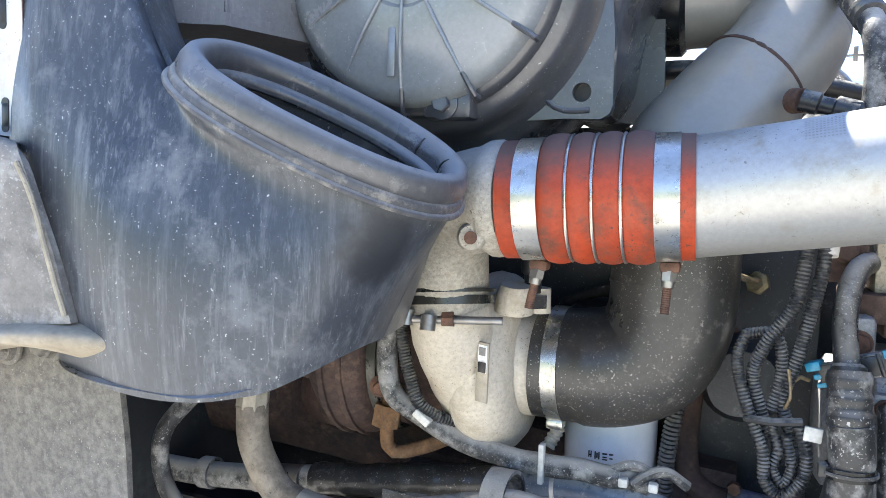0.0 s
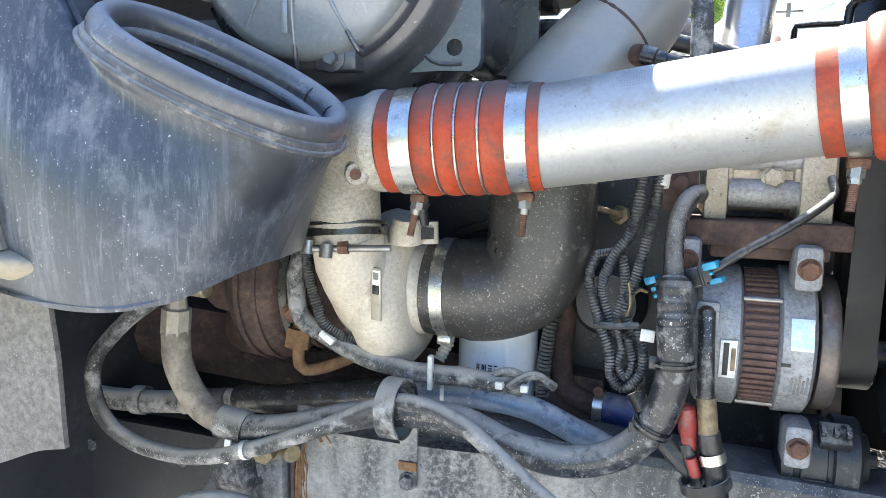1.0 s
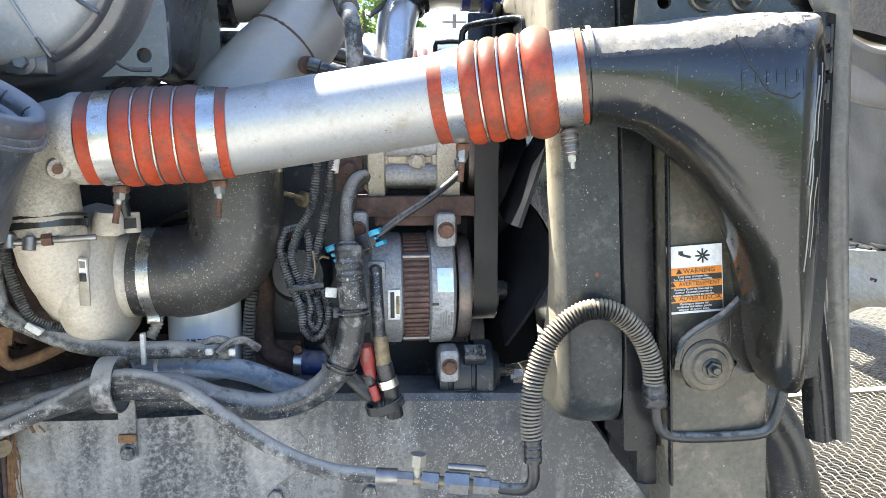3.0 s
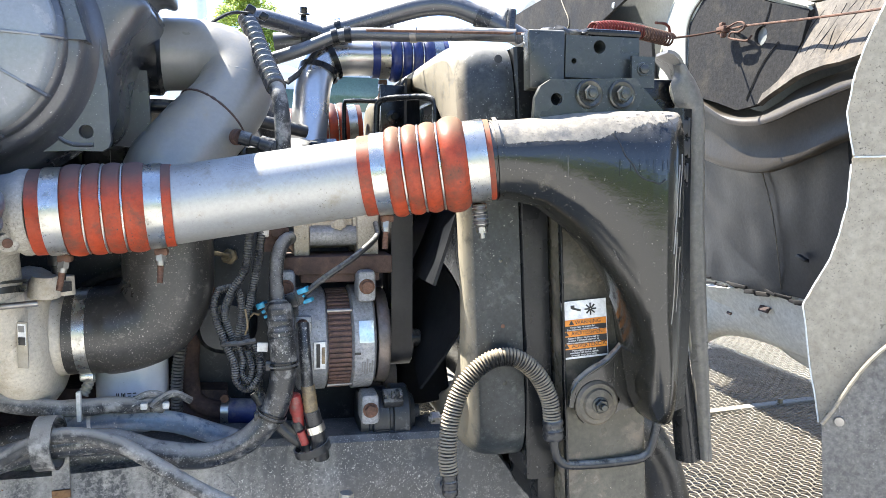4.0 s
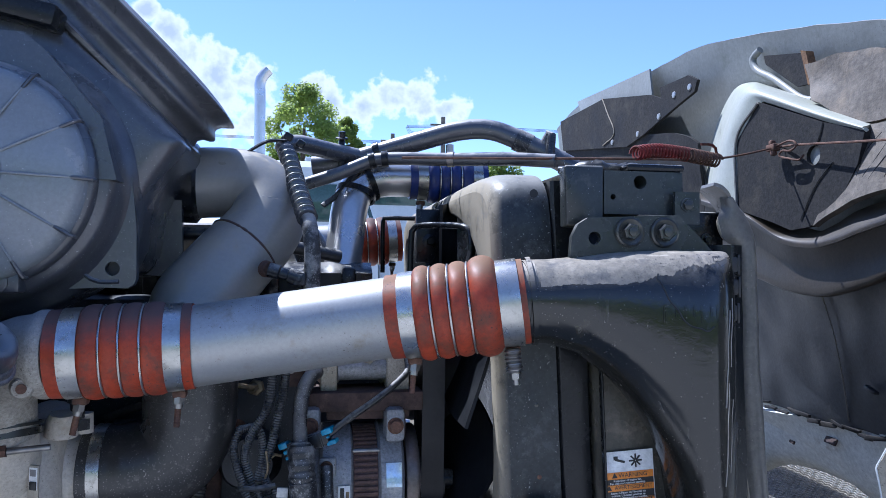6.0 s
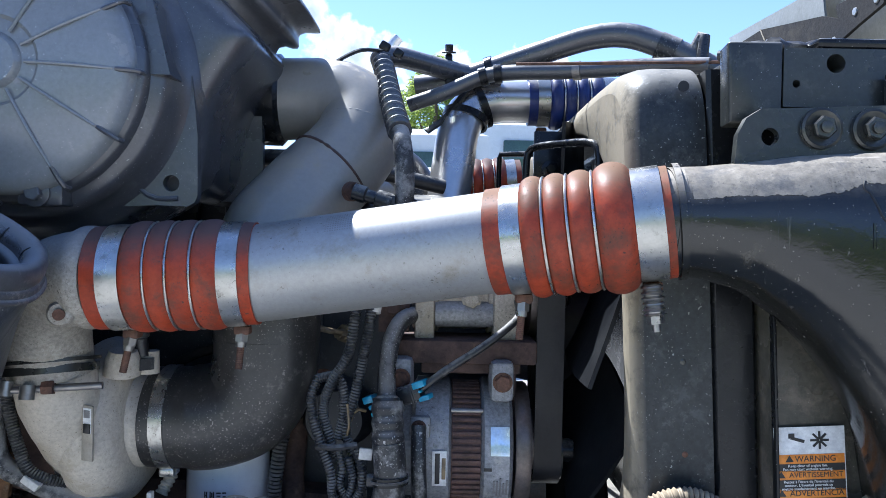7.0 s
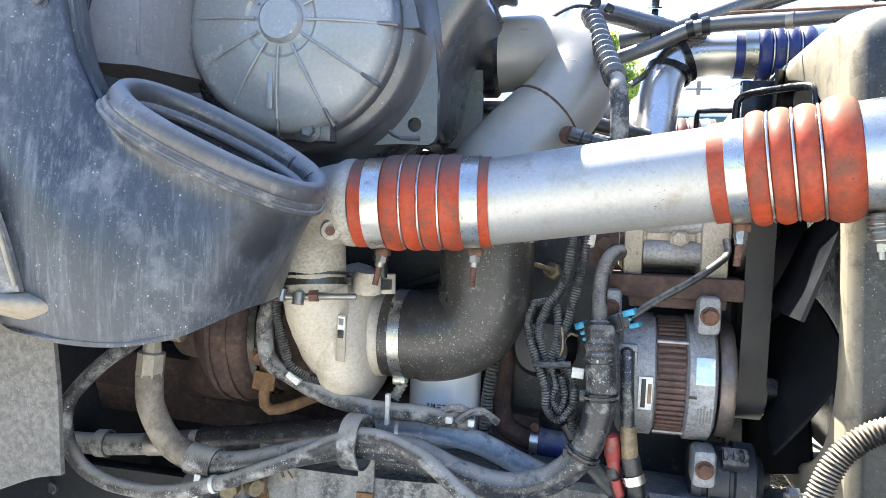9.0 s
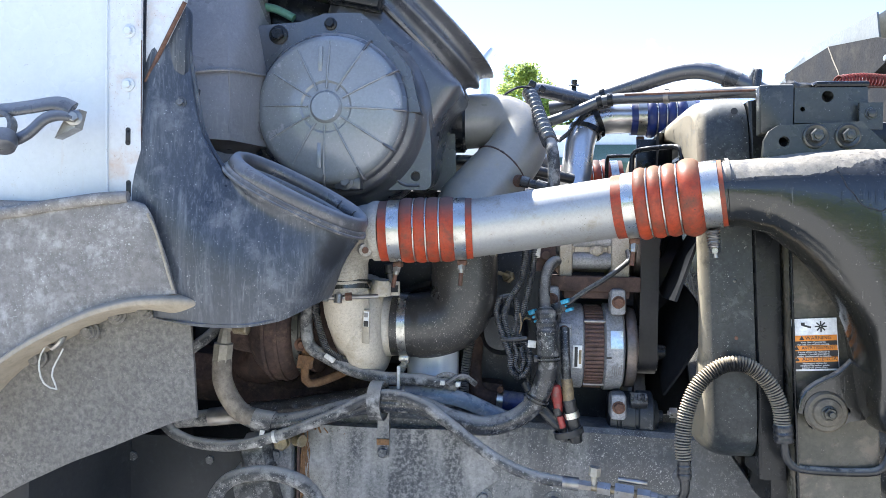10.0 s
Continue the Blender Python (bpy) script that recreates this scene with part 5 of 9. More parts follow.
# black box on the drum stands in for the notch's shade
part("drain_notch", on_drum(0.262, -8, 0.0888, (0.010, 0.002, 0.004)), M["ink"], al)
part("pulley", lathe([(0.297, 0.040), (0.298, 0.080), (0.302, 0.0825), (0.314, 0.0825), (0.318, 0.080), (0.322, 0.045), (0.345, 0.040)], AC, (1, 0, 0), 56), M["pulley"], al, "worn dark steel fan and pulley")

# ---------------------------------------------------------------- air-conditioning compressor on its rusty bracket
ac = thing("ac_compressor", (0.24, 0.93, 1.40), "dull cast air-conditioning compressor on a rusty bracket", "compressor")
part("body", rough_up(merge(lathe([(0.160, 0.050), (0.165, 0.056), (0.195, 0.056), (0.197, 0.052), (0.262, 0.052), (0.264, 0.058), (0.305, 0.058), (0.31, 0.05)], (0, 0.935, 1.475), (1, 0, 0), 40),
     box((0.178, 0.90, 1.465), (0.026, 0.07, 0.10), 0.004), box((0.287, 0.90, 1.465), (0.036, 0.07, 0.10), 0.004)), 0.0006, 70), M["cast"], ac)
for z in (1.448, 1.492):
    part("cylinder_rib", tube([(0.192, 0.888, z), (0.270, 0.888, z)], 0.018, 14, 0.02), M["alt"], ac)
part("bolt", hexbolt((0.240, 0.878, 1.468), (0, -1, 0), 0.011, 0.008, 1.2), M["cast"], ac)
part("bracket", rough_up(merge(box((0.232, 0.89, 1.402), (0.185, 0.09, 0.030), 0.003), box((0.24, 0.895, 1.382), (0.13, 0.07, 0.02), 0.004)), 0.0008), M["rust"], ac, "rust-brown steel bracket")
part("bracket_wing", merge(plate([(0.118, 1.425), (0.158, 1.425), (0.158, 1.50), (0.118, 1.50)], 0.862, 0.012), hexbolt((0.138, 0.862, 1.458), (0, -1, 0), 0.011, 0.009, 1.2)), M["rust"], ac)
part("stay", box((0.29, 0.885, 1.345), (0.02, 0.04, 0.11), 0.003), M["rust"], ac)
part("clutch", lathe([(0.318, 0.040), (0.32, 0.060), (0.345, 0.062), (0.362, 0.060), (0.366, 0.03), (0.375, 0.02)], (0, 0.935, 1.475), (1, 0, 0), 44), M["pulley"], ac)

# ---------------------------------------------------------------- drive belt, pulleys, fan
dbt = thing("drive_belt", (0.345, 0.90, 1.20), "black ribbed drive belt running over grooved pulleys", "belt")
PB, PT, rb_, rt_ = (0.905, 1.262), (0.90, 1.545), 0.040, 0.045
loop = [(PB[0] + rb_ * math.cos(a), PB[1] + rb_ * math.sin(a)) for a in (math.pi + math.pi * k / 20 for k in range(21))]
loop += [(PT[0] + rt_ * math.cos(a), PT[1] + rt_ * math.sin(a)) for a in (math.pi * k / 20 for k in range(21))]
bm = bmesh.new()
prof = [(0.325, 0.0), (0.361, 0.0), (0.361, 0.003)] + [(0.361 - 0.0045 * k, 0.003 + (0.002 if k % 2 else 0.0)) for k in range(1, 8)] + [(0.325, 0.003)]
rings = []
for i, (y, z) in enumerate(loop):
    cc = PB if z < 1.40 else PT
    nrm = Vector((0, y - cc[0], z - cc[1])).normalized()
    rings.append([bm.verts.new(Vector((x, y, z)) + nrm * (0.004 - t)) for x, t in prof])
for i in range(len(rings)):
    a, b = rings[i], rings[(i + 1) % len(rings)]
    for k in range(len(prof)):
        bm.faces.new((a[k], a[(k + 1) % len(prof)], b[(k + 1) % len(prof)], b[k]))
part("belt", bm, M["belt"], dbt, sharp=30)
part("idler_pulley", lathe([(0.322, 0.03), (0.323, 0.0395), (0.364, 0.0395), (0.366, 0.03), (0.366, 0.016), (0.382, 0.016), (0.384, 0.012)], (0, PB[0], PB[1]), (1, 0, 0), 40), M["black"], dbt)
part("idler_bolt", lathe([(0.380, 0.013), (0.392, 0.013)], (0, PB[0], PB[1]), (1, 0, 0), 6), M["rustbolt"], dbt)
part("upper_pulley", lathe([(0.322, 0.03), (0.323, 0.0445), (0.364, 0.0445), (0.366, 0.03)], (0, PT[0], PT[1]), (1, 0, 0), 40), M["black"], dbt)
solo("crank_pulley", lathe([(0.30, 0.06), (0.305, 0.12), (0.33, 0.125), (0.332, 0.11), (0.34, 0.11), (0.342, 0.125), (0.366, 0.125), (0.37, 0.08)], (0, 1.16, 1.14), (1, 0, 0), 56), M["pulley"], "dark steel crank pulley behind the alternator", "pulley")
solo("fan_pulley", lathe([(0.30, 0.05), (0.31, 0.105), (0.335, 0.11), (0.338, 0.098), (0.345, 0.098), (0.348, 0.11), (0.37, 0.11), (0.376, 0.09), (0.385, 0.07)], (0, 1.06, 1.44), (1, 0, 0), 56), M["pulley"], "dark grooved fan drive pulley", "pulley")
wp = thing("engine_pump", (0.33, 0.89, 1.085), "dark dusty finned pump body below the alternator", "pump")
part("body", rough_up(lathe([(0.268, 0.030), (0.270, 0.044), (0.283, 0.046), (0.285, 0.042), (0.290, 0.042), (0.292, 0.047), (0.318, 0.047), (0.320, 0.043), (0.325, 0.043), (0.327, 0.050), (0.352, 0.050), (0.356, 0.046), (0.358, 0.034), (0.366, 0.030), (0.368, 0.012), (0.378, 0.011)], (0, 0.89, 1.135), (1, 0, 0), 44), 0.0008), M["block"], wp)
clasp = part("clasp", box((0.324, 0.852, 1.172), (0.034, 0.030, 0.016), 0.003, (35, 0, 0)), M["loom"], wp, "black clasp over the body")
for x in (0.311, 0.324, 0.337):
    part("tooth", box((x, 0.842, 1.181), (0.006, 0.012, 0.010), 0.0015, (35, 0, 0)), M["plast"], clasp)
for k in range(5):
    a = radians(200 + 22 * k)
    part("rib", box((0.306, 0.89 + 0.048 * math.cos(a), 1.135 + 0.048 * math.sin(a)), (0.022, 0.004, 0.004), 0.001, (math.degrees(a), 0, 0)), M["block"], wp)
fan = thing("cooling_fan", (0.41, 1.06, 0.95), "black plastic engine cooling fan with broad blades", "fan")
FC = Vector((0.400, 1.06, 1.42))
part("hub", lathe([(-0.04, 0.07), (-0.03, 0.10), (0.03, 0.11), (0.04, 0.06)], FC, (1, 0, 0), 40), M["fanp"], fan)
for k in range(9):
    a = radians(40 * k + 12)
    e, f = Vector((0, math.cos(a), math.sin(a))), Vector((0, -math.sin(a), math.cos(a)))
    part("blade", sheet([[FC + e * 0.09 + f * -0.045 + Vector((0.02, 0, 0)), FC + e * 0.19 + f * -0.07 + Vector((0.028, 0, 0)), FC + e * 0.305 + f * -0.085 + Vector((0.03, 0, 0))],
                         [FC + e * 0.09, FC + e * 0.19, FC + e * 0.312],
                         [FC + e * 0.09 + f * 0.045 + Vector((-0.02, 0, 0)), FC + e * 0.19 + f * 0.07 + Vector((-0.028, 0, 0)), FC + e * 0.305 + f * 0.085 + Vector((-0.03, 0, 0))]], 10, 6, 0.005), M["fanp"], fan)

# ---------------------------------------------------------------- radiator with fan shroud and side panels
LEAN_R = 0.045


def lean(bm):
    for v in bm.verts:
        v.co.x += (1.74 - v.co.z) * LEAN_R
    return bm


rad = thing("radiator", (0.50, 1.20, 1.05), "tall radiator with dark plastic fan shroud and painted side panels", "radiator")


def frame_loop(x, inset, p=11.0, n=120, opening=False):
    """A rounded rectangle of the shroud's outline, or its oval fan opening, square to the truck's length."""
    out = []
    for k in range(n):
        a = 2 * math.pi * (k + 0.5) / n
        c, s_ = math.cos(a), math.sin(a)
        hy, hz = (0.464 - inset, 0.296 - inset) if opening else (0.512 - inset, 0.3335 - inset)
        out.append((x, 1.20 + hy * math.copysign(abs(c) ** (2 / p), c), 1.4235 + hz * math.copysign(abs(s_) ** (2 / p), s_)))
    return out


shr = part("shroud", lean(loft([frame_loop(0.477, 0), frame_loop(0.440, 0), frame_loop(0.424, 0.0015), frame_loop(0.410, 0.006), frame_loop(0.400, 0.014), frame_loop(0.395, 0.026)], caps=False)), M["shroud"], rad, "dark plastic fan shroud with rounded corners", sharp=60)
part("fan_ring", lean(loft([frame_loop(0.395, 0.026), frame_loop(0.394, 0.030, 6.0), frame_loop(0.394, 0.0, 3.0, opening=True), frame_loop(0.398, 0.006, 3.0, opening=True), frame_loop(0.472, 0.010, 3.0, opening=True)], caps=False)), M["shroud"], shr, sharp=60)
for y in (1.10, 1.125):
    part("shroud_rib", lean(tube([(0.390, y, 1.55), (0.389, y, 1.70), (0.398, y, 1.738), (0.425, y, 1.748), (0.47, y, 1.748)], 0.004, 8)), M["black"], rad)
part("core", lean(box((0.555, 1.20, 1.40), (0.14, 0.96, 0.62), 0.004)), M["black"], rad)
part("side_channel", lean(loft([[(0.4795, 0.694, z), (0.484, 0.690, z), (0.5225, 0.690, z), (0.5265, 0.694, z), (0.5265, 0.78, z), (0.4795, 0.78, z)] for z in (1.075, 1.40, 1.735)])), M["black"], rad, "black painted side channel")
part("side_plate", lean(loft([[(0.5305, 0.664, z), (0.533, 0.660, z), (0.66, 0.655, z), (0.664, 0.66, z), (0.664, 0.74, z), (0.5305, 0.74, z)] for z in (0.98, 1.3, 1.60)])), M["panel"], rad, "worn olive-grey side plate")
part("plate_flange", lean(box((0.5295, 0.656, 1.33), (0.0035, 0.010, 0.58), 0.001)), M["black"], rad)
for z in (1.42, 1.32, 1.232, 1.575):
    part("rivet", lean(lathe([(0, 0.0048), (0.002, 0.0042), (0.0032, 0.002)], (0.446, 0.6905, z), (0, -1, 0), 14)), M["rustbolt"] if z == 1.32 else M["darkbolt"], rad)
# black discs on the faces stand in for the shade inside holes
for x, z in ((0.566, 1.378), (0.606, 1.155), (0.628, 1.150), (0.58, 1.128), (0.572, 1.19)):
    part("bolt_hole_black", lean(lathe([(0, 0.0045), (0.0012, 0.0045)], (x, 0.6605, z), (0, -1, 0), 14)), M["ink"], rad)
part("tank_hole_black", lathe([(0, 0.006), (0.0015, 0.006)], (0.455, 0.690, 1.716), (0, -1, 0), 16), M["ink"], rad)
part("bottom_tank", lean(box((0.56, 1.2, 1.06), (0.12, 0.98, 0.10), 0.015)), M["black"], rad)
ub = part("top_block", plate([(0.536, 1.685), (0.652, 1.685), (0.650, 1.744), (0.536, 1.744)], 0.632, 0.10, "y", [(0.588, 1.729, 0.0095), (0.549, 1.708, 0.004)]), M["mount"], rad, "green-grey mounting block with holes")
# black plug paints the shade inside the hole
part("block_recess", lathe([(0, 0.0093), (-0.03, 0.0093)], (0.588, 0.665, 1.729), (0, -1, 0), 18), M["ink"], ub)
part("rough_pad", rough_up(box((0.508, 0.645, 1.708), (0.052, 0.03, 0.082), 0.003), 0.004, 70), M["mount"], rad, "torn black rubber pad")
part("top_seal", rough_up(tube([(0.50, 0.70, 1.750), (0.53, 0.67, 1.750), (0.56, 0.665, 1.752), (0.60, 0.672, 1.750)], 0.009, 14, 0.006), 0.006, 80), M["rubber"], rad, "ragged black foam seal along the top")
part("top_rail", box((0.56, 1.2, 1.746), (0.10, 1.02, 0.012), 0.003), M["panel"], rad)
part("top_cap", box((0.612, 0.682, 1.750), (0.085, 0.10, 0.010), 0.004), M["black"], rad)
part("corner_tab", merge(plate([(0.632, 1.672), (0.668, 1.672), (0.668, 1.716), (0.632, 1.716)], 0.618, 0.006), hexbolt((0.650, 0.618, 1.698), (0, -1, 0), 0.007, 0.004, 1.4)), M["mount"], rad)
part("side_tab", merge(box((0.700, 0.69, 1.668), (0.085, 0.02, 0.055), 0.006), hexbolt((0.713, 0.679, 1.655), (0, -1, 0), 0.005, 0.004)), M["black"], rad)
solo("shroud_bolt", merge(tube([(0.385, 0.70, 1.183), (0.352, 0.697, 1.183)], 0.004, 10), lathe([(0, 0.010), (0.012, 0.010)], (0.368, 0.699, 1.183), (-1, 0, 0), 6), lathe([(0, 0.015), (0.004, 0.015)], (0.384, 0.70, 1.183), (-1, 0, 0), 20)), M["zinc"], "zinc bolt and nut through the shroud edge", "bolt")

# ---------------------------------------------------------------- charge cooler end tank
ct = thing("charge_cooler_tank", (0.60, 0.58, 1.19), "worn black cast charge-air cooler end tank curving down from its inlet", "charge cooler")


def tsec(x, zb, zt, yf, yb, n=48, p=3.2, pb=2.1):
    cz, cy_, hz, hy = (zb + zt) / 2, (yf + yb) / 2, (zt - zb) / 2, (yb - yf) / 2
    out = []
    for k in range(n):
        a = 2 * math.pi * k / n
        c, s = math.cos(a), math.sin(a)
        q = p if s > 0 else min(p, pb + max(0.0, 0.9 - abs(s)))
        out.append((x, cy_ + hy * math.copysign(abs(c) ** (2 / q), c), cz + hz * math.copysign(abs(s) ** (2 / q), s)))
    return out


tank = part("tank", loft([tsec(0.416, 1.515, 1.621, 0.569, 0.675, p=2.0), tsec(0.45, 1.513, 1.622, 0.566, 0.672, p=2.0), tsec(0.49, 1.502, 1.626, 0.558, 0.672, p=2.2), tsec(0.53, 1.472, 1.631, 0.548, 0.670, p=2.5), tsec(0.555, 1.446, 1.633, 0.543, 0.669, p=2.7),
      tsec(0.580, 1.413, 1.634, 0.537, 0.668, p=2.9), tsec(0.600, 1.380, 1.635, 0.531, 0.668, p=3.0), tsec(0.614, 1.345, 1.635, 0.527, 0.668, p=3.2), tsec(0.626, 1.300, 1.635, 0.524, 0.668, p=3.3), tsec(0.634, 1.255, 1.634, 0.523, 0.668, p=3.4, pb=2.4),
      tsec(0.642, 1.215, 1.635, 0.525, 0.668, p=3.8, pb=2.8), tsec(0.655, 1.192, 1.635, 0.529, 0.668, p=4.4, pb=3.4), tsec(0.668, 1.186, 1.635, 0.537, 0.668, p=5.0, pb=4.0), tsec(0.680, 1.184, 1.635, 0.552, 0.668, p=6.0, pb=5.0), tsec(0.690, 1.184, 1.635, 0.578, 0.668, p=7.0, pb=6.0), tsec(0.6935, 1.186, 1.633, 0.605, 0.668, p=8.0, pb=6.0), tsec(0.6945, 1.19, 1.630, 0.63, 0.668, p=8.0, pb=6.0)]), M["cac"], ct, sharp=60)
part("inlet_neck", lathe([(-0.02, 0.0520), (0.0, 0.0520), (0.016, 0.0520)], (0.424, 0.622, 1.568), (1, -0.25, 0.13), 48), M["cac"], tank)
part("inlet_bead", ring_band((0.430, 0.621, 1.568), (1, -0.2, 0.1), 0.0545, 0.006, 0.003), M["cac"], tank)
tank_skin = BVHTree.FromPolygons([v.co + BASE[tank.name] for v in tank.data.vertices], [tuple(p.vertices) for p in tank.data.polygons])


def on_tank(x, z, lift=0.0):
    hit = tank_skin.ray_cast(Vector((x, 0.2, z)), Vector((0, 1, 0)))
    return hit[0] + Vector((0, -lift, 0)) if hit[0] else Vector((x, 0.6, z))


for pts, r_, m_, name_, lab_ in (
        ([(0.574, 1.596), (0.579, 1.583), (0.583, 1.572), (0.592, 1.560), (0.598, 1.548), (0.607, 1.541), (0.618, 1.538), (0.626, 1.535), (0.634, 1.540)], 0.0011, "ink", "paint_crack", "crack in the paint"),
        ([(0.573, 1.604), (0.571, 1.598), (0.574, 1.594)], 0.0012, "ink", "paint_crack", ""),
        ([(0.661, 1.560), (0.657, 1.52), (0.655, 1.48), (0.652, 1.44)], 0.0011, "bare", "scratch", "pale scratch"),
        ([(0.668, 1.575), (0.664, 1.53), (0.662, 1.49)], 0.0009, "bare", "scratch", "pale scratch"),
        ([(0.658, 1.47), (0.656, 1.43), (0.654, 1.38), (0.651, 1.345)], 0.0010, "bare", "scratch", "pale scratch"),
        ([(0.665, 1.45), (0.663, 1.40), (0.660, 1.36)], 0.0007, "bare", "scratch", "pale scratch")):
    part(name_, tube([on_tank(x, z, 0.0002) for x, z in pts], r_, 6, 0.003, wob=0.0012), M[m_], tank, lab_)
for x, w in ((0.583, 0.014), (0.606, 0.010), (0.626, 0.012), (0.646, 0.011)):
    for dx, dz, hh in ((-w / 2, 0.0, 0.022), (w / 2, 0.003, 0.014)):
        part("cast_mark", tube([on_tank(x + dx, 1.556 + dz + q * hh, -0.0006) for q in (-0.5, -0.25, 0.0, 0.25, 0.5)], 0.0017, 6, 0.004), M["cac"], tank)
# chalky worn paint along the tank's top, with a ragged lower edge
rnd_t, grid_t, wear, fray, worn = random.Random(31), [], 0.0, 0.0, bmesh.new()
for k in range(235):
    x = 0.4285 + 0.0011 * k
    grow = min(1.0, max(0.0, (x - 0.50) / 0.10))
    wear = 0.955 * wear + rnd_t.uniform(-0.0011, 0.0011)
    fray = 0.55 * fray + rnd_t.uniform(-0.0010, 0.0010)
    zb = 1.588 + 0.0055 * min(1.0, (x - 0.4285) / 0.09) + 0.034 * max(0.0, (x - 0.53) / 0.15) ** 1.1 + wear * (0.4 + 0.6 * grow) + fray * (0.5 + grow)
    low = on_tank(x, min(zb, 1.6275))
    a0 = math.atan2(low.z - 1.57, 0.62 - low.y)
    grid_t.append([])
    for q in range(9):
        a = a0 + (radians(100) - a0) * q / 8
        out_ = Vector((0, -math.cos(a), math.sin(a)))
        hit = tank_skin.ray_cast(Vector((x, 0.62, 1.57)) + out_ * 0.4, -out_)
        grid_t[-1].append(worn.verts.new((hit[0] if hit[0] else low) + out_ * 0.0005))
for r0, r1 in zip(grid_t, grid_t[1:]):
    for q in range(8):
        worn.faces.new((r0[q], r0[q + 1], r1[q + 1], r1[q]))
part("worn_patch", worn, M["patch"], tank, "chalky worn paint with a ragged edge", sharp=80)
crimp = part("crimp_strip", sheet([[(0.694, 0.640, z) for z in (1.645, 1.55, 1.44, 1.31, 1.19)], [(0.712, 0.626, z) for z in (1.645, 1.55, 1.44, 1.31, 1.19)], [(0.738 + d, 0.640, z) for z, d in ((1.645, 0), (1.55, 0.001), (1.44, 0.004), (1.31, 0.008), (1.19, 0.002))]], 24, 10, 0.006, 0.001), M["black"], ct, "slotted black crimp strip")
# solid black blocks stand in for the shade in the strip's pockets
for x, z in ((0.721, 1.618), (0.722, 1.587), (0.720, 1.551), (0.716, 1.388), (0.713, 1.318), (0.709, 1.220)):
    part("slot_block", merge(box((x, 0.6265, z), (0.015, 0.010, 0.022), 0.003), box((x + 0.010, 0.630, z), (0.004, 0.012, 0.028), 0.001)), M["ink"], crimp)
tbk = part("top_bracket", plate([(0.478, 1.628), (0.480, 1.652), (0.488, 1.668), (0.502, 1.677), (0.630, 1.683), (0.648, 1.665), (0.678, 1.636), (0.678, 1.622), (0.478, 1.616)], 0.603, 0.010, "y", [(0.511, 1.6505, 0.0085)]), M["mount"], ct, "black steel bracket")
for x in (0.5590, 0.6080):
    bo_ = part("bolt", hexbolt((x, 0.603, 1.659), (0, -1, 0), 0.0115, 0.010, 1.75, 0.004), M["darkbolt"], tbk)
    part("cup_washer", lathe([(0, 0.0198), (0.003, 0.0198), (0.004, 0.0172), (0.003, 0.0150)], (x, 0.602, 1.659), (0, -1, 0), 40), M["darkbolt"], bo_)
arm = part("lower_arm", merge(plate([(0.556, 1.215), (0.562, 1.242), (0.585, 1.255), (0.612, 1.270), (0.65, 1.31), (0.66, 1.305), (0.66, 1.20), (0.63, 1.195), (0.60, 1.178), (0.572, 1.180)], 0.628, 0.018, "y", [(0.6245, 1.212, 0.006)]),
       tube([(0.554, 0.634, 1.205), (0.560, 0.634, 1.236), (0.582, 0.634, 1.256), (0.612, 0.634, 1.272), (0.648, 0.634, 1.308)], 0.006, 10)), M["cac"], ct, "cast arm to the lower mount")
part("mount_washer", lathe([(0, 0.034), (0.006, 0.034), (0.010, 0.030), (0.010, 0.024), (0.014, 0.022), (0.016, 0.015)], (0.592, 0.632, 1.210), (0, -1, 0), 40), M["olive"], arm, "olive-grey rubber-backed washer")
part("mount_bolt", hexbolt((0.592, 0.616, 1.210), (0, -1, 0), 0.0105, 0.008, 1.2, 0.008), M["darkbolt"], arm)


def text_mesh(body_, size, m):
    cu = bpy.data.curves.new("words", "FONT")
    cu.body, cu.size, cu.align_x, cu.align_y, cu.extrude = body_, size, "CENTER", "CENTER", 0.0002
    tmp = bpy.data.objects.new("words", cu)
    scene.collection.objects.link(tmp)
    bpy.context.view_layer.update()
    me = bpy.data.meshes.new_from_object(tmp.evaluated_get(bpy.context.evaluated_depsgraph_get()))
    bpy.data.objects.remove(tmp)
    bm = bmesh.new()
    bm.from_mesh(me)
    bpy.data.meshes.remove(me)
    bm.transform(m)
    return bm


part("cast_lettering", text_mesh("REV 11", 0.012, pose(0.605, 0.6265, 1.238, 90, 0, 0) @ pose(0, 0, 0, 0, 0, 210)), M["cac"], arm)

# warning label on the side plate
wl = thing("warning_label", (0.582, 0.652, 1.275), "white and orange fan warning label in three languages", "label")
WM = pose(0.5830, 0.6535, 1.317, 90, 0, -3.5) @ pose(0, 0, 0, 0, 0, 4)


def on_label(u, v, w, h, d=0.0006):
    bm = box((u, v, d), (w, h, 0.0005), 0)
    bm.transform(WM)
    return bm


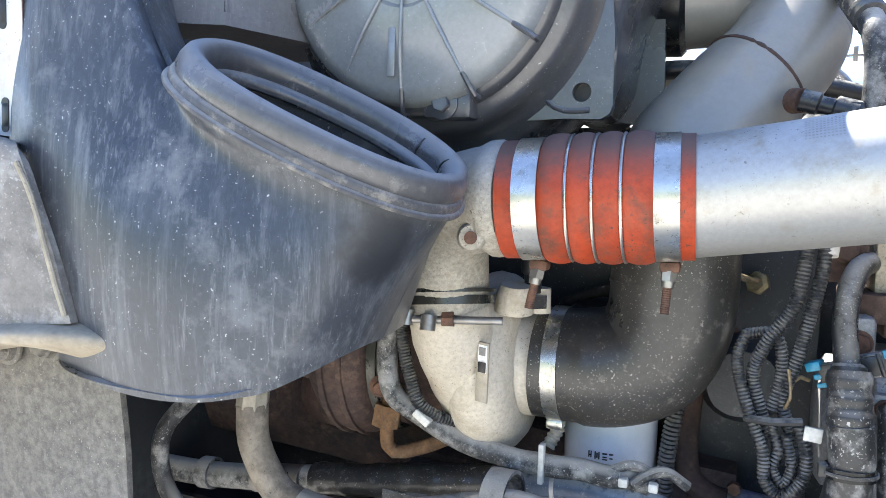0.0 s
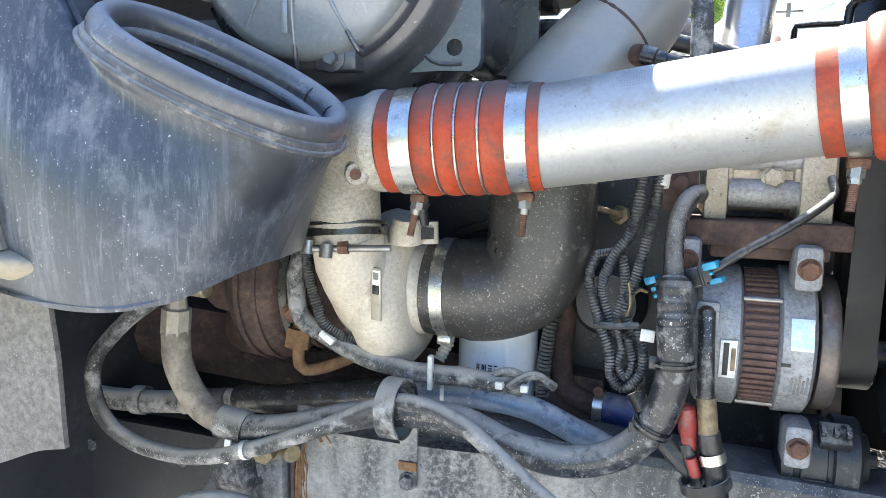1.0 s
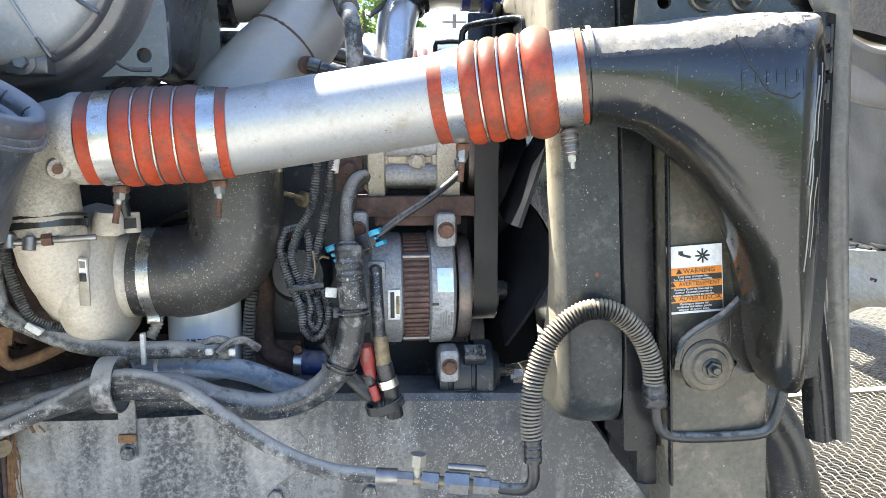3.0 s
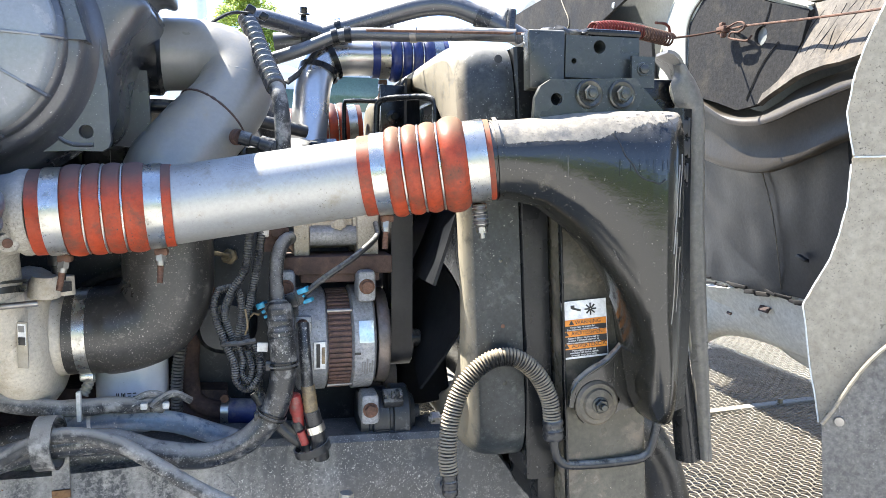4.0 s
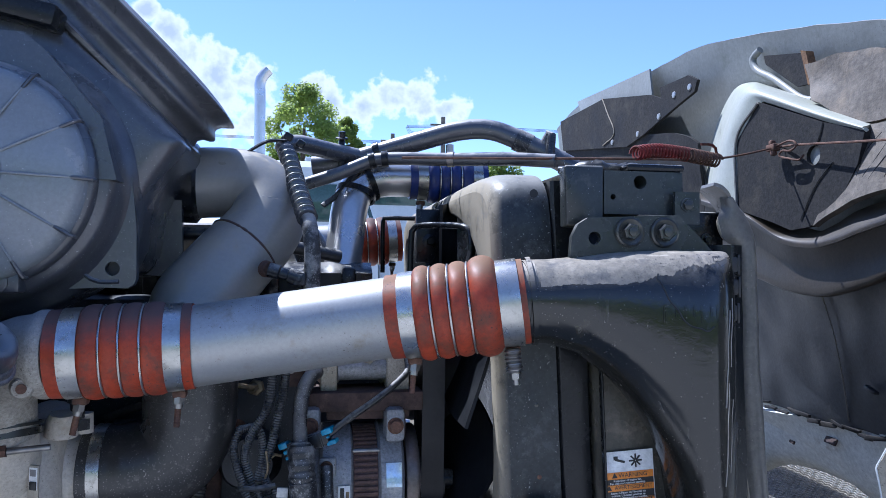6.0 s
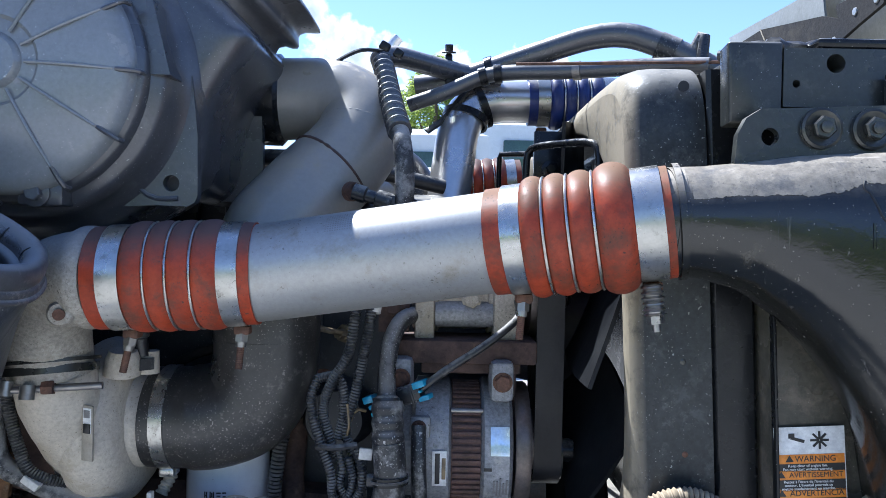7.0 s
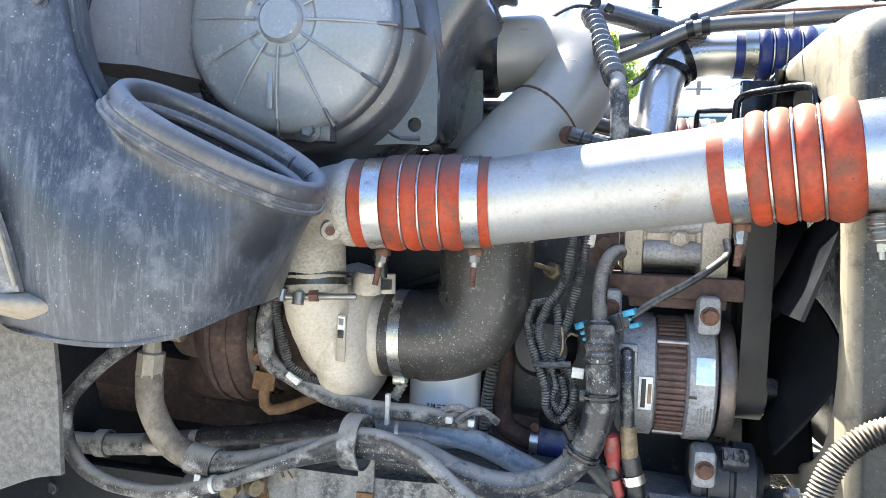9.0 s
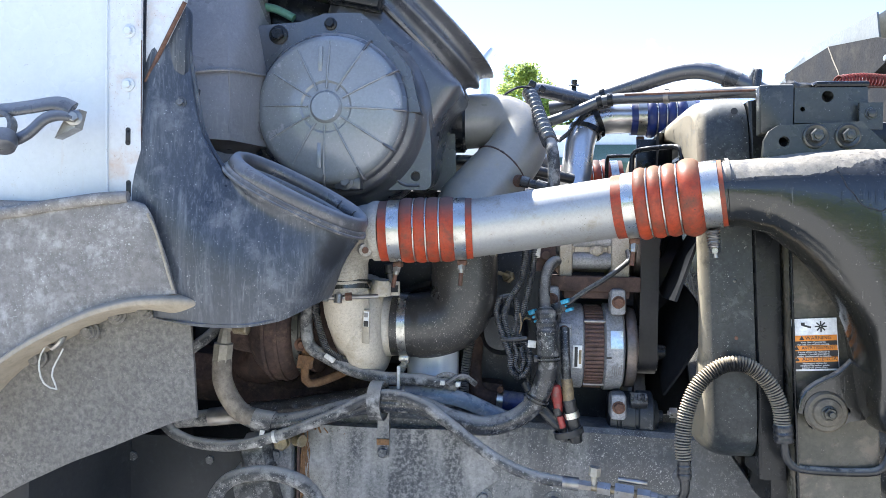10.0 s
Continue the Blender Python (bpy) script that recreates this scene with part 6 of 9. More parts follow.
part("backing", on_label(0, 0, 0.0710, 0.088, 0.0), M["sticker"], wl)
PRINT = ((0.0110, "WARNING", 0.0085, ("Keep clear of engine fan.", "Fan may start without warning.")),
         (-0.0055, "AVERTISSEMENT", 0.0074, ("Restez \u00e0 l'\u00e9cart de l'\u00e9ventail du", "moteur. L'\u00e9ventail pourrait se", "mettre soudainement en marche.")),
         (-0.0245, "ADVERTENCIA", 0.0082, ("Mantengase alejado del", "ventilador del motor, puede", "arrancar sin previo aviso.")))
for v, word, size, lines in PRINT:
    part("orange_band", on_label(0, v, 0.0685, 0.0094), M["orange"], wl)
    part("heading", text_mesh(word, size, WM @ pose(0.005, v, 0.0011)), M["ink"], wl)
    part("hazard_sign", text_mesh("\u25b2", 0.009, WM @ pose(-0.021 if word == "WARNING" else -0.030, v, 0.0011)), M["ink"], wl)
    step_ = 0.0036
    dep = 0.0009 + step_ * len(lines)
    part("text_block", on_label(0, v - 0.0047 - dep / 2, 0.0685, dep), M["ink"], wl, "black text block")
    for k, row in enumerate(lines):
        part("small_print", text_mesh(row, 0.0040, WM @ pose(-0.003, v - 0.0047 - 0.0022 - step_ * k, 0.0011)), M["sticker"], wl)
fan_sign = bmesh.new()
for k in range(8):
    a = math.pi * k / 8 * 2
    fan_sign = merge(fan_sign, box((0.010 + 0.005 * math.cos(a), 0.030 + 0.005 * math.sin(a), 0.0009), (0.0085, 0.0022, 0.0005), 0, (0, 0, math.degrees(a))))
fan_sign = merge(fan_sign, box((-0.012, 0.031, 0.0009), (0.014, 0.0032, 0.0005), 0, (0, 0, -18)), box((-0.018, 0.035, 0.0009), (0.006, 0.005, 0.0005), 0))
fan_sign.transform(WM)
part("fan_symbol", fan_sign, M["ink"], wl)

rh = thing("radiator_hose", (0.80, 0.82, 0.93), "thick black rubber radiator hose curving down beside the cooler", "hose")
part("tube", tube([(0.66, 0.83, 1.165), (0.722, 0.82, 1.137), (0.75, 0.82, 1.109), (0.782, 0.82, 1.07), (0.809, 0.82, 1.026), (0.825, 0.82, 0.982), (0.838, 0.82, 0.921), (0.844, 0.82, 0.80)], 0.040, 28, 0.010), M["rubber"], rh)
part("hose_clamp", ring_band((0.700, 0.823, 1.147), (1, -0.1, -0.55), 0.0415, 0.012, 0.0015), M["steel"], rh)

# rubber side baffle in front of the radiator
bf = thing("side_baffle", (0.76, 0.665, 1.09), "worn grey rubber air baffle with a curled top beside the cooler", "baffle")
BL = [(0.731, 1.715), (0.733, 1.700), (0.725, 1.679), (0.733, 1.657), (0.752, 1.640), (0.755, 1.568), (0.758, 1.433), (0.764, 1.351), (0.774, 1.268), (0.791, 1.165), (0.800, 1.09)]
BR = [(0.742, 1.712), (0.752, 1.700), (0.763, 1.689), (0.775, 1.667), (0.779, 1.640), (0.781, 1.568), (0.785, 1.480), (0.791, 1.380), (0.797, 1.290), (0.803, 1.190), (0.809, 1.09)]
part("face", sheet([[(x, 0.668, z) for x, z in BL], [(x * 0.5 + b * 0.5, 0.658, z * 0.5 + c * 0.5) for (x, z), (b, c) in zip(BL, BR)], [(x, 0.668, z) for x, z in BR], [(x + 0.004, 0.71, z) for x, z in BR]], 60, 16, 0.005, 0.0015), M["baffle"], bf)
# pale tube stands in for the highlight along the S-shaped edge
part("pale_rim", tube([(x - 0.001, 0.6655, z) for x, z in BL], 0.0026, 8, 0.006, wob=0.0006), M["fender"], bf, "pale strip painted for the edge highlight")
part("curled_top", sheet([[(0.713, 0.66, 1.731), (0.722, 0.655, 1.727), (0.733, 0.656, 1.716), (0.740, 0.662, 1.700)], [(0.716, 0.70, 1.731), (0.728, 0.72, 1.726), (0.744, 0.72, 1.712), (0.756, 0.72, 1.696)]], 12, 6, 0.005), M["baffle"], bf)
part("seal_lip", sheet([[(x - 0.006, 0.664, z) for x, z in BL[4:]], [(x - 0.030, 0.655, z) for x, z in BL[4:]], [(x - 0.044, 0.675, z) for x, z in BL[4:]]], 36, 8, 0.006, 0.002), M["black"], bf, "black rubber sealing lip")

# ---------------------------------------------------------------- hoses and cables


def hose(pts, r, m, label, name="hose", cat="hose", ribs=None, depth=0.16, segs=14, group="", wob=0.0):
    return solo(name, tube(pts, r, segs, (ribs / 4 if ribs else 0.010), rf=ribbed(ribs, depth) if ribs else None, wob=wob), M[m], label, cat, group)


# coolant hose that drops from a metal bend and runs back along the rail
ch = thing("coolant_hose", (0.14, 0.77, 1.12), "thick grey rubber hose on a metal bend, clamped and dusty", "hose")
part("metal_bend", tube([(0.176, 0.93, 1.440), (0.166, 0.885, 1.446), (0.150, 0.850, 1.442), (0.139, 0.825, 1.422), (0.1345, 0.805, 1.392), (0.1355, 0.785, 1.36), (0.138, 0.775, 1.335)], 0.0112, 20), M["hose"], ch, "scuffed dark bent metal pipe")
part("pipe_collar", lathe([(0, 0.0118), (0.003, 0.0150), (0.010, 0.0160), (0.014, 0.0145)], (0.1368, 0.780, 1.358), (0.03, -0.25, -0.95), 24), M["loom"], ch)
part("ferrule", tube([(0.1375, 0.779, 1.352), (0.140, 0.768, 1.300)], 0.0200, 24, 0.003, rf=ribbed(0.017, 0.10)), M["hose"], ch)
part("hose", tube([(0.140, 0.768, 1.305), (0.143, 0.766, 1.27), (0.140, 0.768, 1.235), (0.124, 0.772, 1.185), (0.085, 0.775, 1.145), (0.025, 0.775, 1.127), (-0.04, 0.772, 1.139), (-0.10, 0.768, 1.163), (-0.155, 0.764, 1.166), (-0.20, 0.757, 1.164), (-0.26, 0.750, 1.150), (-0.335, 0.745, 1.129), (-0.40, 0.742, 1.124), (-0.452, 0.740, 1.143), (-0.486, 0.738, 1.195), (-0.490, 0.737, 1.245)], 0.0205, 22, 0.010, rf=lambda s: 0.95 if s < 0.12 else (0.93 if s < 0.30 else 0.89)), M["hose"], ch)
part("tan_end", tube([(-0.395, 0.7415, 1.1235), (-0.452, 0.740, 1.143), (-0.486, 0.738, 1.195), (-0.490, 0.737, 1.245)], 0.0192, 20, 0.010), M["hosetan"], ch, "tan, dust-caked end of the hose")
part("hose_clamp", ring_band((0.142, 0.766, 1.262), (0.05, -0.05, -1), 0.0200, 0.010, 0.0022), M["black"], ch, "black band clamp")
part("hose_clamp", ring_band((0.123, 0.7725, 1.184), (-0.35, 0.05, -0.85), 0.0197, 0.010, 0.0024), M["black"], ch, "black band clamp")
for x, y, z, dx in ((0.142, 0.766, 1.262, -0.022), (0.123, 0.7725, 1.184, -0.021)):
    part("tie_lug", box((x + dx, y - 0.004, z), (0.009, 0.012, 0.013), 0.002), M["loom"], ch)
    part("tie_strap", ring_band((x, y, z), (0.05, -0.05, -1) if z > 1.2 else (-0.35, 0.05, -0.85), 0.0226, 0.0030, 0.0012), M["hose"], ch)
part("tape_wrap", tube([(-0.385, 0.742, 1.122), (-0.425, 0.741, 1.130)], 0.0222, 18, 0.006, wob=0.002), M["hosed"], ch, "grey cloth tape wrap")
part("end_fitting", merge(lathe([(0, 0.0195), (0.034, 0.0195), (0.036, 0.014), (0.05, 0.012), (0.062, 0.010)], (-0.490, 0.737, 1.242), (0.10, -0.02, 1), 8), tube([(-0.485, 0.737, 1.30), (-0.477, 0.737, 1.309), (-0.462, 0.735, 1.312)], 0.010, 12)), M["beige"], ch, "dull hex hose fitting")
part("side_plug", lathe([(0, 0.011), (0.026, 0.012), (0.028, 0.010)], (-0.464, 0.735, 1.306), (1, -0.1, 0), 16), M["brass"], ch)
part("tie_tail", box((-0.402, 0.720, 1.097), (0.009, 0.004, 0.034), 0.001, (0, 8, 0)), M["nylon"], ch)

lph = thing("loop_hose", (-0.2, 0.72, 1.05), "thin dusty grey hose looping under the engine", "hose")
part("hose", tube([(-0.50, 0.79, 1.32), (-0.525, 0.745, 1.285), (-0.565, 0.73, 1.252), (-0.607, 0.72, 1.20), (-0.612, 0.72, 1.150), (-0.590, 0.72, 1.11), (-0.54, 0.72, 1.086), (-0.46, 0.72, 1.081), (-0.37, 0.722, 1.104), (-0.275, 0.728, 1.142), (-0.19, 0.738, 1.182), (-0.135, 0.735, 1.186), (-0.08, 0.728, 1.168), (-0.026, 0.72, 1.132), (0.035, 0.715, 1.090), (0.095, 0.712, 1.061), (0.16, 0.71, 1.048), (0.195, 0.708, 1.045)], 0.0108, 14, 0.010, wob=0.001), M["hosed"], lph)
part("cable_tie", ring_band((-0.375, 0.7215, 1.1025), (1, 0, 0.25), 0.0112, 0.006, 0.0014), M["nylon"], lph)
part("end_collar", tube([(0.170, 0.7095, 1.0468), (0.199, 0.708, 1.0448)], 0.0124, 12, 0.004, rf=ribbed(0.009, 0.08)), M["bare"], lph, "crimped metal collar")
ribh = thing("heater_hose", (-0.30, 0.85, 1.08), "dark ribbed heater hose joined to a metal pipe", "hose")
part("ribbed_hose", tube([(-0.47, 0.85, 1.117), (-0.40, 0.85, 1.127), (-0.34, 0.85, 1.138), (-0.28, 0.85, 1.148), (-0.22, 0.85, 1.158)], 0.0205, 16, 0.004, rf=lambda s: 1.0 + 0.07 * (math.sin(s * 150) > 0.6)), M["rubber"], ribh)
part("steel_pipe", tube([(-0.95, 0.86, 1.088), (-0.80, 0.85, 1.092), (-0.70, 0.85, 1.090), (-0.60, 0.85, 1.097), (-0.47, 0.85, 1.117)], 0.0175, 16), M["hosed"], ribh, "dusty metal pipe")
part("worn_sleeve", tube([(-0.56, 0.845, 1.104), (-0.485, 0.846, 1.114)], 0.0195, 16), M["bare"], ribh, "bare worn metal sleeve")
part("pipe_band", ring_band((-0.645, 0.85, 1.094), (1, 0, 0.05), 0.0182, 0.02, 0.004), M["hosed"], ribh)
bh = thing("coolant_line", (-0.05, 0.85, 1.08), "smooth blue-grey hose sagging along the rail", "hose")
part("hose", tube([(-0.23, 0.85, 1.157), (-0.18, 0.845, 1.166), (-0.10, 0.842, 1.171), (-0.03, 0.842, 1.163), (0.03, 0.845, 1.139), (0.08, 0.855, 1.115), (0.13, 0.88, 1.08)], 0.0165, 16, 0.010), M["hoseb"], bh)
part("hose_clamp", ring_band((-0.215, 0.849, 1.160), (1, 0, 0.18), 0.0172, 0.012, 0.0014), M["bare"], bh)
part("cable_tie", ring_band((-0.145, 0.8435, 1.169), (1, 0, 0.06), 0.0168, 0.005, 0.0014), M["nylon"], bh)
hose([(-0.02, 0.862, 1.115), (-0.08, 0.865, 1.128), (-0.15, 0.865, 1.135)], 0.006, "loom", "thin black cable lying behind the hoses", "cable", "cable")
cb = thing("cable_bundle", (-0.2, 0.80, 1.19), "cloth-wrapped grey wiring bundle hanging by the turbocharger", "wiring")
part("wrap", tube([(-0.300, 0.80, 1.41), (-0.322, 0.785, 1.365), (-0.335, 0.782, 1.318), (-0.325, 0.782, 1.272), (-0.290, 0.785, 1.245), (-0.245, 0.79, 1.224), (-0.196, 0.795, 1.211), (-0.145, 0.80, 1.208), (-0.085, 0.815, 1.204), (-0.04, 0.84, 1.19)], 0.0125, 14, 0.008, wob=0.003), M["hosed"], cb)
part("corrugated_tube", tube([(-0.315, 0.775, 1.385), (-0.312, 0.773, 1.335), (-0.300, 0.773, 1.290), (-0.283, 0.775, 1.258), (-0.24, 0.80, 1.235), (-0.20, 0.82, 1.225)], 0.0078, 12, 0.0009, rf=ribbed(0.0037, 0.17)), M["loom"], cb)
part("cable_tie", box((-0.283, 0.771, 1.249), (0.022, 0.012, 0.010), 0.002, (0, 35, 0)), M["nylon"], cb)
part("cable_tie", box((-0.148, 0.787, 1.213), (0.006, 0.01, 0.044), 0.001), M["nylon"], cb)
part("cable_tie", box((-0.062, 0.80, 1.203), (0.010, 0.01, 0.010), 0.002), M["nylon"], cb)
part("cable_tie", box((-0.032, 0.81, 1.199), (0.010, 0.01, 0.010), 0.002), M["nylon"], cb)
part("cable_tie", tube([(-0.34, 0.775, 1.395), (-0.317, 0.765, 1.382), (-0.293, 0.765, 1.378)], 0.0032, 6), M["nylon"], cb)
part("tangle", tube([(-0.085, 0.815, 1.205), (-0.06, 0.82, 1.215), (-0.035, 0.825, 1.203), (-0.055, 0.815, 1.193), (-0.025, 0.825, 1.212), (0.0, 0.84, 1.195)], 0.006, 8, 0.005, wob=0.003), M["hosed"], cb)

# corrugated looms hanging beside the alternator
lm = thing("wiring_loom", (0.09, 0.82, 1.19), "black corrugated wiring loom coiled and tied, hanging by the alternator", "wiring")
for pts, r in (([(0.10, 0.80, 1.50), (0.096, 0.785, 1.45), (0.088, 0.785, 1.405), (0.068, 0.79, 1.37), (0.057, 0.80, 1.335), (0.066, 0.80, 1.30), (0.075, 0.80, 1.275)], 0.0078),
               ([(0.116, 0.81, 1.49), (0.112, 0.80, 1.44), (0.105, 0.80, 1.40), (0.096, 0.80, 1.355), (0.085, 0.80, 1.31), (0.10, 0.805, 1.265), (0.106, 0.82, 1.21), (0.108, 0.84, 1.15)], 0.0078),
               ([(0.05, 0.81, 1.375), (0.042, 0.80, 1.345), (0.055, 0.79, 1.30), (0.070, 0.785, 1.262), (0.073, 0.785, 1.235), (0.088, 0.785, 1.222), (0.105, 0.785, 1.238), (0.108, 0.785, 1.265), (0.100, 0.79, 1.29)], 0.0072),
               ([(0.075, 0.80, 1.29), (0.083, 0.79, 1.265), (0.080, 0.79, 1.245), (0.090, 0.79, 1.232), (0.096, 0.79, 1.25), (0.090, 0.79, 1.28)], 0.0062),
               ([(0.048, 0.81, 1.372), (0.075, 0.80, 1.375), (0.083, 0.80, 1.34), (0.076, 0.80, 1.30)], 0.0072)):
    part("corrugated_tube", tube(pts, r * 0.88, 12, 0.0009, rf=ribbed(0.0037, 0.2)), M["loom"], lm)
part("cable_tie", tube([(0.052, 0.788, 1.293), (0.075, 0.778, 1.295), (0.102, 0.780, 1.298)], 0.004, 8), M["loom"], lm)
part("paper_flag", box((0.112, 0.782, 1.287), (0.016, 0.004, 0.014), 0.001, (0, 5, 0)), M["nylon"], lm, "white tag")
part("white_sleeve", tube([(0.121, 0.815, 1.485), (0.117, 0.805, 1.455)], 0.0082, 12), M["nylon"], lm, "white printed sleeve")
part("thin_wire", tube([(0.085, 0.80, 1.30), (0.091, 0.785, 1.32), (0.088, 0.79, 1.345)], 0.0016, 6), M["tape"], lm)
hose([(-0.006, 0.93, 1.32), (-0.020, 0.925, 1.26), (-0.028, 0.925, 1.20), (-0.03, 0.93, 1.14)], 0.0105, "loom", "black corrugated conduit beside the oil filter", "conduit", "conduit", 0.0055, 0.2)

cn = thing("wire_connector", (0.15, 0.81, 1.33), "black two-part wiring connector with bright blue locking clips", "connector")
CM = pose(0.148, 0.808, 1.350, 0, -20, -18)
for u, w, s_, m_ in ((0.0, 0.0, (0.066, 0.018, 0.018), "loom"), (0.006, 0.0095, (0.040, 0.014, 0.004), "plast"), (0.006, -0.0095, (0.040, 0.014, 0.004), "plast"), (0.022, 0.0, (0.004, 0.022, 0.023), "loom"), (-0.010, 0.0, (0.005, 0.022, 0.022), "loom"),
                     (0.034, 0.0085, (0.016, 0.020, 0.0085), "cyan"), (0.030, 0.0, (0.010, 0.018, 0.004), "cyan"), (0.036, -0.0090, (0.014, 0.018, 0.0065), "cyan"),
                     (-0.036, 0.0085, (0.014, 0.020, 0.0090), "cyan"), (-0.034, -0.0020, (0.009, 0.018, 0.0055), "cyan"), (-0.033, -0.0105, (0.010, 0.018, 0.0050), "cyan")):
    b_ = box((u, 0, w), s_, 0.0015)
    b_.transform(CM)
    part("lock_clip" if m_ == "cyan" else "shell", b_, M[m_], cn)
hose([(0.178, 0.80, 1.363), (0.205, 0.80, 1.385), (0.25, 0.81, 1.413), (0.285, 0.825, 1.438), (0.300, 0.845, 1.452), (0.30, 0.87, 1.47)], 0.0050, "loom", "grey sheathed wire rising to the compressor", "cable", "cable")
hose([(0.108, 0.812, 1.332), (0.096, 0.805, 1.335), (0.09, 0.80, 1.32)], 0.0022, "tape", "thin yellow and black wires at a connector", "wire", "wire")

# battery cables at the alternator
bc_ = thing("battery_cable", (0.18, 0.79, 1.12), "black battery cable with tan tape and a red terminal boot", "cable")
part("cable", tube([(0.1745, 0.80, 1.318), (0.1755, 0.79, 1.28), (0.178, 0.785, 1.23), (0.182, 0.785, 1.19)], 0.0095, 14), M["hose"], bc_)
part("tape", tube([(0.179, 0.785, 1.222), (0.184, 0.785, 1.178)], 0.0108, 14, 0.006, wob=0.001), M["tape"], bc_, "worn tan tape")
part("lower_cable", tube([(0.184, 0.785, 1.182), (0.19, 0.787, 1.155), (0.20, 0.795, 1.10)], 0.0125, 14), M["loom"], bc_)
part("red_boot", lathe([(0, 0.006), (0.003, 0.0095), (0.012, 0.0105), (0.030, 0.0110), (0.034, 0.0095), (0.046, 0.0085), (0.060, 0.0068)], (0.158, 0.787, 1.210), (0.14, 0.1, -1), 20), M["boot"], bc_, "red rubber boot")
part("red_cable", tube([(0.161, 0.79, 1.165), (0.172, 0.795, 1.13), (0.18, 0.80, 1.10)], 0.0085, 12), M["loom"], bc_)
part("red_stripe", tube([(0.167, 0.785, 1.15), (0.174, 0.787, 1.128)], 0.0065, 10), M["boot"], bc_)
part("clip", ring_band((0.190, 0.787, 1.153), (0.3, 0, -1), 0.0135, 0.012, 0.0015), M["steel"], bc_)
part("saddle", ring_band((0.185, 0.795, 1.118), (0.3, 0, -1), 0.026, 0.012, 0.003), M["loom"], bc_)
hose([(0.10, 0.83, 1.205), (0.125, 0.82, 1.165), (0.155, 0.81, 1.135), (0.185, 0.80, 1.115)], 0.0105, "loom", "black cable crossing below the alternator", "cable", "cable")

# water pipe and blue coupling
wpipe = thing("water_pipe", (0.02, 0.96, 1.13), "rusty bent water pipe with a blue silicone coupling and clamp", "pipe")
part("pipe", rough_up(tube([(-0.008, 0.985, 1.30), (-0.010, 0.98, 1.25), (-0.012, 0.97, 1.20), (-0.004, 0.955, 1.165), (0.02, 0.947, 1.148), (0.055, 0.942, 1.143)], 0.0165, 18), 0.0006), M["rust"], wpipe)
part("pipe_lug", merge(box((0.0, 0.985, 1.30), (0.05, 0.02, 0.032), 0.006), hexbolt((0.018, 0.972, 1.303), (0, -1, 0), 0.010, 0.008, 1.2)), M["rust"], wpipe)
part("coupling", tube([(0.042, 0.944, 1.144), (0.10, 0.938, 1.140), (0.125, 0.936, 1.138)], 0.0215, 20), M["blue"], wpipe, "blue silicone coupling")
part("worm_clamp", ring_band((0.048, 0.943, 1.1435), (1, -0.06, -0.05), 0.022, 0.013, 0.0013), M["steel"], wpipe, "slotted worm-drive clamp")
part("clamp_screw", merge(lathe([(0, 0.0075), (0.014, 0.0075)], (0.048, 0.935, 1.169), (0, -1, 0.1), 6), box((0.048, 0.935, 1.168), (0.012, 0.016, 0.008), 0.002)), M["rustbolt"], wpipe)
solo("block_sensor", merge(lathe([(0, 0.014), (0.01, 0.014), (0.012, 0.008), (0.03, 0.007)], (0.062, 0.975, 1.408), (-0.3, -1, 0.05), 6), tube([(0.058, 0.945, 1.412), (0.035, 0.92, 1.42), (0.01, 0.91, 1.43), (-0.03, 0.93, 1.44)], 0.0042, 8)), M["brass"], "small brass sensor and lead on the block", "sensor")
hose([(-0.045, 0.93, 1.39), (-0.085, 0.92, 1.395), (-0.13, 0.92, 1.385), (-0.165, 0.93, 1.37)], 0.0065, "liner", "black braided hose behind the elbow", "hose", "hose")

# air-brake line: corrugated arch, valve and fittings on the rail
ah = thing("arched_conduit", (0.45, 0.66, 1.10), "black corrugated conduit arching over the rail, sunlit tan painted on top", "conduit")
part("corrugated_tube", tube([(0.372, 0.652, 1.112), (0.370, 0.655, 1.145), (0.377, 0.660, 1.195), (0.398, 0.664, 1.243), (0.435, 0.664, 1.274), (0.474, 0.662, 1.277), (0.508, 0.660, 1.252), (0.529, 0.658, 1.212), (0.534, 0.656, 1.172)], 0.0142, 20, 0.0010, rf=ribbed(0.0046, 0.17)), M["sunloom"], ah)
part("end_cuff", tube([(0.534, 0.656, 1.180), (0.536, 0.656, 1.150)], 0.0165, 16, 0.003, rf=ribbed(0.010, 0.1)), M["loom"], ah)
part("end_cuff", tube([(0.372, 0.652, 1.115), (0.373, 0.650, 1.082)], 0.0125, 16, 0.003, rf=ribbed(0.008, 0.12)), M["loom"], ah)
part("steel_line", tube([(0.536, 0.656, 1.155), (0.539, 0.656, 1.130), (0.548, 0.656, 1.112), (0.575, 0.656, 1.105), (0.64, 0.65, 1.106), (0.682, 0.645, 1.112), (0.695, 0.645, 1.130), (0.705, 0.645, 1.17), (0.712, 0.65, 1.20)], 0.007, 12), M["loom"], ah)
part("lower_bend", tube([(0.373, 0.650, 1.085), (0.374, 0.652, 1.058), (0.366, 0.66, 1.042), (0.345, 0.672, 1.037), (0.33, 0.68, 1.037)], 0.008, 12), M["loom"], ah)
vl = thing("brake_line_fitting", (0.27, 0.70, 1.02), "row of zinc air fittings and a small valve above the rail", "fitting")
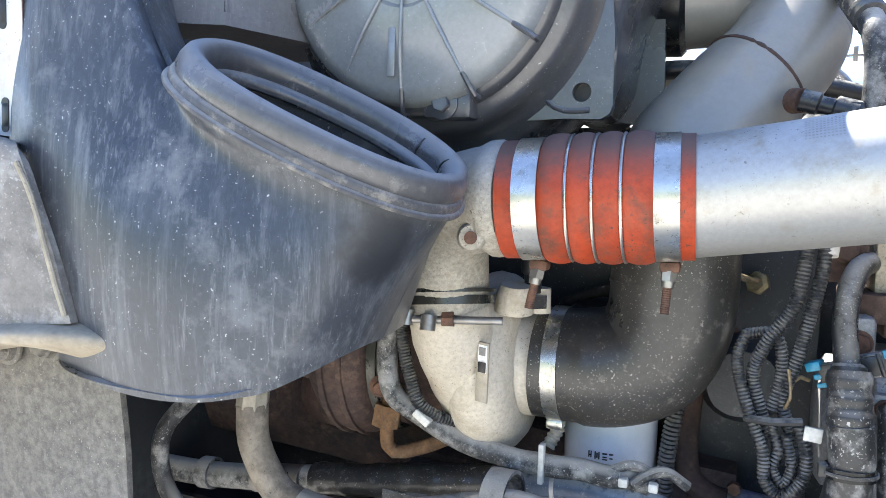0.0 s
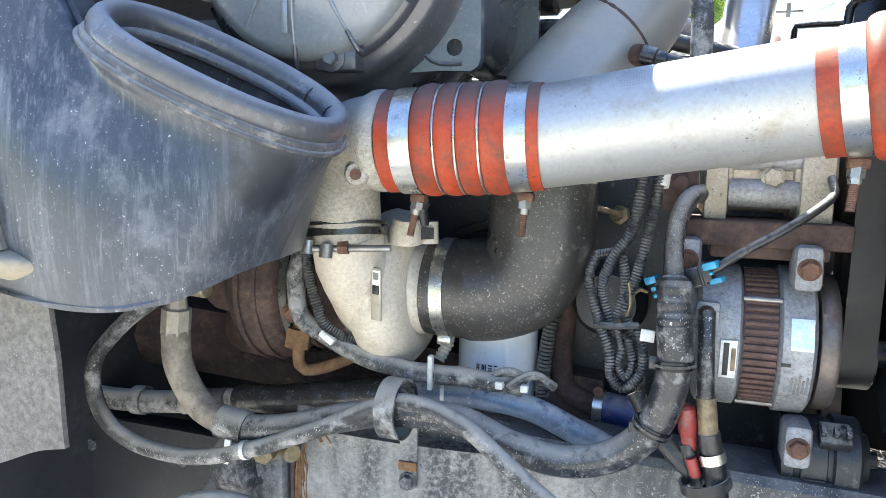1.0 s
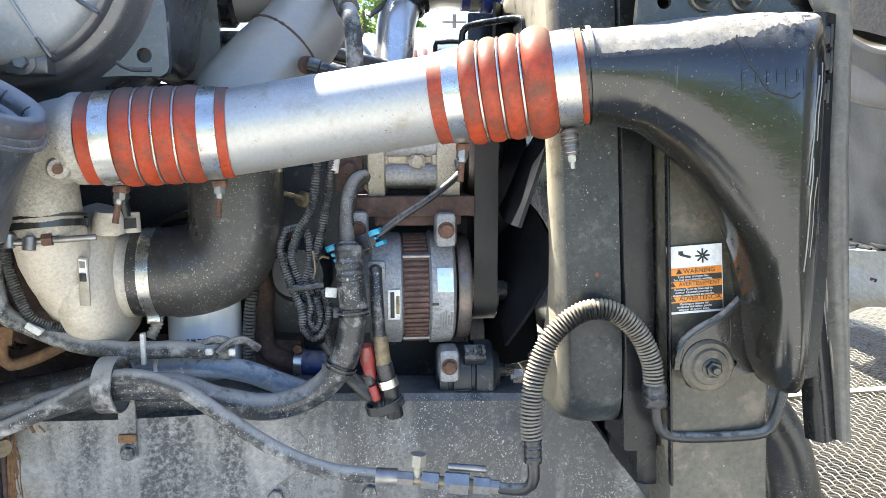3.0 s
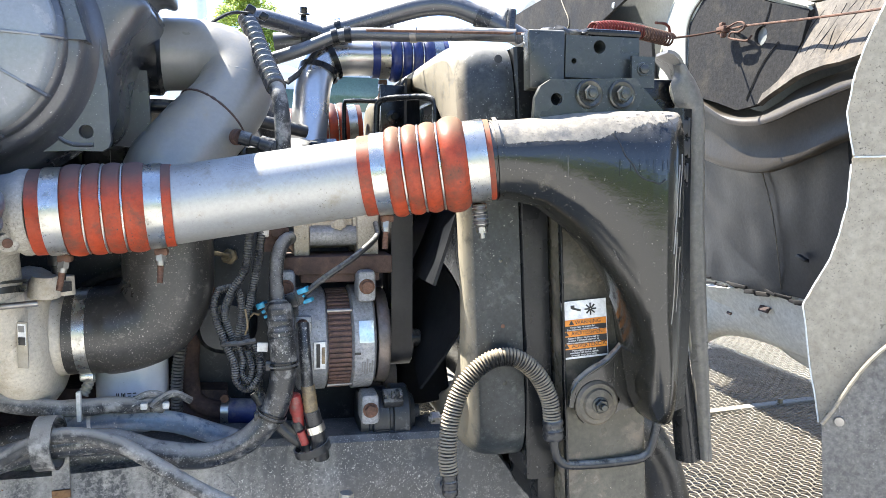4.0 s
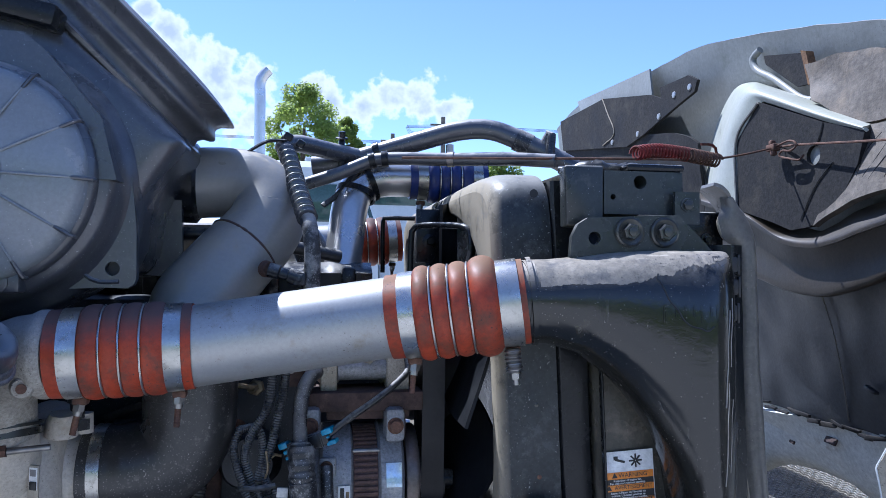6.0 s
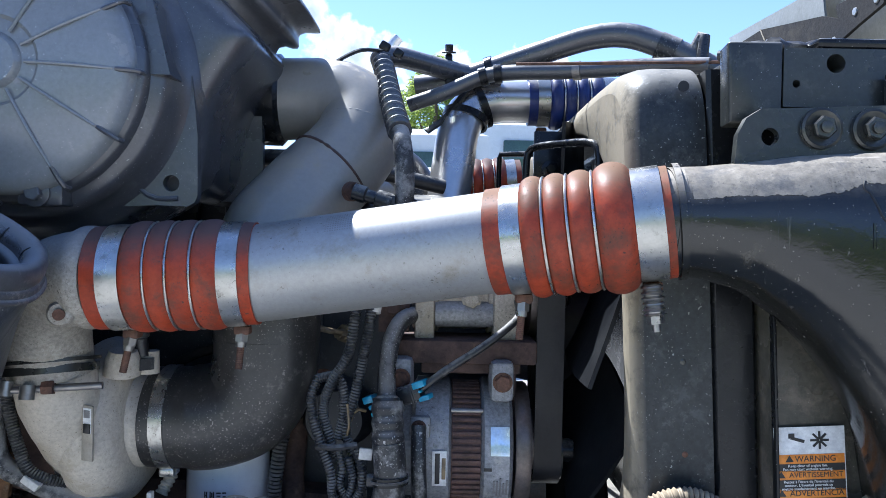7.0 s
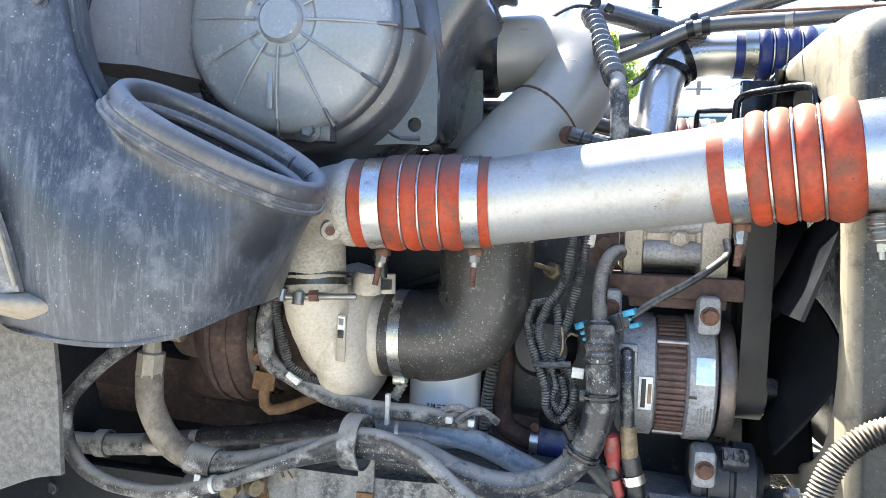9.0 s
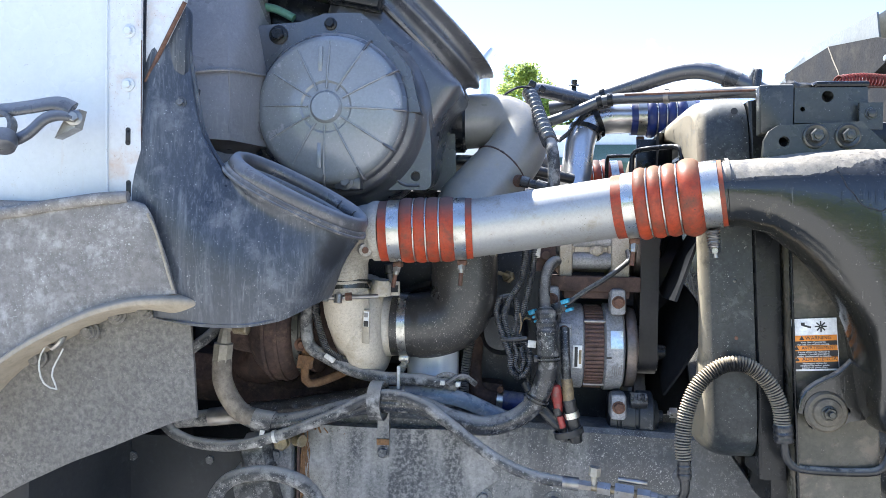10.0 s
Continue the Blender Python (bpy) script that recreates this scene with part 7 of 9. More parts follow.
for x0, x1, r in ((0.196, 0.222, 0.0095), (0.232, 0.255, 0.012), (0.262, 0.295, 0.015), (0.300, 0.322, 0.012), (0.322, 0.334, 0.0095)):
    part("nut", lathe([(0, r), (x1 - x0, r)], (x0, 0.706 - (x0 - 0.196) * 0.2, 1.046 - (x0 - 0.196) * 0.06), (1, -0.2, -0.06), 6), M["zinc"] if r > 0.01 else M["bare"], vl)
part("line", tube([(0.19, 0.708, 1.046), (0.336, 0.679, 1.037)], 0.0075, 12), M["brass"], vl)
part("valve_stem", merge(tube([(0.226, 0.70, 1.048), (0.226, 0.70, 1.066)], 0.0055, 10), lathe([(0, 0.011), (0.016, 0.011)], (0.226, 0.70, 1.064), (0.1, 0, 1), 6)), M["beige"], vl, "hexagonal valve cap")
part("side_stud", tube([(0.268, 0.70, 1.060), (0.318, 0.69, 1.058)], 0.005, 10), M["bare"], vl)
part("rail_bolt", hexbolt((0.395, 0.76, 1.052), (0, -1, 0), 0.012, 0.010), M["rail"], vl)


# ---------------------------------------------------------------- plastic air inlet duct with its gasket
du = thing("air_inlet_duct", (-0.33, 0.56, 1.33), "large faded black plastic air inlet duct with an oval rubber-edged mouth", "air duct")
MC = Vector((-0.277, 0.542, 1.555))                     # middle of the mouth
ML = Vector((0.212, 0.098, -0.106)).normalized()        # long way of the mouth
MS = Vector((-0.25, 0.93, 0.27))
MS = (MS - ML * MS.dot(ML)).normalized()                # across it, away from the viewer
MN = ML.cross(MS).normalized()
if MN.z < 0:
    MN = -MN


def mouth(k, n=48, grow=0.0, drop=0.0):
    a = 2 * math.pi * k / n
    c, s = math.cos(a), math.sin(a)
    p = 2.3
    return MC + ML * (0.113 + grow) * math.copysign(abs(c) ** (2 / p), c) + MS * (0.076 + grow) * math.copysign(abs(s) ** (2 / p), s) - MN * drop


def foot(k, n=48, z=1.34, sx=1.0):
    a = 2 * math.pi * k / n
    c, s = math.cos(a), math.sin(a)
    x = -0.345 + (0.112 if c > 0 else 0.165) * sx * math.copysign(abs(c) ** (0.85 if c > 0 else 0.6), c)
    y = 0.565 + 0.125 * math.copysign(abs(s) ** (0.85 if c > 0 else 0.5), s)
    zz = z + (0.040 * max(0, c) ** 2 + 0.01 * max(0, -c) ** 2) + (0.02 * max(0, s))
    return Vector((x, y, zz))


def wall_at(k, kf, u, n=48):
    """A place on the duct's wall, u of the way from the mouth down to the foot."""
    q = mouth(k, n, 0.011, 0.016).lerp(foot(kf, n), u)
    out = Vector((q.x + 0.31, q.y - 0.56, 0)).normalized()
    return q + out * (0.018 if out.x < 0 else 0.018 - 0.022 * out.x) * math.sin(math.pi * u)


N = 48
# the front is one moulding that sweeps from the neck into the bowl under the mouth
NECK = [[(-0.522, 0.480, 1.93), (-0.522, 0.470, 1.80), (-0.522, 0.457, 1.66), (-0.522, 0.450, 1.53), (-0.518, 0.465, 1.43), (-0.512, 0.488, 1.358)],
        [(-0.492, 0.472, 1.93), (-0.490, 0.463, 1.79), (-0.488, 0.449, 1.65), (-0.486, 0.440, 1.53), (-0.487, 0.450, 1.43), (-0.485, 0.466, 1.350)],
        [(-0.466, 0.484, 1.87), (-0.461, 0.477, 1.76), (-0.456, 0.455, 1.64), (-0.451, 0.436, 1.53), (-0.449, 0.438, 1.43), (-0.447, 0.450, 1.344)],
        [(-0.445, 0.493, 1.75), (-0.440, 0.484, 1.68), (-0.432, 0.460, 1.60), (-0.424, 0.437, 1.51), (-0.419, 0.435, 1.42), (-0.415, 0.443, 1.340)],
        [(-0.424, 0.494, 1.650), (-0.416, 0.481, 1.622), (-0.408, 0.455, 1.56), (-0.400, 0.434, 1.49), (-0.396, 0.432, 1.41), (-0.393, 0.441, 1.340)]]
RIMC = []
for a_, f_ in ((1.06, 1.49), (1.20, 1.53), (1.34, 1.57), (1.48, 1.63), (1.62, 1.70), (1.75, 1.79), (1.86, 1.88), (1.94, 1.95), (2.0, 2.0)):
    RIMC.append([wall_at(a_ * N / 2, f_ * N / 2, u) for u in (0.0, 0.12, 0.36, 0.60, 0.82, 1.0)])
front_cols = [[Vector(q) for q in c] for c in NECK] + RIMC
for _ in range(4):                                      # ease the neck into the bowl
    eased = [list(c) for c in front_cols]
    for i_ in range(2, 9):
        for r_ in range(1, 6):
            eased[i_][r_] = front_cols[i_ - 1][r_] * 0.25 + front_cols[i_][r_] * 0.5 + front_cols[i_ + 1][r_] * 0.25
    front_cols = eased
shell = part("shell", sheet([[c[r] for c in front_cols] for r in range(6)], 84, 40, 0.005), M["duct"], du, sharp=60)
back = bmesh.new()
rows_ = [[back.verts.new(wall_at(k, k, u)) for k in range(0, N // 2 + 1)] for u in (0, 0.2, 0.4, 0.6, 0.8, 1.0)]
for a, b in zip(rows_, rows_[1:]):
    for k in range(N // 2):
        back.faces.new((a[k], a[k + 1], b[k + 1], b[k]))
part("back_wall", back, M["duct"], shell)
under = bmesh.new()
under.faces.new([under.verts.new(foot(k, N) + Vector((0, 0, 0.006))) for k in range(N)])
part("underside", under, M["plast"], shell)
edge_ = [Vector(c[0]) for c in NECK[1:]] + [RIMC[0][0]]
part("neck_return", sheet([[q for q in edge_], [q + Vector((-0.012, 0.03, 0.002)) for q in edge_], [q + Vector((-0.035, 0.07, 0.004)) for q in edge_]], 24, 6, 0.005), M["duct"], shell)
part("neck_step", box((-0.470, 0.492, 1.795), (0.045, 0.04, 0.12), 0.012, (0, 0, 8)), M["duct"], shell)
part("neck_bolt", hexbolt((-0.452, 0.472, 1.695), (0.2, -1, 0), 0.006, 0.006, 1.6), M["duct"], shell)
part("mould_mark", ring_band((-0.478, 0.4475, 1.592), (0.1, -1, 0), 0.013, 0.002, 0.0008), M["duct"], shell)


def ring(grow, drop, r, name, m, k0=0, k1=None, n=96):
    k1 = n if k1 is None else k1
    bm, rings = bmesh.new(), []
    ks = range(k0, k1 + (0 if k1 - k0 >= n else 1))
    for k in ks:
        c = mouth(k, n, grow, drop)
        tdir = (mouth(k + 1, n, grow, drop) - mouth(k - 1, n, grow, drop)).normalized()
        e1 = MN
        e2 = tdir.cross(e1).normalized()
        rings.append([bm.verts.new(c + (e1 * math.cos(q) + e2 * math.sin(q)) * r) for q in (2 * math.pi * j / 12 for j in range(12))])
    full = k1 - k0 >= n
    for i in range(len(rings) if full else len(rings) - 1):
        a, b = rings[i], rings[(i + 1) % len(rings)]
        for j in range(12):
            bm.faces.new((a[j], a[(j + 1) % 12], b[(j + 1) % 12], b[j]))
    return part(name, bm, M[m], du)


def rim(section, name, m, label=""):
    """A moulded strip round the mouth: its section as (outwards, down)."""
    return part(name, loft([[mouth(k, 96, g_, d_) for k in range(96)] for g_, d_ in section], caps=False), M[m], du, label, sharp=50)


bead = rim(((-0.010, 0.006), (-0.0115, 0.000), (-0.010, -0.008), (-0.005, -0.0145), (0.001, -0.0170), (0.007, -0.0142), (0.0105, -0.007), (0.0115, 0.000), (0.0105, 0.004), (0.0090, 0.006)), "gasket_bead", "gasket", "rounded rubber bead on the rim")
rim(((0.0092, 0.003), (0.0125, 0.0045), (0.0138, 0.0070), (0.0140, 0.0105), (0.0165, 0.0112), (0.0175, 0.0130), (0.0168, 0.0150), (0.0110, 0.0165)), "rim_flange", "flange", "dusty moulded flange under the bead")
rim(((-0.0105, 0.004), (-0.0150, 0.0055), (-0.0175, 0.0095), (-0.0170, 0.0140), (-0.0120, 0.0165)), "inner_lip", "gasket")
for k in (5, 13):
    q = mouth(k, 96, 0.0, -0.002)
    part("gasket_joint", ring_band(q, (mouth(k + 1, 96) - mouth(k - 1, 96)), 0.0118, 0.0016, 0.0006), M["ink"], bead)
fl = bmesh.new()
rr_ = [[fl.verts.new(mouth(k, 72, g_, d_)) for k in range(72)] for g_, d_ in ((-0.010, 0.006), (-0.012, 0.10), (-0.05, 0.16))]
for a, b in zip(rr_, rr_[1:]):
    for k in range(72):
        fl.faces.new((a[k], a[(k + 1) % 72], b[(k + 1) % 72], b[k]))
fl.faces.new(rr_[-1])
part("throat", fl, M["plast"], du)

# boxy duct behind it
ud = thing("upper_air_duct", (-0.46, 0.66, 1.65), "faceted dark plastic air duct behind the inlet", "air duct")
part("body", loft([[(-0.50, 0.56, 1.655), (-0.425, 0.60, 1.655), (-0.395, 0.68, 1.655), (-0.395, 0.78, 1.655), (-0.50, 0.78, 1.655)],
                                   [(-0.505, 0.555, 1.76), (-0.425, 0.595, 1.775), (-0.392, 0.68, 1.785), (-0.392, 0.78, 1.785), (-0.505, 0.78, 1.76)],
                                   [(-0.515, 0.60, 1.84), (-0.445, 0.63, 1.86), (-0.41, 0.70, 1.87), (-0.41, 0.78, 1.87), (-0.515, 0.78, 1.84)],
                                   [(-0.54, 0.66, 2.0), (-0.47, 0.68, 2.0), (-0.43, 0.72, 2.0), (-0.43, 0.78, 2.0), (-0.54, 0.78, 2.0)]]), M["ductbox"], ud)
part("fold_bead", tube([(-0.505, 0.553, 1.76), (-0.425, 0.593, 1.775), (-0.390, 0.68, 1.785)], 0.0028, 8, 0.02), M["ductbox"], ud)
part("fold_bead", tube([(-0.425, 0.595, 1.775), (-0.425, 0.600, 1.72), (-0.425, 0.600, 1.655)], 0.0022, 8, 0.02), M["ductbox"], ud)
part("base_flange", loft([[(-0.505, 0.552, z), (-0.420, 0.592, z), (-0.388, 0.676, z), (-0.388, 0.78, z), (-0.505, 0.78, z)] for z in (1.652, 1.664)]), M["ductbox"], ud)
# black piece laid on the wall for the dark of a tear; nothing is cut
part("torn_slot", box((-0.472, 0.569, 1.715), (0.006, 0.006, 0.045), 0.002, (0, 12, 26)), M["ink"], ud, "black patch painted for the shade in a torn slot")
solo("heat_shield", merge(box((-0.43, 0.80, 1.93), (0.30, 0.02, 0.12), 0.004), box((-0.33, 0.74, 1.965), (0.30, 0.05, 0.03), 0.006, (0, 12, 0))), M["black"], "dark bracket and shield above the filter", "bracket")
solo("green_hose", tube([(-0.44, 0.77, 1.945), (-0.40, 0.76, 1.935), (-0.36, 0.76, 1.915)], 0.008, 12), mat("green_hose", (0.12, 0.26, 0.18), (0.09, 0.2, 0.14), 0.5), "faded green hose above the filter housing", "hose")

# ---------------------------------------------------------------- cab side and fairing
cab = thing("cab_side_panel", (-0.9, 0.46, 1.53), "white painted cab side with a bolted flange and rust runs", "cab panel")
part("skin", sheet([[(-1.6, 0.50, 2.30), (-1.0, 0.467, 2.30), (-0.562, 0.458, 2.30)], [(-1.6, 0.49, 1.90), (-1.0, 0.460, 1.90), (-0.562, 0.456, 1.90)], [(-1.6, 0.485, 1.525), (-1.0, 0.458, 1.525), (-0.556, 0.454, 1.54)]], 12, 10, 0.012), M["white"], cab)
part("flange", plate([(-0.558, 1.54), (-0.503, 1.535), (-0.5065, 1.674), (-0.508, 1.85), (-0.508, 2.30), (-0.564, 2.30)], 0.449, 0.006, "y"), M["rustwhite"], cab)
# black patches paint the dark inside of the slots; nothing is cut
for x, z in ((-0.5245, 1.554), (-0.5265, 1.637)):
    for dz in (0.010, -0.010):
        part("slot", lathe([(0, 0.0041), (0.0012, 0.0041)], (x, 0.4492, z + dz), (0, -1, 0), 16), M["ink"], cab, "black patch painted for a slot's dark inside")
    part("slot", box((x, 0.4486, z), (0.0080, 0.0012, 0.020), 0.0005), M["ink"], cab, "black patch painted for a slot's dark inside")
part("bead", tube([(-0.558, 0.4475, 1.545), (-0.563, 0.4475, 1.70), (-0.565, 0.4475, 2.3)], 0.0016, 8, 0.05), M["white"], cab)
for z in (1.718, 1.802):
    part("bolt", merge(hexbolt((-0.527, 0.448, z), (0, -1, 0), 0.0065, 0.006, 1.6), box((-0.526, 0.4485, z - 0.017), (0.004, 0.002, 0.012), 0.001)), M["white"], cab)
part("rust_edge", tube([(-0.5035, 0.4505, 1.537), (-0.5062, 0.4505, 1.62), (-0.5072, 0.4505, 1.70), (-0.508, 0.4505, 1.79)], 0.0014, 6, wob=0.0004), M["rustbolt"], cab, "rusted edge")
part("gusset", plate([(-0.506, 1.725), (-0.443, 1.85), (-0.418, 1.93), (-0.506, 1.93)], 0.462, 0.008), M["rustwhite"], cab, "triangular white gusset with rust stains")
part("rust_edge", tube([(-0.505, 0.461, 1.725), (-0.473, 0.461, 1.79), (-0.442, 0.461, 1.85)], 0.0035, 8), M["rustbolt"], cab, "rusted edge")
part("rocker", tube([(-1.2, 0.425, 1.49), (-0.80, 0.422, 1.505), (-0.62, 0.420, 1.528), (-0.555, 0.420, 1.537), (-0.512, 0.426, 1.540)], 0.0095, 12), M["chalk"], cab, "grey rubber sill strip")
lt = thing("hood_latch", (-0.64, 0.38, 1.60), "black rubber hood latch on a bolted bracket", "latch")
part("strap", tube([(-0.578, 0.385, 1.668), (-0.600, 0.380, 1.676), (-0.64, 0.376, 1.670), (-0.69, 0.372, 1.664), (-0.78, 0.37, 1.662)], 0.0145, 16, 0.008, flat=0.5), M["gasket"], lt)
part("handle", tube([(-0.574, 0.384, 1.657), (-0.592, 0.374, 1.658), (-0.612, 0.368, 1.650), (-0.632, 0.364, 1.630), (-0.655, 0.362, 1.618), (-0.685, 0.362, 1.613)], 0.012, 16, 0.008, flat=0.6), M["gasket"], lt)
part("knob", lathe([(0, 0.010), (0.006, 0.017), (0.020, 0.019), (0.030, 0.016), (0.034, 0.009)], (-0.662, 0.350, 1.628), (0.35, -0.5, -0.8), 24), M["gasket"], lt)
part("eye", ring_band((-0.678, 0.362, 1.640), (0.1, -1, 0.1), 0.016, 0.016, 0.006), M["gasket"], lt)
part("bracket", plate([(-0.607, 1.625), (-0.575, 1.640), (-0.568, 1.668), (-0.585, 1.665)], 0.385, 0.02), M["bare"], lt)
part("bolt", hexbolt((-0.575, 0.383, 1.655), (0.4, -1, 0.1), 0.008, 0.008, 1.5), M["zinc"], lt)
fa = thing("wheel_arch_fairing", (-0.60, 0.43, 1.27), "chalky weathered grey wheel-arch fairing with a rolled lip", "fairing")
part("skin", sheet([[(-1.3, 0.455, 1.532), (-0.9, 0.455, 1.530), (-0.712, 0.455, 1.529), (-0.60, 0.455, 1.533), (-0.535, 0.453, 1.533), (-0.514, 0.455, 1.529)],
                    [(-1.3, 0.425, 1.525), (-0.9, 0.425, 1.523), (-0.712, 0.425, 1.522), (-0.58, 0.423, 1.528), (-0.505, 0.421, 1.529), (-0.481, 0.425, 1.525)],
                    [(-1.3, 0.420, 1.25), (-0.9, 0.420, 1.30), (-0.720, 0.420, 1.39), (-0.58, 0.420, 1.44), (-0.49, 0.420, 1.456), (-0.457, 0.430, 1.462)],
                    [(-1.3, 0.40, 0.95), (-0.9, 0.410, 1.12), (-0.725, 0.415, 1.278), (-0.60, 0.42, 1.352), (-0.50, 0.424, 1.384), (-0.436, 0.434, 1.392)]], 40, 20, 0.008, 0.0015), M["chalk"], fa)
part("lip", sheet([[(-1.3, 0.420, 0.955), (-0.9, 0.428, 1.122), (-0.724, 0.432, 1.284), (-0.60, 0.434, 1.359), (-0.51, 0.438, 1.389), (-0.443, 0.446, 1.392), (-0.409, 0.454, 1.386)],
                   [(-1.3, 0.388, 0.942), (-0.9, 0.398, 1.110), (-0.724, 0.404, 1.274), (-0.60, 0.408, 1.350), (-0.51, 0.410, 1.381), (-0.443, 0.424, 1.387), (-0.400, 0.446, 1.381)],
                   [(-1.3, 0.384, 0.934), (-0.9, 0.394, 1.102), (-0.724, 0.400, 1.266), (-0.60, 0.404, 1.342), (-0.51, 0.407, 1.374), (-0.443, 0.421, 1.380), (-0.398, 0.446, 1.374)],
                   [(-1.3, 0.392, 0.930), (-0.9, 0.402, 1.098), (-0.724, 0.408, 1.262), (-0.60, 0.412, 1.338), (-0.51, 0.416, 1.369), (-0.443, 0.430, 1.372), (-0.400, 0.452, 1.368)],
                   [(-1.3, 0.47, 0.925), (-0.9, 0.475, 1.092), (-0.724, 0.478, 1.256), (-0.60, 0.48, 1.332), (-0.51, 0.476, 1.362), (-0.443, 0.470, 1.352), (-0.408, 0.466, 1.358)]], 48, 16, 0.004, 0.0008), M["lip"], fa, "tan rolled lip with a rounded end")
part("pale_rim", tube([(-0.478, 0.4215, 1.515), (-0.4655, 0.4245, 1.488), (-0.4545, 0.4265, 1.452), (-0.4455, 0.4285, 1.42), (-0.4395, 0.431, 1.398)], 0.0022, 8, 0.004, wob=0.0007), M["fender"], fa, "chalky worn edge")
wv = thing("splash_panel", (-0.55, 0.47, 1.06), "grit-coated grey splash panel under the wheel arch", "panel")
part("panel", sheet([[(x, 0.478, z) for x, z in ((-1.15, 0.95), (-0.95, 1.13), (-0.76, 1.275), (-0.65, 1.342), (-0.56, 1.374), (-0.50, 1.382), (-0.47, 1.368), (-0.433, 1.345))],
                     [(x, 0.480, z) for x, z in ((-1.15, 0.86), (-0.95, 1.03), (-0.755, 1.16), (-0.65, 1.215), (-0.56, 1.25), (-0.49, 1.27), (-0.46, 1.272), (-0.427, 1.270))],
                     [(x, 0.478, z) for x, z in ((-1.15, 0.78), (-0.95, 0.93), (-0.757, 1.047), (-0.655, 1.100), (-0.56, 1.140), (-0.49, 1.170), (-0.455, 1.184), (-0.420, 1.192))]], 50, 20, 0.006, 0.0012), M["grit"], wv)
for x, z in ((-0.505, 1.363), (-0.555, 1.355), (-0.60, 1.325), (-0.69, 1.28)):
    part("bolt", merge(hexbolt((x, 0.472, z), (0, -1, 0), 0.010, 0.012, 1.7), lathe([(0, 0.014), (0.01, 0.012)], (x, 0.474, z), (0, -1, 0), 16)), M["grit"], wv)
part("hook", tube([(-0.64, 0.465, 1.335), (-0.632, 0.452, 1.318), (-0.648, 0.450, 1.300), (-0.662, 0.455, 1.31), (-0.655, 0.462, 1.33)], 0.005, 8), M["bare"], wv, "rusty hook")
part("wire", tube([(-0.66, 0.455, 1.31), (-0.672, 0.45, 1.28), (-0.665, 0.45, 1.245), (-0.64, 0.45, 1.235), (-0.65, 0.45, 1.26), (-0.632, 0.452, 1.30)], 0.0014, 6), M["nylon"], wv, "loose pale wire")

# ---------------------------------------------------------------- pipes and hoses over the engine
st_ = thing("coolant_tube", (0.24, 1.15, 1.60), "polished steel coolant tube bending over the engine", "pipe")
part("tube", tube([(0.40, 1.195, 1.795), (0.34, 1.195, 1.793), (0.285, 1.195, 1.790), (0.245, 1.185, 1.775), (0.225, 1.165, 1.735), (0.215, 1.14, 1.67), (0.205, 1.11, 1.58), (0.20, 1.10, 1.50)], 0.036, 28, 0.010), M["chrome"], st_)
part("tube_clip", ring_band((0.236, 1.178, 1.758), (0.3, 0.3, 1), 0.037, 0.012, 0.004), M["black"], st_)
part("tube_clip", ring_band((0.262, 1.191, 1.784), (0.9, 0.1, 0.4), 0.037, 0.012, 0.004), M["black"], st_)
part("stay", tube([(0.17, 1.14, 1.73), (0.20, 1.15, 1.755), (0.235, 1.15, 1.80), (0.262, 1.155, 1.828)], 0.007, 8, flat=0.5), M["black"], st_)
hump_hose("hump_hose", Vector((0.345, 1.195, 1.793)), Vector((0.505, 1.195, 1.796)), "blue silicone hump hose at the top of the radiator", red="blue", r=0.041, group="radiator hoses", amp0=0.0075)
ph = thing("heater_line", (0.30, 1.12, 1.82), "black rubber coolant lines clipped together over the engine", "hose")
part("upper_hose", tube([(0.15, 1.17, 1.811), (0.21, 1.16, 1.818), (0.277, 1.15, 1.838), (0.35, 1.12, 1.858), (0.43, 1.09, 1.878), (0.485, 1.07, 1.878), (0.535, 1.05, 1.858), (0.585, 1.035, 1.831), (0.64, 1.02, 1.801)], 0.0195, 18), M["plast"], ph)
part("lower_hose", tube([(0.14, 1.12, 1.770), (0.20, 1.11, 1.790), (0.262, 1.10, 1.815), (0.31, 1.08, 1.818), (0.40, 1.05, 1.815), (0.50, 1.00, 1.812), (0.58, 0.96, 1.805)], 0.0125, 16), M["plast"], ph)
for c, d, r in (((0.277, 1.15, 1.838), (1, -0.3, 0.3), 0.0215), ((0.262, 1.10, 1.815), (1, -0.2, 0.25), 0.0145), ((0.285, 1.09, 1.8175), (1, -0.2, 0.1), 0.0145), ((0.405, 1.048, 1.815), (1, -0.4, 0), 0.0135)):
    part("clip", ring_band(c, d, r - 0.002, 0.012, 0.003), M["black"] if r > 0.0136 else M["bare"], ph)
part("clip_bolt", merge(hexbolt((0.205, 1.135, 1.862), (0, -0.3, 1), 0.007, 0.012), box((0.205, 1.14, 1.83), (0.012, 0.02, 0.06), 0.003)), M["black"], ph)
part("tape_band", ring_band((0.545, 1.047, 1.852), (1, -0.3, -0.5), 0.0195, 0.03, 0.002), M["hose"], ph)
part("branch", tube([(0.58, 1.03, 1.845), (0.592, 1.02, 1.868), (0.585, 1.01, 1.815)], 0.009, 10), M["hose"], ph)
part("conduit", tube([(0.10, 1.055, 1.832), (0.125, 1.075, 1.838), (0.17, 1.11, 1.835), (0.23, 1.15, 1.83), (0.29, 1.18, 1.825)], 0.0165, 16, 0.008), M["plast"], ph)
cv = thing("convoluted_conduit", (0.13, 0.90, 1.50), "black corrugated conduit tied to the intake tube", "conduit")
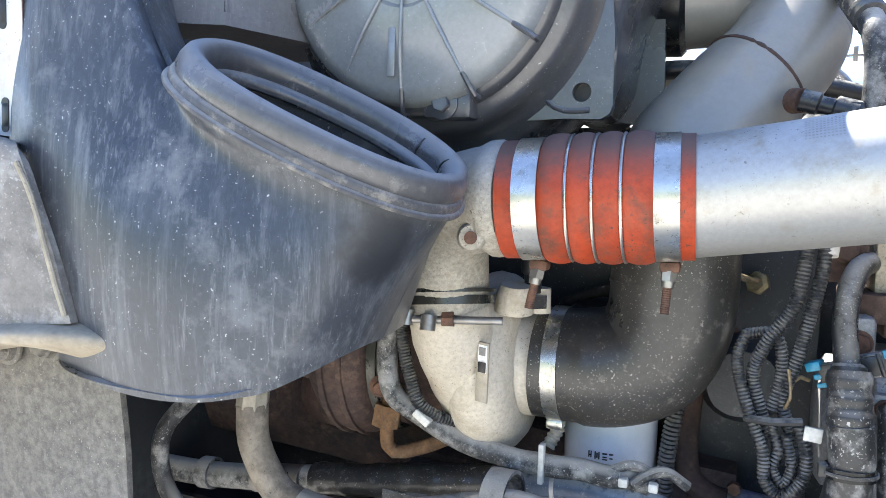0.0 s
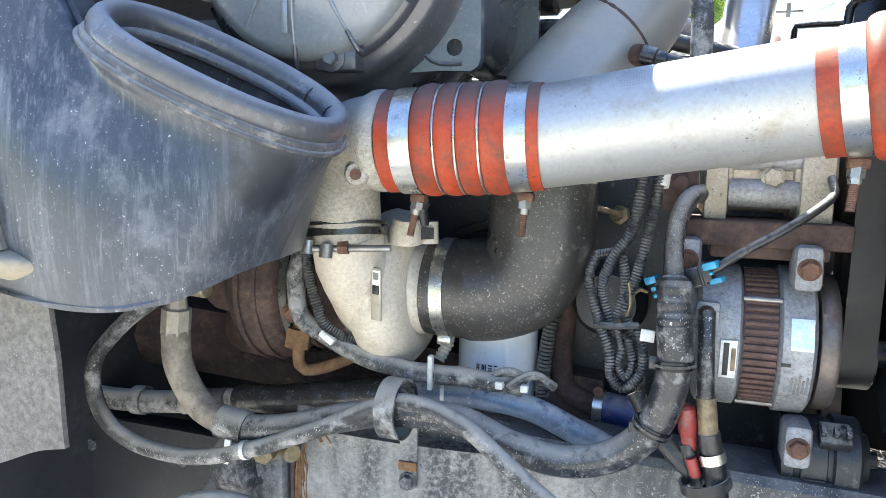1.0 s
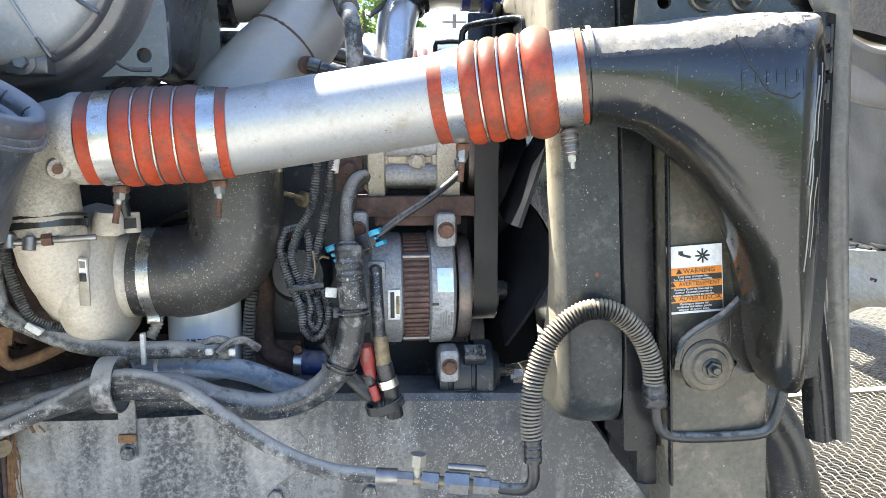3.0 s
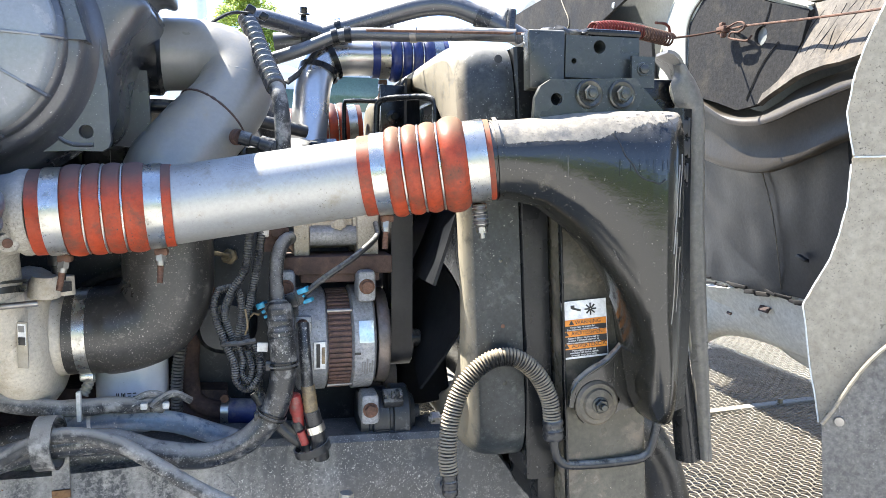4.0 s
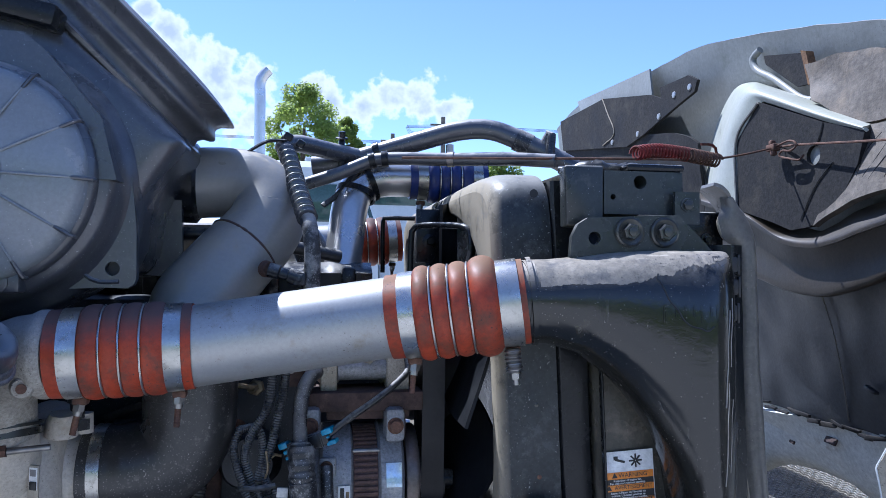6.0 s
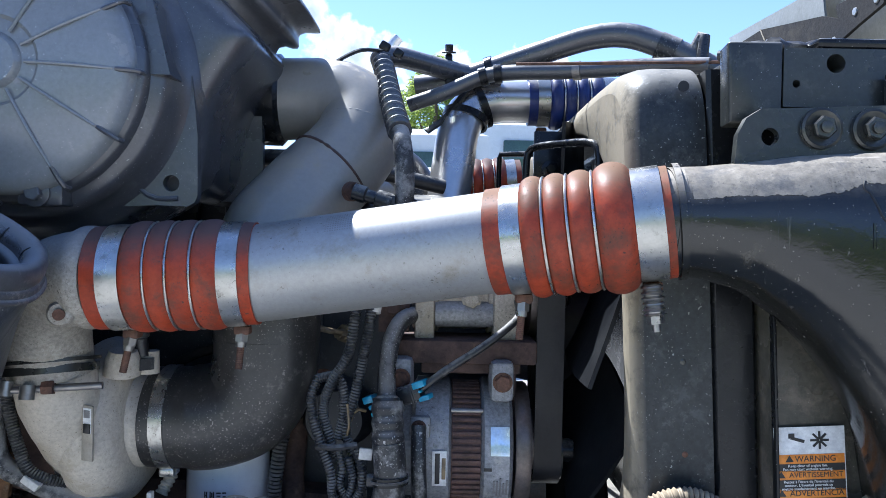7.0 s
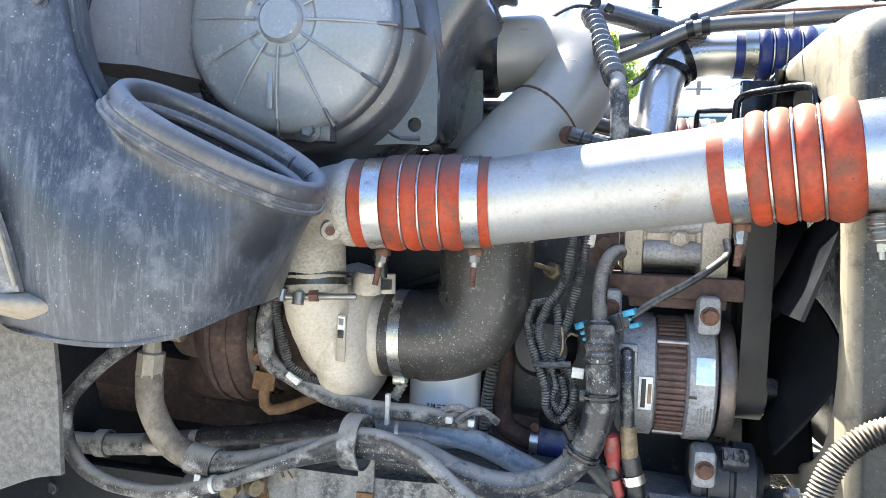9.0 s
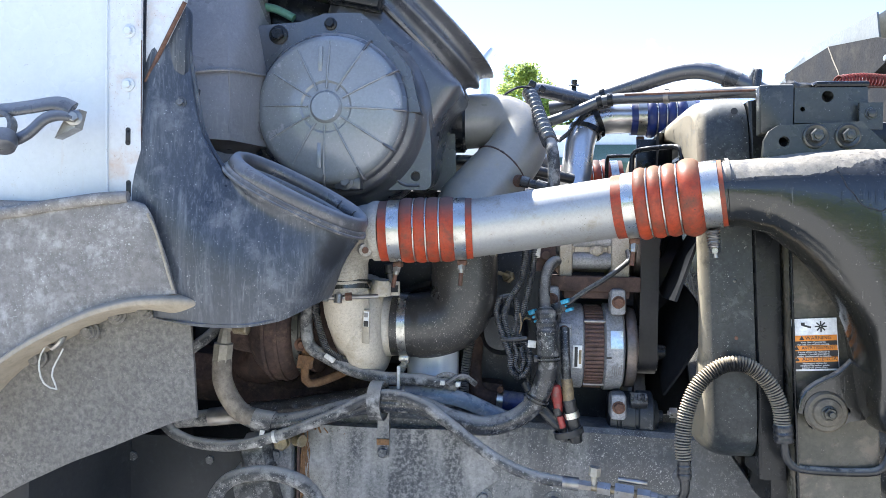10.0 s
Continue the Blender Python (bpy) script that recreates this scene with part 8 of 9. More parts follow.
part("corrugated_tube", tube([(0.098, 1.045, 1.828), (0.108, 1.00, 1.80), (0.120, 0.94, 1.755), (0.132, 0.885, 1.715), (0.142, 0.845, 1.685)], 0.0165, 20, 0.0012, rf=ribbed(0.0068, 0.22)), M["plast"], cv)
part("smooth_hose", tube([(0.140, 0.855, 1.692), (0.146, 0.835, 1.668), (0.150, 0.83, 1.635), (0.150, 0.835, 1.59), (0.148, 0.845, 1.53)], 0.0125, 16), M["hosed"], cv)
part("cable_tie", tube([(0.108, 1.03, 1.835), (0.07, 0.995, 1.826), (0.03, 0.96, 1.79), (0.018, 0.945, 1.755)], 0.003, 6), M["black"], cv)
part("tie_head", box((0.106, 1.03, 1.842), (0.016, 0.014, 0.014), 0.003, (0, 30, 0)), M["black"], cv)
part("tie_head", box((0.128, 1.015, 1.828), (0.014, 0.012, 0.014), 0.003, (0, 30, 0)), M["black"], cv)
for p in ([(0.315, 1.42, 1.60), (0.315, 1.42, 1.715), (0.325, 1.415, 1.727), (0.42, 1.40, 1.727)], [(0.318, 0.965, 1.59), (0.320, 0.965, 1.668), (0.328, 0.962, 1.682), (0.36, 0.92, 1.683), (0.392, 0.855, 1.676), (0.398, 0.843, 1.66), (0.398, 0.842, 1.62)]):
    solo("wire_guard", tube(p, 0.0055, 10), M["black"], "bent black rod guard beside the shroud", "guard", "rod guards")
solo("guard_plate", merge(box((0.365, 1.05, 1.67), (0.05, 0.01, 0.10), 0.002), hexbolt((0.365, 1.04, 1.66), (0, -1, 0), 0.008, 0.012)), M["black"], "flat black bracket with a bolt by the shroud", "bracket")
farp = thing("far_charge_pipe", (0.20, 1.62, 1.60), "far-side charge pipe with a red hump hose", "pipe")
part("tube", tube([(-0.1, 1.62, 1.66), (0.10, 1.62, 1.665), (0.22, 1.62, 1.672)], 0.05, 28), M["alu"], farp)
hump_hose("hump_hose", Vector((0.20, 1.62, 1.671)), Vector((0.38, 1.62, 1.685)), "faded red hump hose on the far side of the engine", amp0=0.0075)
solo("far_elbow", tube([(0.02, 1.30, 1.72), (0.08, 1.24, 1.70), (0.14, 1.2, 1.66), (0.17, 1.18, 1.58)], 0.035, 18), M["rubber"], "black rubber hose curving behind the intake tube", "hose")
solo("valve_hose", tube([(-0.14, 1.0, 1.66), (-0.04, 0.99, 1.665), (0.06, 1.0, 1.655), (0.20, 1.05, 1.63)], 0.012, 12), M["loom"], "black hose lying under the filter outlet", "hose")
solo("breather_box", rough_up(merge(box((-0.05, 1.12, 1.655), (0.12, 0.08, 0.07), 0.015), box((0.02, 1.16, 1.64), (0.10, 0.10, 0.05), 0.01)), 0.002), M["cast"], "grey cast parts on top of the engine", "engine part")

# ---------------------------------------------------------------- tilted hood, seen from inside
hd = thing("tilted_hood", (1.45, 1.6, 0.70), "hood tilted forward, grey-white inside with torn black insulation", "hood")
part("inner_skin", sheet([[(1.24, 2.86, 2.25), (1.25, 2.60, 2.305), (1.25, 2.30, 2.295), (1.26, 1.96, 2.275), (1.26, 1.655, 2.265), (1.25, 1.32, 2.198), (1.245, 0.96, 2.108), (1.24, 0.72, 2.01), (1.22, 0.45, 1.90)],
                          [(1.28, 2.86, 2.0), (1.30, 2.60, 2.02), (1.31, 2.30, 2.02), (1.33, 1.96, 2.02), (1.33, 1.655, 2.0), (1.32, 1.32, 1.97), (1.30, 0.96, 1.92), (1.28, 0.72, 1.86), (1.24, 0.45, 1.78)],
                          [(1.34, 2.86, 1.7), (1.37, 2.60, 1.7), (1.39, 2.30, 1.7), (1.40, 1.96, 1.7), (1.40, 1.655, 1.7), (1.39, 1.32, 1.69), (1.36, 0.96, 1.68), (1.32, 0.72, 1.66), (1.26, 0.45, 1.60)],
                          [(1.38, 2.86, 1.24), (1.42, 2.60, 1.24), (1.44, 2.30, 1.24), (1.45, 1.96, 1.24), (1.45, 1.655, 1.24), (1.44, 1.32, 1.25), (1.42, 0.96, 1.26), (1.38, 0.72, 1.27), (1.28, 0.45, 1.27)]], 60, 30, 0.008, 0.003), M["gel"], hd)
FX = 1.222
flap = part("dark_flap", plate([(2.764, 2.261), (2.286, 2.253), (1.903, 2.179), (1.822, 2.148), (1.834, 2.185), (1.659, 2.179), (1.608, 2.153), (1.624, 2.123), (1.727, 2.104), (1.943, 2.059), (2.078, 2.039), (2.725, 2.127)], FX, 0.010, "x"), M["liner"], hd, "torn black insulation flap")
for y, z in ((1.741, 2.141), (1.839, 2.095), (1.99, 2.067), (1.649, 2.142), (2.20, 2.075)):
    part("rivet", lathe([(0, 0.010), (0.003, 0.009), (0.004, 0.004)], (FX, y, z), (-1, 0, 0), 18), M["alu"], flap)
part("torn_edge", tube([(FX - 0.002, 2.291, 2.254), (FX - 0.002, 2.235, 2.182), (FX - 0.002, 2.182, 2.104), (FX - 0.002, 2.282, 2.077)], 0.0022, 6, wob=0.001), M["fender"], flap)
part("lower_flap", sheet([[(1.232, 2.72, 2.13), (1.232, 2.30, 2.08), (1.232, 2.007, 2.063), (1.230, 1.839, 2.042), (1.228, 1.691, 2.010), (1.23, 1.622, 1.975)], [(1.25, 2.72, 1.8), (1.25, 2.30, 1.75), (1.25, 2.0, 1.72), (1.25, 1.839, 1.70), (1.25, 1.691, 1.68), (1.255, 1.60, 1.66)]], 24, 10, 0.010, 0.003), M["liner"], hd, "black insulation")
part("edge_strip", plate([(2.594, 2.312), (1.935, 2.272), (1.916, 2.183), (2.321, 2.255), (2.548, 2.255)], 1.236, 0.006, "x"), M["gel"], hd, "grey-green stained edge strip")
RO = [(1.680, 1.863), (1.642, 1.970), (1.596, 2.049), (1.522, 2.108), (1.439, 2.107), (1.360, 2.075), (1.177, 1.994), (1.000, 1.912)]
RT = [(1.488, 1.800), (1.432, 1.930), (1.384, 2.000), (1.332, 2.045), (1.289, 2.049), (1.229, 2.027), (1.060, 1.950), (0.921, 1.889)]
RI = [(1.316, 1.777), (1.324, 1.919), (1.282, 1.964), (1.242, 2.002), (1.218, 1.998), (1.177, 1.981), (1.029, 1.918), (0.913, 1.874)]
scoop = part("scoop", sheet([[(1.285, y, z) for y, z in RO], [(1.235, y * 0.45 + b * 0.55, z * 0.45 + c * 0.55 + 0.006) for (y, z), (b, c) in zip(RO, RT)], [(1.188, y, z) for y, z in RT], [(1.172, y * 0.5 + b * 0.5, z * 0.5 + c * 0.5 + 0.002) for (y, z), (b, c) in zip(RT, RI)], [(1.178, y, z) for y, z in RI]], 40, 24, 0.006), M["mould"], hd, "white moulded scoop lip")
face = part("scoop_liner", plate([(1.335, 1.760), (1.338, 1.928), (1.249, 2.006), (1.03, 1.916), (0.915, 1.879), (0.934, 1.818), (0.989, 1.741), (1.073, 1.704), (1.135, 1.700), (1.201, 1.722)], 1.176, 0.014, "x", [(1.060, 1.852, 0.021)]), M["liner"], scoop, "dark insulation on the scoop")
part("liner_edge", tube([(1.174, 1.336, 1.762), (1.174, 1.338, 1.93), (1.174, 1.25, 2.004)], 0.0035, 6), M["baffle"], face)
part("liner_hole", lathe([(0, 0.020), (0.004, 0.020)], (1.188, 1.060, 1.852), (-1, 0, 0), 24), M["gel"], face, "beige plug")
# black lines paint the shade of creases on the flat liner
for cr in ([(1.030, 1.915), (1.040, 1.885), (1.055, 1.872)], [(1.10, 1.72), (1.05, 1.79), (1.00, 1.83)]):
    part("crease", tube([(1.1745, y, z) for y, z in cr], 0.0012, 6, 0.02), M["ink"], face)
part("side_liner", sheet([[(1.222, 1.150, 2.070), (1.22, 1.053, 2.064), (1.218, 0.924, 2.039), (1.212, 0.717, 1.971), (1.20, 0.50, 1.90), (1.19, 0.3, 1.83)],
                          [(1.215, 1.125, 2.02), (1.215, 1.01, 1.99), (1.205, 0.89, 1.97), (1.205, 0.72, 1.93), (1.19, 0.50, 1.87), (1.18, 0.3, 1.81)],
                          [(1.205, 1.101, 1.979), (1.20, 0.971, 1.908), (1.196, 0.852, 1.895), (1.195, 0.73, 1.884), (1.18, 0.50, 1.85), (1.17, 0.3, 1.79)]], 60, 24, 0.012, 0.005), M["pad"], hd, "wrinkled grey-brown insulation")
pad2 = part("side_liner", sheet([[(1.200, 0.990, 1.905), (1.197, 0.915, 1.893), (1.195, 0.803, 1.885), (1.19, 0.725, 1.877), (1.175, 0.50, 1.845), (1.16, 0.3, 1.79)],
                          [(1.185, 0.985, 1.83), (1.182, 0.92, 1.83), (1.180, 0.82, 1.83), (1.175, 0.74, 1.825), (1.165, 0.50, 1.81), (1.15, 0.3, 1.76)],
                          [(1.172, 1.060, 1.703), (1.168, 0.977, 1.736), (1.165, 0.885, 1.753), (1.162, 0.776, 1.765), (1.155, 0.50, 1.785), (1.14, 0.3, 1.72)]], 70, 30, 0.014, 0.006), M["pad"], hd, "wrinkled grey-brown insulation")
# dark lines for the pad's cracks and the shade in its creases
pad_skin = BVHTree.FromPolygons([v.co + BASE[pad2.name] for v in pad2.data.vertices], [tuple(p.vertices) for p in pad2.data.polygons])
rnd_p = random.Random(8)
for k in range(12):
    y0, bend, run_ = 0.66 + 0.026 * k + rnd_p.uniform(-0.008, 0.008), rnd_p.uniform(-0.012, 0.012), []
    for q in range(6):
        hit = pad_skin.ray_cast(Vector((0.5, y0 + 0.012 * q + bend * math.sin(q * 0.9), 1.872 - 0.018 * q)), Vector((1, 0, 0)))
        if hit[0]:
            run_.append(hit[0])
    if len(run_) > 3:
        part("crack", tube(run_, 0.0008, 5, 0.006, wob=0.0015), M["liner"], pad2)
part("bracket", plate([(1.324, 2.141), (1.169, 2.104), (1.142, 2.028), (1.199, 2.034), (1.316, 2.117)], 1.240, 0.008, "x"), M["liner"], hd, "dark bracket plate")
part("bracket_edge", plate([(1.166, 2.107), (1.149, 2.101), (1.125, 2.026), (1.141, 2.022)], 1.225, 0.020, "x"), M["ochre"], hd, "rusty bracket edge")
part("bracket_rim", tube([(1.252, 1.356, 2.166), (1.25, 1.384, 2.150), (1.25, 1.365, 2.116), (1.25, 1.293, 2.074), (1.25, 1.201, 2.010), (1.25, 1.158, 1.993)], 0.009, 10, 0.01), M["gel"], hd)
L0 = [(1.60, 1.83), (1.394, 1.786), (1.242, 1.717), (1.132, 1.694), (1.054, 1.710), (0.982, 1.736), (0.841, 1.756), (0.63, 1.770), (0.40, 1.77)]
L1 = [(1.50, 1.80), (1.315, 1.751), (1.171, 1.688), (1.066, 1.672), (0.991, 1.680), (0.922, 1.697), (0.784, 1.723), (0.585, 1.748), (0.36, 1.75)]
BB = [(1.56, 1.665), (1.386, 1.621), (1.289, 1.597), (1.188, 1.573), (1.083, 1.563), (1.007, 1.574), (0.93, 1.594), (0.83, 1.624), (0.50, 1.69)]
part("ledge", sheet([[(1.275, y, z + 0.004) for y, z in L0], [(1.225, y, z) for y, z in L0], [(1.195, (y + b) / 2, (z + c) / 2 + 0.003) for (y, z), (b, c) in zip(L0, L1)], [(1.172, y, z) for y, z in L1], [(1.171, y, z - 0.012) for y, z in L1]], 60, 14, 0.008), M["skin"], hd, "brown moulded stiffening ledge")
part("band", sheet([[(1.182, y, z - 0.006) for y, z in L1], [(1.200, y * 0.5 + b * 0.5, z * 0.5 + c * 0.5) for (y, z), (b, c) in zip(L1, BB)], [(1.200, y, z) for y, z in BB], [(1.215, y, z - 0.006) for y, z in BB]], 60, 14, 0.006, 0.001), M["skin"], hd, "stained brown band")
part("lower_skin", sheet([[(1.235, y + 0.04, z + 0.03) for y, z in BB[:8]], [(1.285, y * 1.05 + 0.02, 1.44) for y, z in BB[:8]], [(1.335, y * 1.05 + 0.03, 1.262 + 0.006 * math.sin(y * 20)) for y, z in BB[:8]]], 40, 16, 0.008, 0.004), M["lower"], hd)
# black lump stands in for the dark of a split; the skin is whole
part("split", rough_up(box((1.296, 1.045, 1.365), (0.012, 0.030, 0.008), 0.002, (20, 0, 0)), 0.004), M["ink"], hd)
part("moulding_seam", tube([(1.236, 1.12, 1.57), (1.268, 1.118, 1.47), (1.30, 1.13, 1.36), (1.328, 1.15, 1.28)], 0.0018, 6), M["baffle"], hd)
rag = bmesh.new()
for k in range(16):
    y0 = 1.50 - 0.04 * k
    rag = merge(rag, rough_up(box((1.325 + 0.004 * math.sin(k * 2.1), y0, 1.262 + 0.006 * math.sin(k * 1.7)), (0.008, 0.05, 0.005 + 0.005 * abs(math.sin(k * 3.3))), 0.002, (8 * math.sin(k * 5), 0, 12 * math.sin(k * 3))), 0.005, 50))
part("torn_edge", rag, M["liner"], hd, "ragged torn edge above the grille")
part("grille_lip", sheet([[(1.345, 1.74, 1.262), (1.345, 1.57, 1.265), (1.345, 1.50, 1.265), (1.345, 1.39, 1.262), (1.345, 1.27, 1.262), (1.345, 1.15, 1.258), (1.345, 1.02, 1.25)],
                         [(1.40, 1.76, 1.12), (1.40, 1.60, 1.11), (1.40, 1.57, 1.105), (1.40, 1.45, 1.13), (1.40, 1.33, 1.14), (1.40, 1.17, 1.12), (1.40, 1.08, 1.108)],
                         [(1.44, 1.80, 0.95), (1.44, 1.699, 0.997), (1.44, 1.638, 1.029), (1.44, 1.51, 1.086), (1.44, 1.38, 1.101), (1.44, 1.185, 1.094), (1.44, 1.109, 1.088)]], 30, 8, 0.006, 0.002), M["gelw"], hd, "white stained grille surround lip")
part("grille_surround", sheet([[(1.33, 1.75, 1.24), (1.335, 1.45, 1.245), (1.34, 1.25, 1.265), (1.335, 1.08, 1.270), (1.30, 0.80, 1.27)], [(1.42, 1.75, 1.175), (1.40, 1.45, 1.165), (1.39, 1.25, 1.15), (1.385, 1.08, 1.128), (1.36, 0.80, 1.11)], [(1.56, 1.80, 1.11), (1.53, 1.50, 1.09), (1.50, 1.25, 1.05), (1.47, 1.05, 1.02), (1.42, 0.80, 1.0)]], 30, 10, 0.008, 0.003), M["gelw"], hd, "white moulded grille surround, chipped")
for p, q in (((1.352, 1.24, 1.215), 0.02), ((1.352, 1.38, 1.18), 0.01)):
    part("chip", rough_up(box(p, (0.006, q * 2.4, q * 0.8), 0.002, (0, 20, -10)), 0.003), M["rust"], hd, "rusty chip")
gr = thing("grille_mesh", (1.5, 1.5, 0.85), "woven wire grille screen lying inside the tilted hood", "grille")
P0, PU, PV = Vector((1.02, 0.80, 0.875)), Vector((0.86, 0.88, 0.03)).normalized(), Vector((-0.55, 0.80, 0.02))
PV = (PV - PU * PV.dot(PU)).normalized()
PNm = PU.cross(PV).normalized()
wires = bmesh.new()
for fam, dirv in ((0, (PU + PV).normalized()), (1, (PU - PV).normalized())):
    acr = dirv.cross(PNm).normalized()
    for k in range(-70, 71):
        c = P0 + PU * 0.55 + PV * 0.35 + acr * 0.0178 * k
        zig = []
        for j in range(-72, 73):
            zig.append(c + dirv * 0.0178 * j + PNm * (0.0022 if (j + k + fam) % 2 else -0.0022))
        for a, b in zip(zig, zig[1:]):
            m_ = (a + b) / 2 - P0
            uu, vv = m_.dot(PU), m_.dot(PV)
            if not (-0.15 < uu < 1.75 and -0.30 < vv < 1.0):
                continue
            e1 = (b - a).normalized()
            e2 = e1.cross(PNm).normalized() * 0.0012
            e3 = PNm * 0.0012
            va = [wires.verts.new(a + o) for o in (e2, e3, -e2, -e3)]
            vb_ = [wires.verts.new(b + o) for o in (e2, e3, -e2, -e3)]
            for q in range(4):
                wires.faces.new((va[q], va[(q + 1) % 4], vb_[(q + 1) % 4], vb_[q]))
w_ob = part("wire_screen", wires, M["wire"], gr)
tagged(w_ob, kind="stuff")
fine = bmesh.new()
for along, across, count, start, a0, a1 in ((PU, PV, 216, -0.30, -0.15, 1.75), (PV, PU, 316, -0.15, -0.30, 1.0)):
    for k in range(count):
        c = P0 - PNm * 0.012 + across * (start + 0.006 * k)
        ring_ = [across * 0.0006, PNm * 0.0006, across * -0.0006]
        va, vb_ = [[fine.verts.new(c + along * a + o) for o in ring_] for a in (a0, a1)]
        for q in range(3):
            fine.faces.new((va[q], va[(q + 1) % 3], vb_[(q + 1) % 3], vb_[q]))
tagged(part("insect_screen", fine, M["skin"], gr, "fine dark insect screen"), kind="stuff")
part("cross_bar", box((1.40, 1.42, 0.893), (0.60, 0.03, 0.012), 0.002, (0, 0, 5)), M["fender"], gr)
for x in (1.30, 1.56):
    part("bar_bolt", hexbolt((x, 1.405 + (x - 1.4) * 0.09, 0.899), (0, 0, 1), 0.008, 0.014, 1.5), M["brass"], gr)
solo("grille_backing", sheet([[(0.7, 0.4, 0.62), (1.6, 0.4, 0.62), (2.4, 0.5, 0.66)], [(0.7, 1.5, 0.62), (1.6, 1.5, 0.62), (2.4, 1.5, 0.66)], [(0.7, 2.9, 0.64), (1.6, 2.9, 0.64), (2.4, 2.9, 0.68)]], 12, 12, 0.01, 0.006), M["skin"], "dusty grille backing under the wire screen", "panel")
part("nose_wall", sheet([[(2.42, 0.2, 0.62), (2.46, 1.5, 0.62), (2.42, 3.0, 0.64)], [(2.36, 0.2, 0.95), (2.40, 1.5, 0.95), (2.36, 3.0, 0.95)], [(2.20, 0.2, 1.35), (2.24, 1.5, 1.35), (2.20, 3.0, 1.35)]], 16, 10, 0.01, 0.004), M["gelw"], hd, "white moulded hood nose inside")
# near wing of the hood
WP, WD, WN = Vector((0.862, 0.462, 0.0)), Vector((0.785, -0.620, 0.0)), Vector((0.620, 0.785, 0.0))


def wing(poly, off, thick, ragged=0.0):
    """A liner panel of the hood's wing: outline as (distance along the panel, height)."""
    rnd_ = random.Random(len(poly))
    bm = plate([(u + (rnd_.uniform(-ragged, ragged) if u < 0.2 else 0), v) for u, v in poly], 0.0, thick, "y")
    bm.transform(Matrix.Translation(WP + WN * off) @ Matrix(((WD.x, WN.x, 0, 0), (WD.y, WN.y, 0, 0), (0, 0, 1, 0), (0, 0, 0, 1))))
    return bm


def dense(pts, k=12):
    out = []
    for (a, b), (c, d) in zip(pts, pts[1:]):
        out += [(a + (c - a) * i / k, b + (d - b) * i / k) for i in range(k)]
    return out + [pts[-1]]


part("upper_wing_liner", wing(dense([(0.10, 1.87), (0.065, 1.811), (0.035, 1.762), (0.015, 1.712), (0.003, 1.665), (-0.001, 1.628), (0.005, 1.59), (0.010, 1.568)]) + [(0.9, 1.58), (0.9, 2.0)], 0.0, 0.008, 0.0011), M["fender"], hd, "pale fibreglass wing liner with a ragged edge")
part("middle_wing_liner", wing(dense([(0.010, 1.60), (0.007, 1.560), (0.004, 1.505), (-0.004, 1.465), (-0.012, 1.435), (-0.029, 1.40), (-0.043, 1.37), (-0.033, 1.299), (-0.018, 1.206)]) + [(-0.010, 1.215), (0.037, 1.295), (0.083, 1.338), (0.2, 1.39), (0.9, 1.56), (0.9, 1.61), (0.012, 1.60)], 0.004, 0.008, 0.0011), M["fender"], hd, "pale fibreglass wing liner with a ragged edge")
part("lower_wing_liner", wing([(-0.015, 1.211), (-0.005, 1.227), (0.037, 1.302), (0.083, 1.344), (0.2, 1.40), (0.9, 1.57), (0.9, 0.5), (0.03, 0.5), (0.0, 0.95)], -0.010, 0.008), M["grit"], hd, "gritty brown-grey lower wing liner")
for line, off in (([(0.10, 1.87), (0.065, 1.811), (0.035, 1.762), (0.015, 1.712), (0.003, 1.665), (-0.001, 1.628), (0.005, 1.59), (0.009, 1.572)], -0.001),
                  ([(0.007, 1.560), (0.004, 1.505), (-0.004, 1.465), (-0.012, 1.435), (-0.029, 1.40), (-0.043, 1.37), (-0.033, 1.299), (-0.018, 1.208)], 0.003),
                  ([(0.010, 1.5695), (0.10, 1.5715), (0.30, 1.575), (0.88, 1.580)], -0.001)):
    part("frayed_edge", tube([WP + WD * (u - 0.0008) + WN * off + Vector((0, 0, v)) for u, v in dense(line, 8)], 0.0012, 6, 0.004, wob=0.0012), M["gelw"], hd, "white frayed fibreglass edge")
part("wing_edge", tube([WP + WD * u + WN * -0.012 + Vector((0, 0, v)) for u, v in ((-0.015, 1.211), (-0.005, 1.227), (0.037, 1.302), (0.083, 1.344), (0.2, 1.40))], 0.0025, 8), M["fender"], hd)
part("wing_pad", lathe([(0, 0.045), (0.004, 0.045), (0.008, 0.040)], WP + WD * 0.105 + Vector((0, 0, 1.665)), -WN, 30), M["fender"], hd)
part("rivet", lathe([(0, 0.007), (0.003, 0.006)], WP + WD * 0.006 + WN * -0.010 + Vector((0, 0, 1.217)), -WN, 14), M["bare"], hd)
# hood stay cable with its spring
hc = thing("hood_cable", (0.9, 1.02, 1.80), "steel hood cable with a red coil spring", "cable")
axis_ = spline([(0.735, 0.965, 1.826), (0.793, 0.991, 1.836), (0.858, 1.017, 1.837), (0.925, 1.043, 1.834), (0.955, 1.055, 1.833)], 0.00075)
turns = []
for k, c in enumerate(axis_):
    a = 2 * math.pi * k / 12
    turns.append(c + Vector((-0.35, 0.85, 0)).normalized() * 0.0125 * math.cos(a) + Vector((0, 0, 1)) * 0.0125 * math.sin(a))
cut_ = int(len(turns) * 0.62)
part("spring", tube(turns[:cut_ + 1], 0.0025, 6, 0.006), M["spring"], hc, "faded red coil spring")
part("spring_end", tube(turns[cut_:], 0.0025, 6, 0.006), M["rustbolt"], hc, "rust-brown coils at the end")
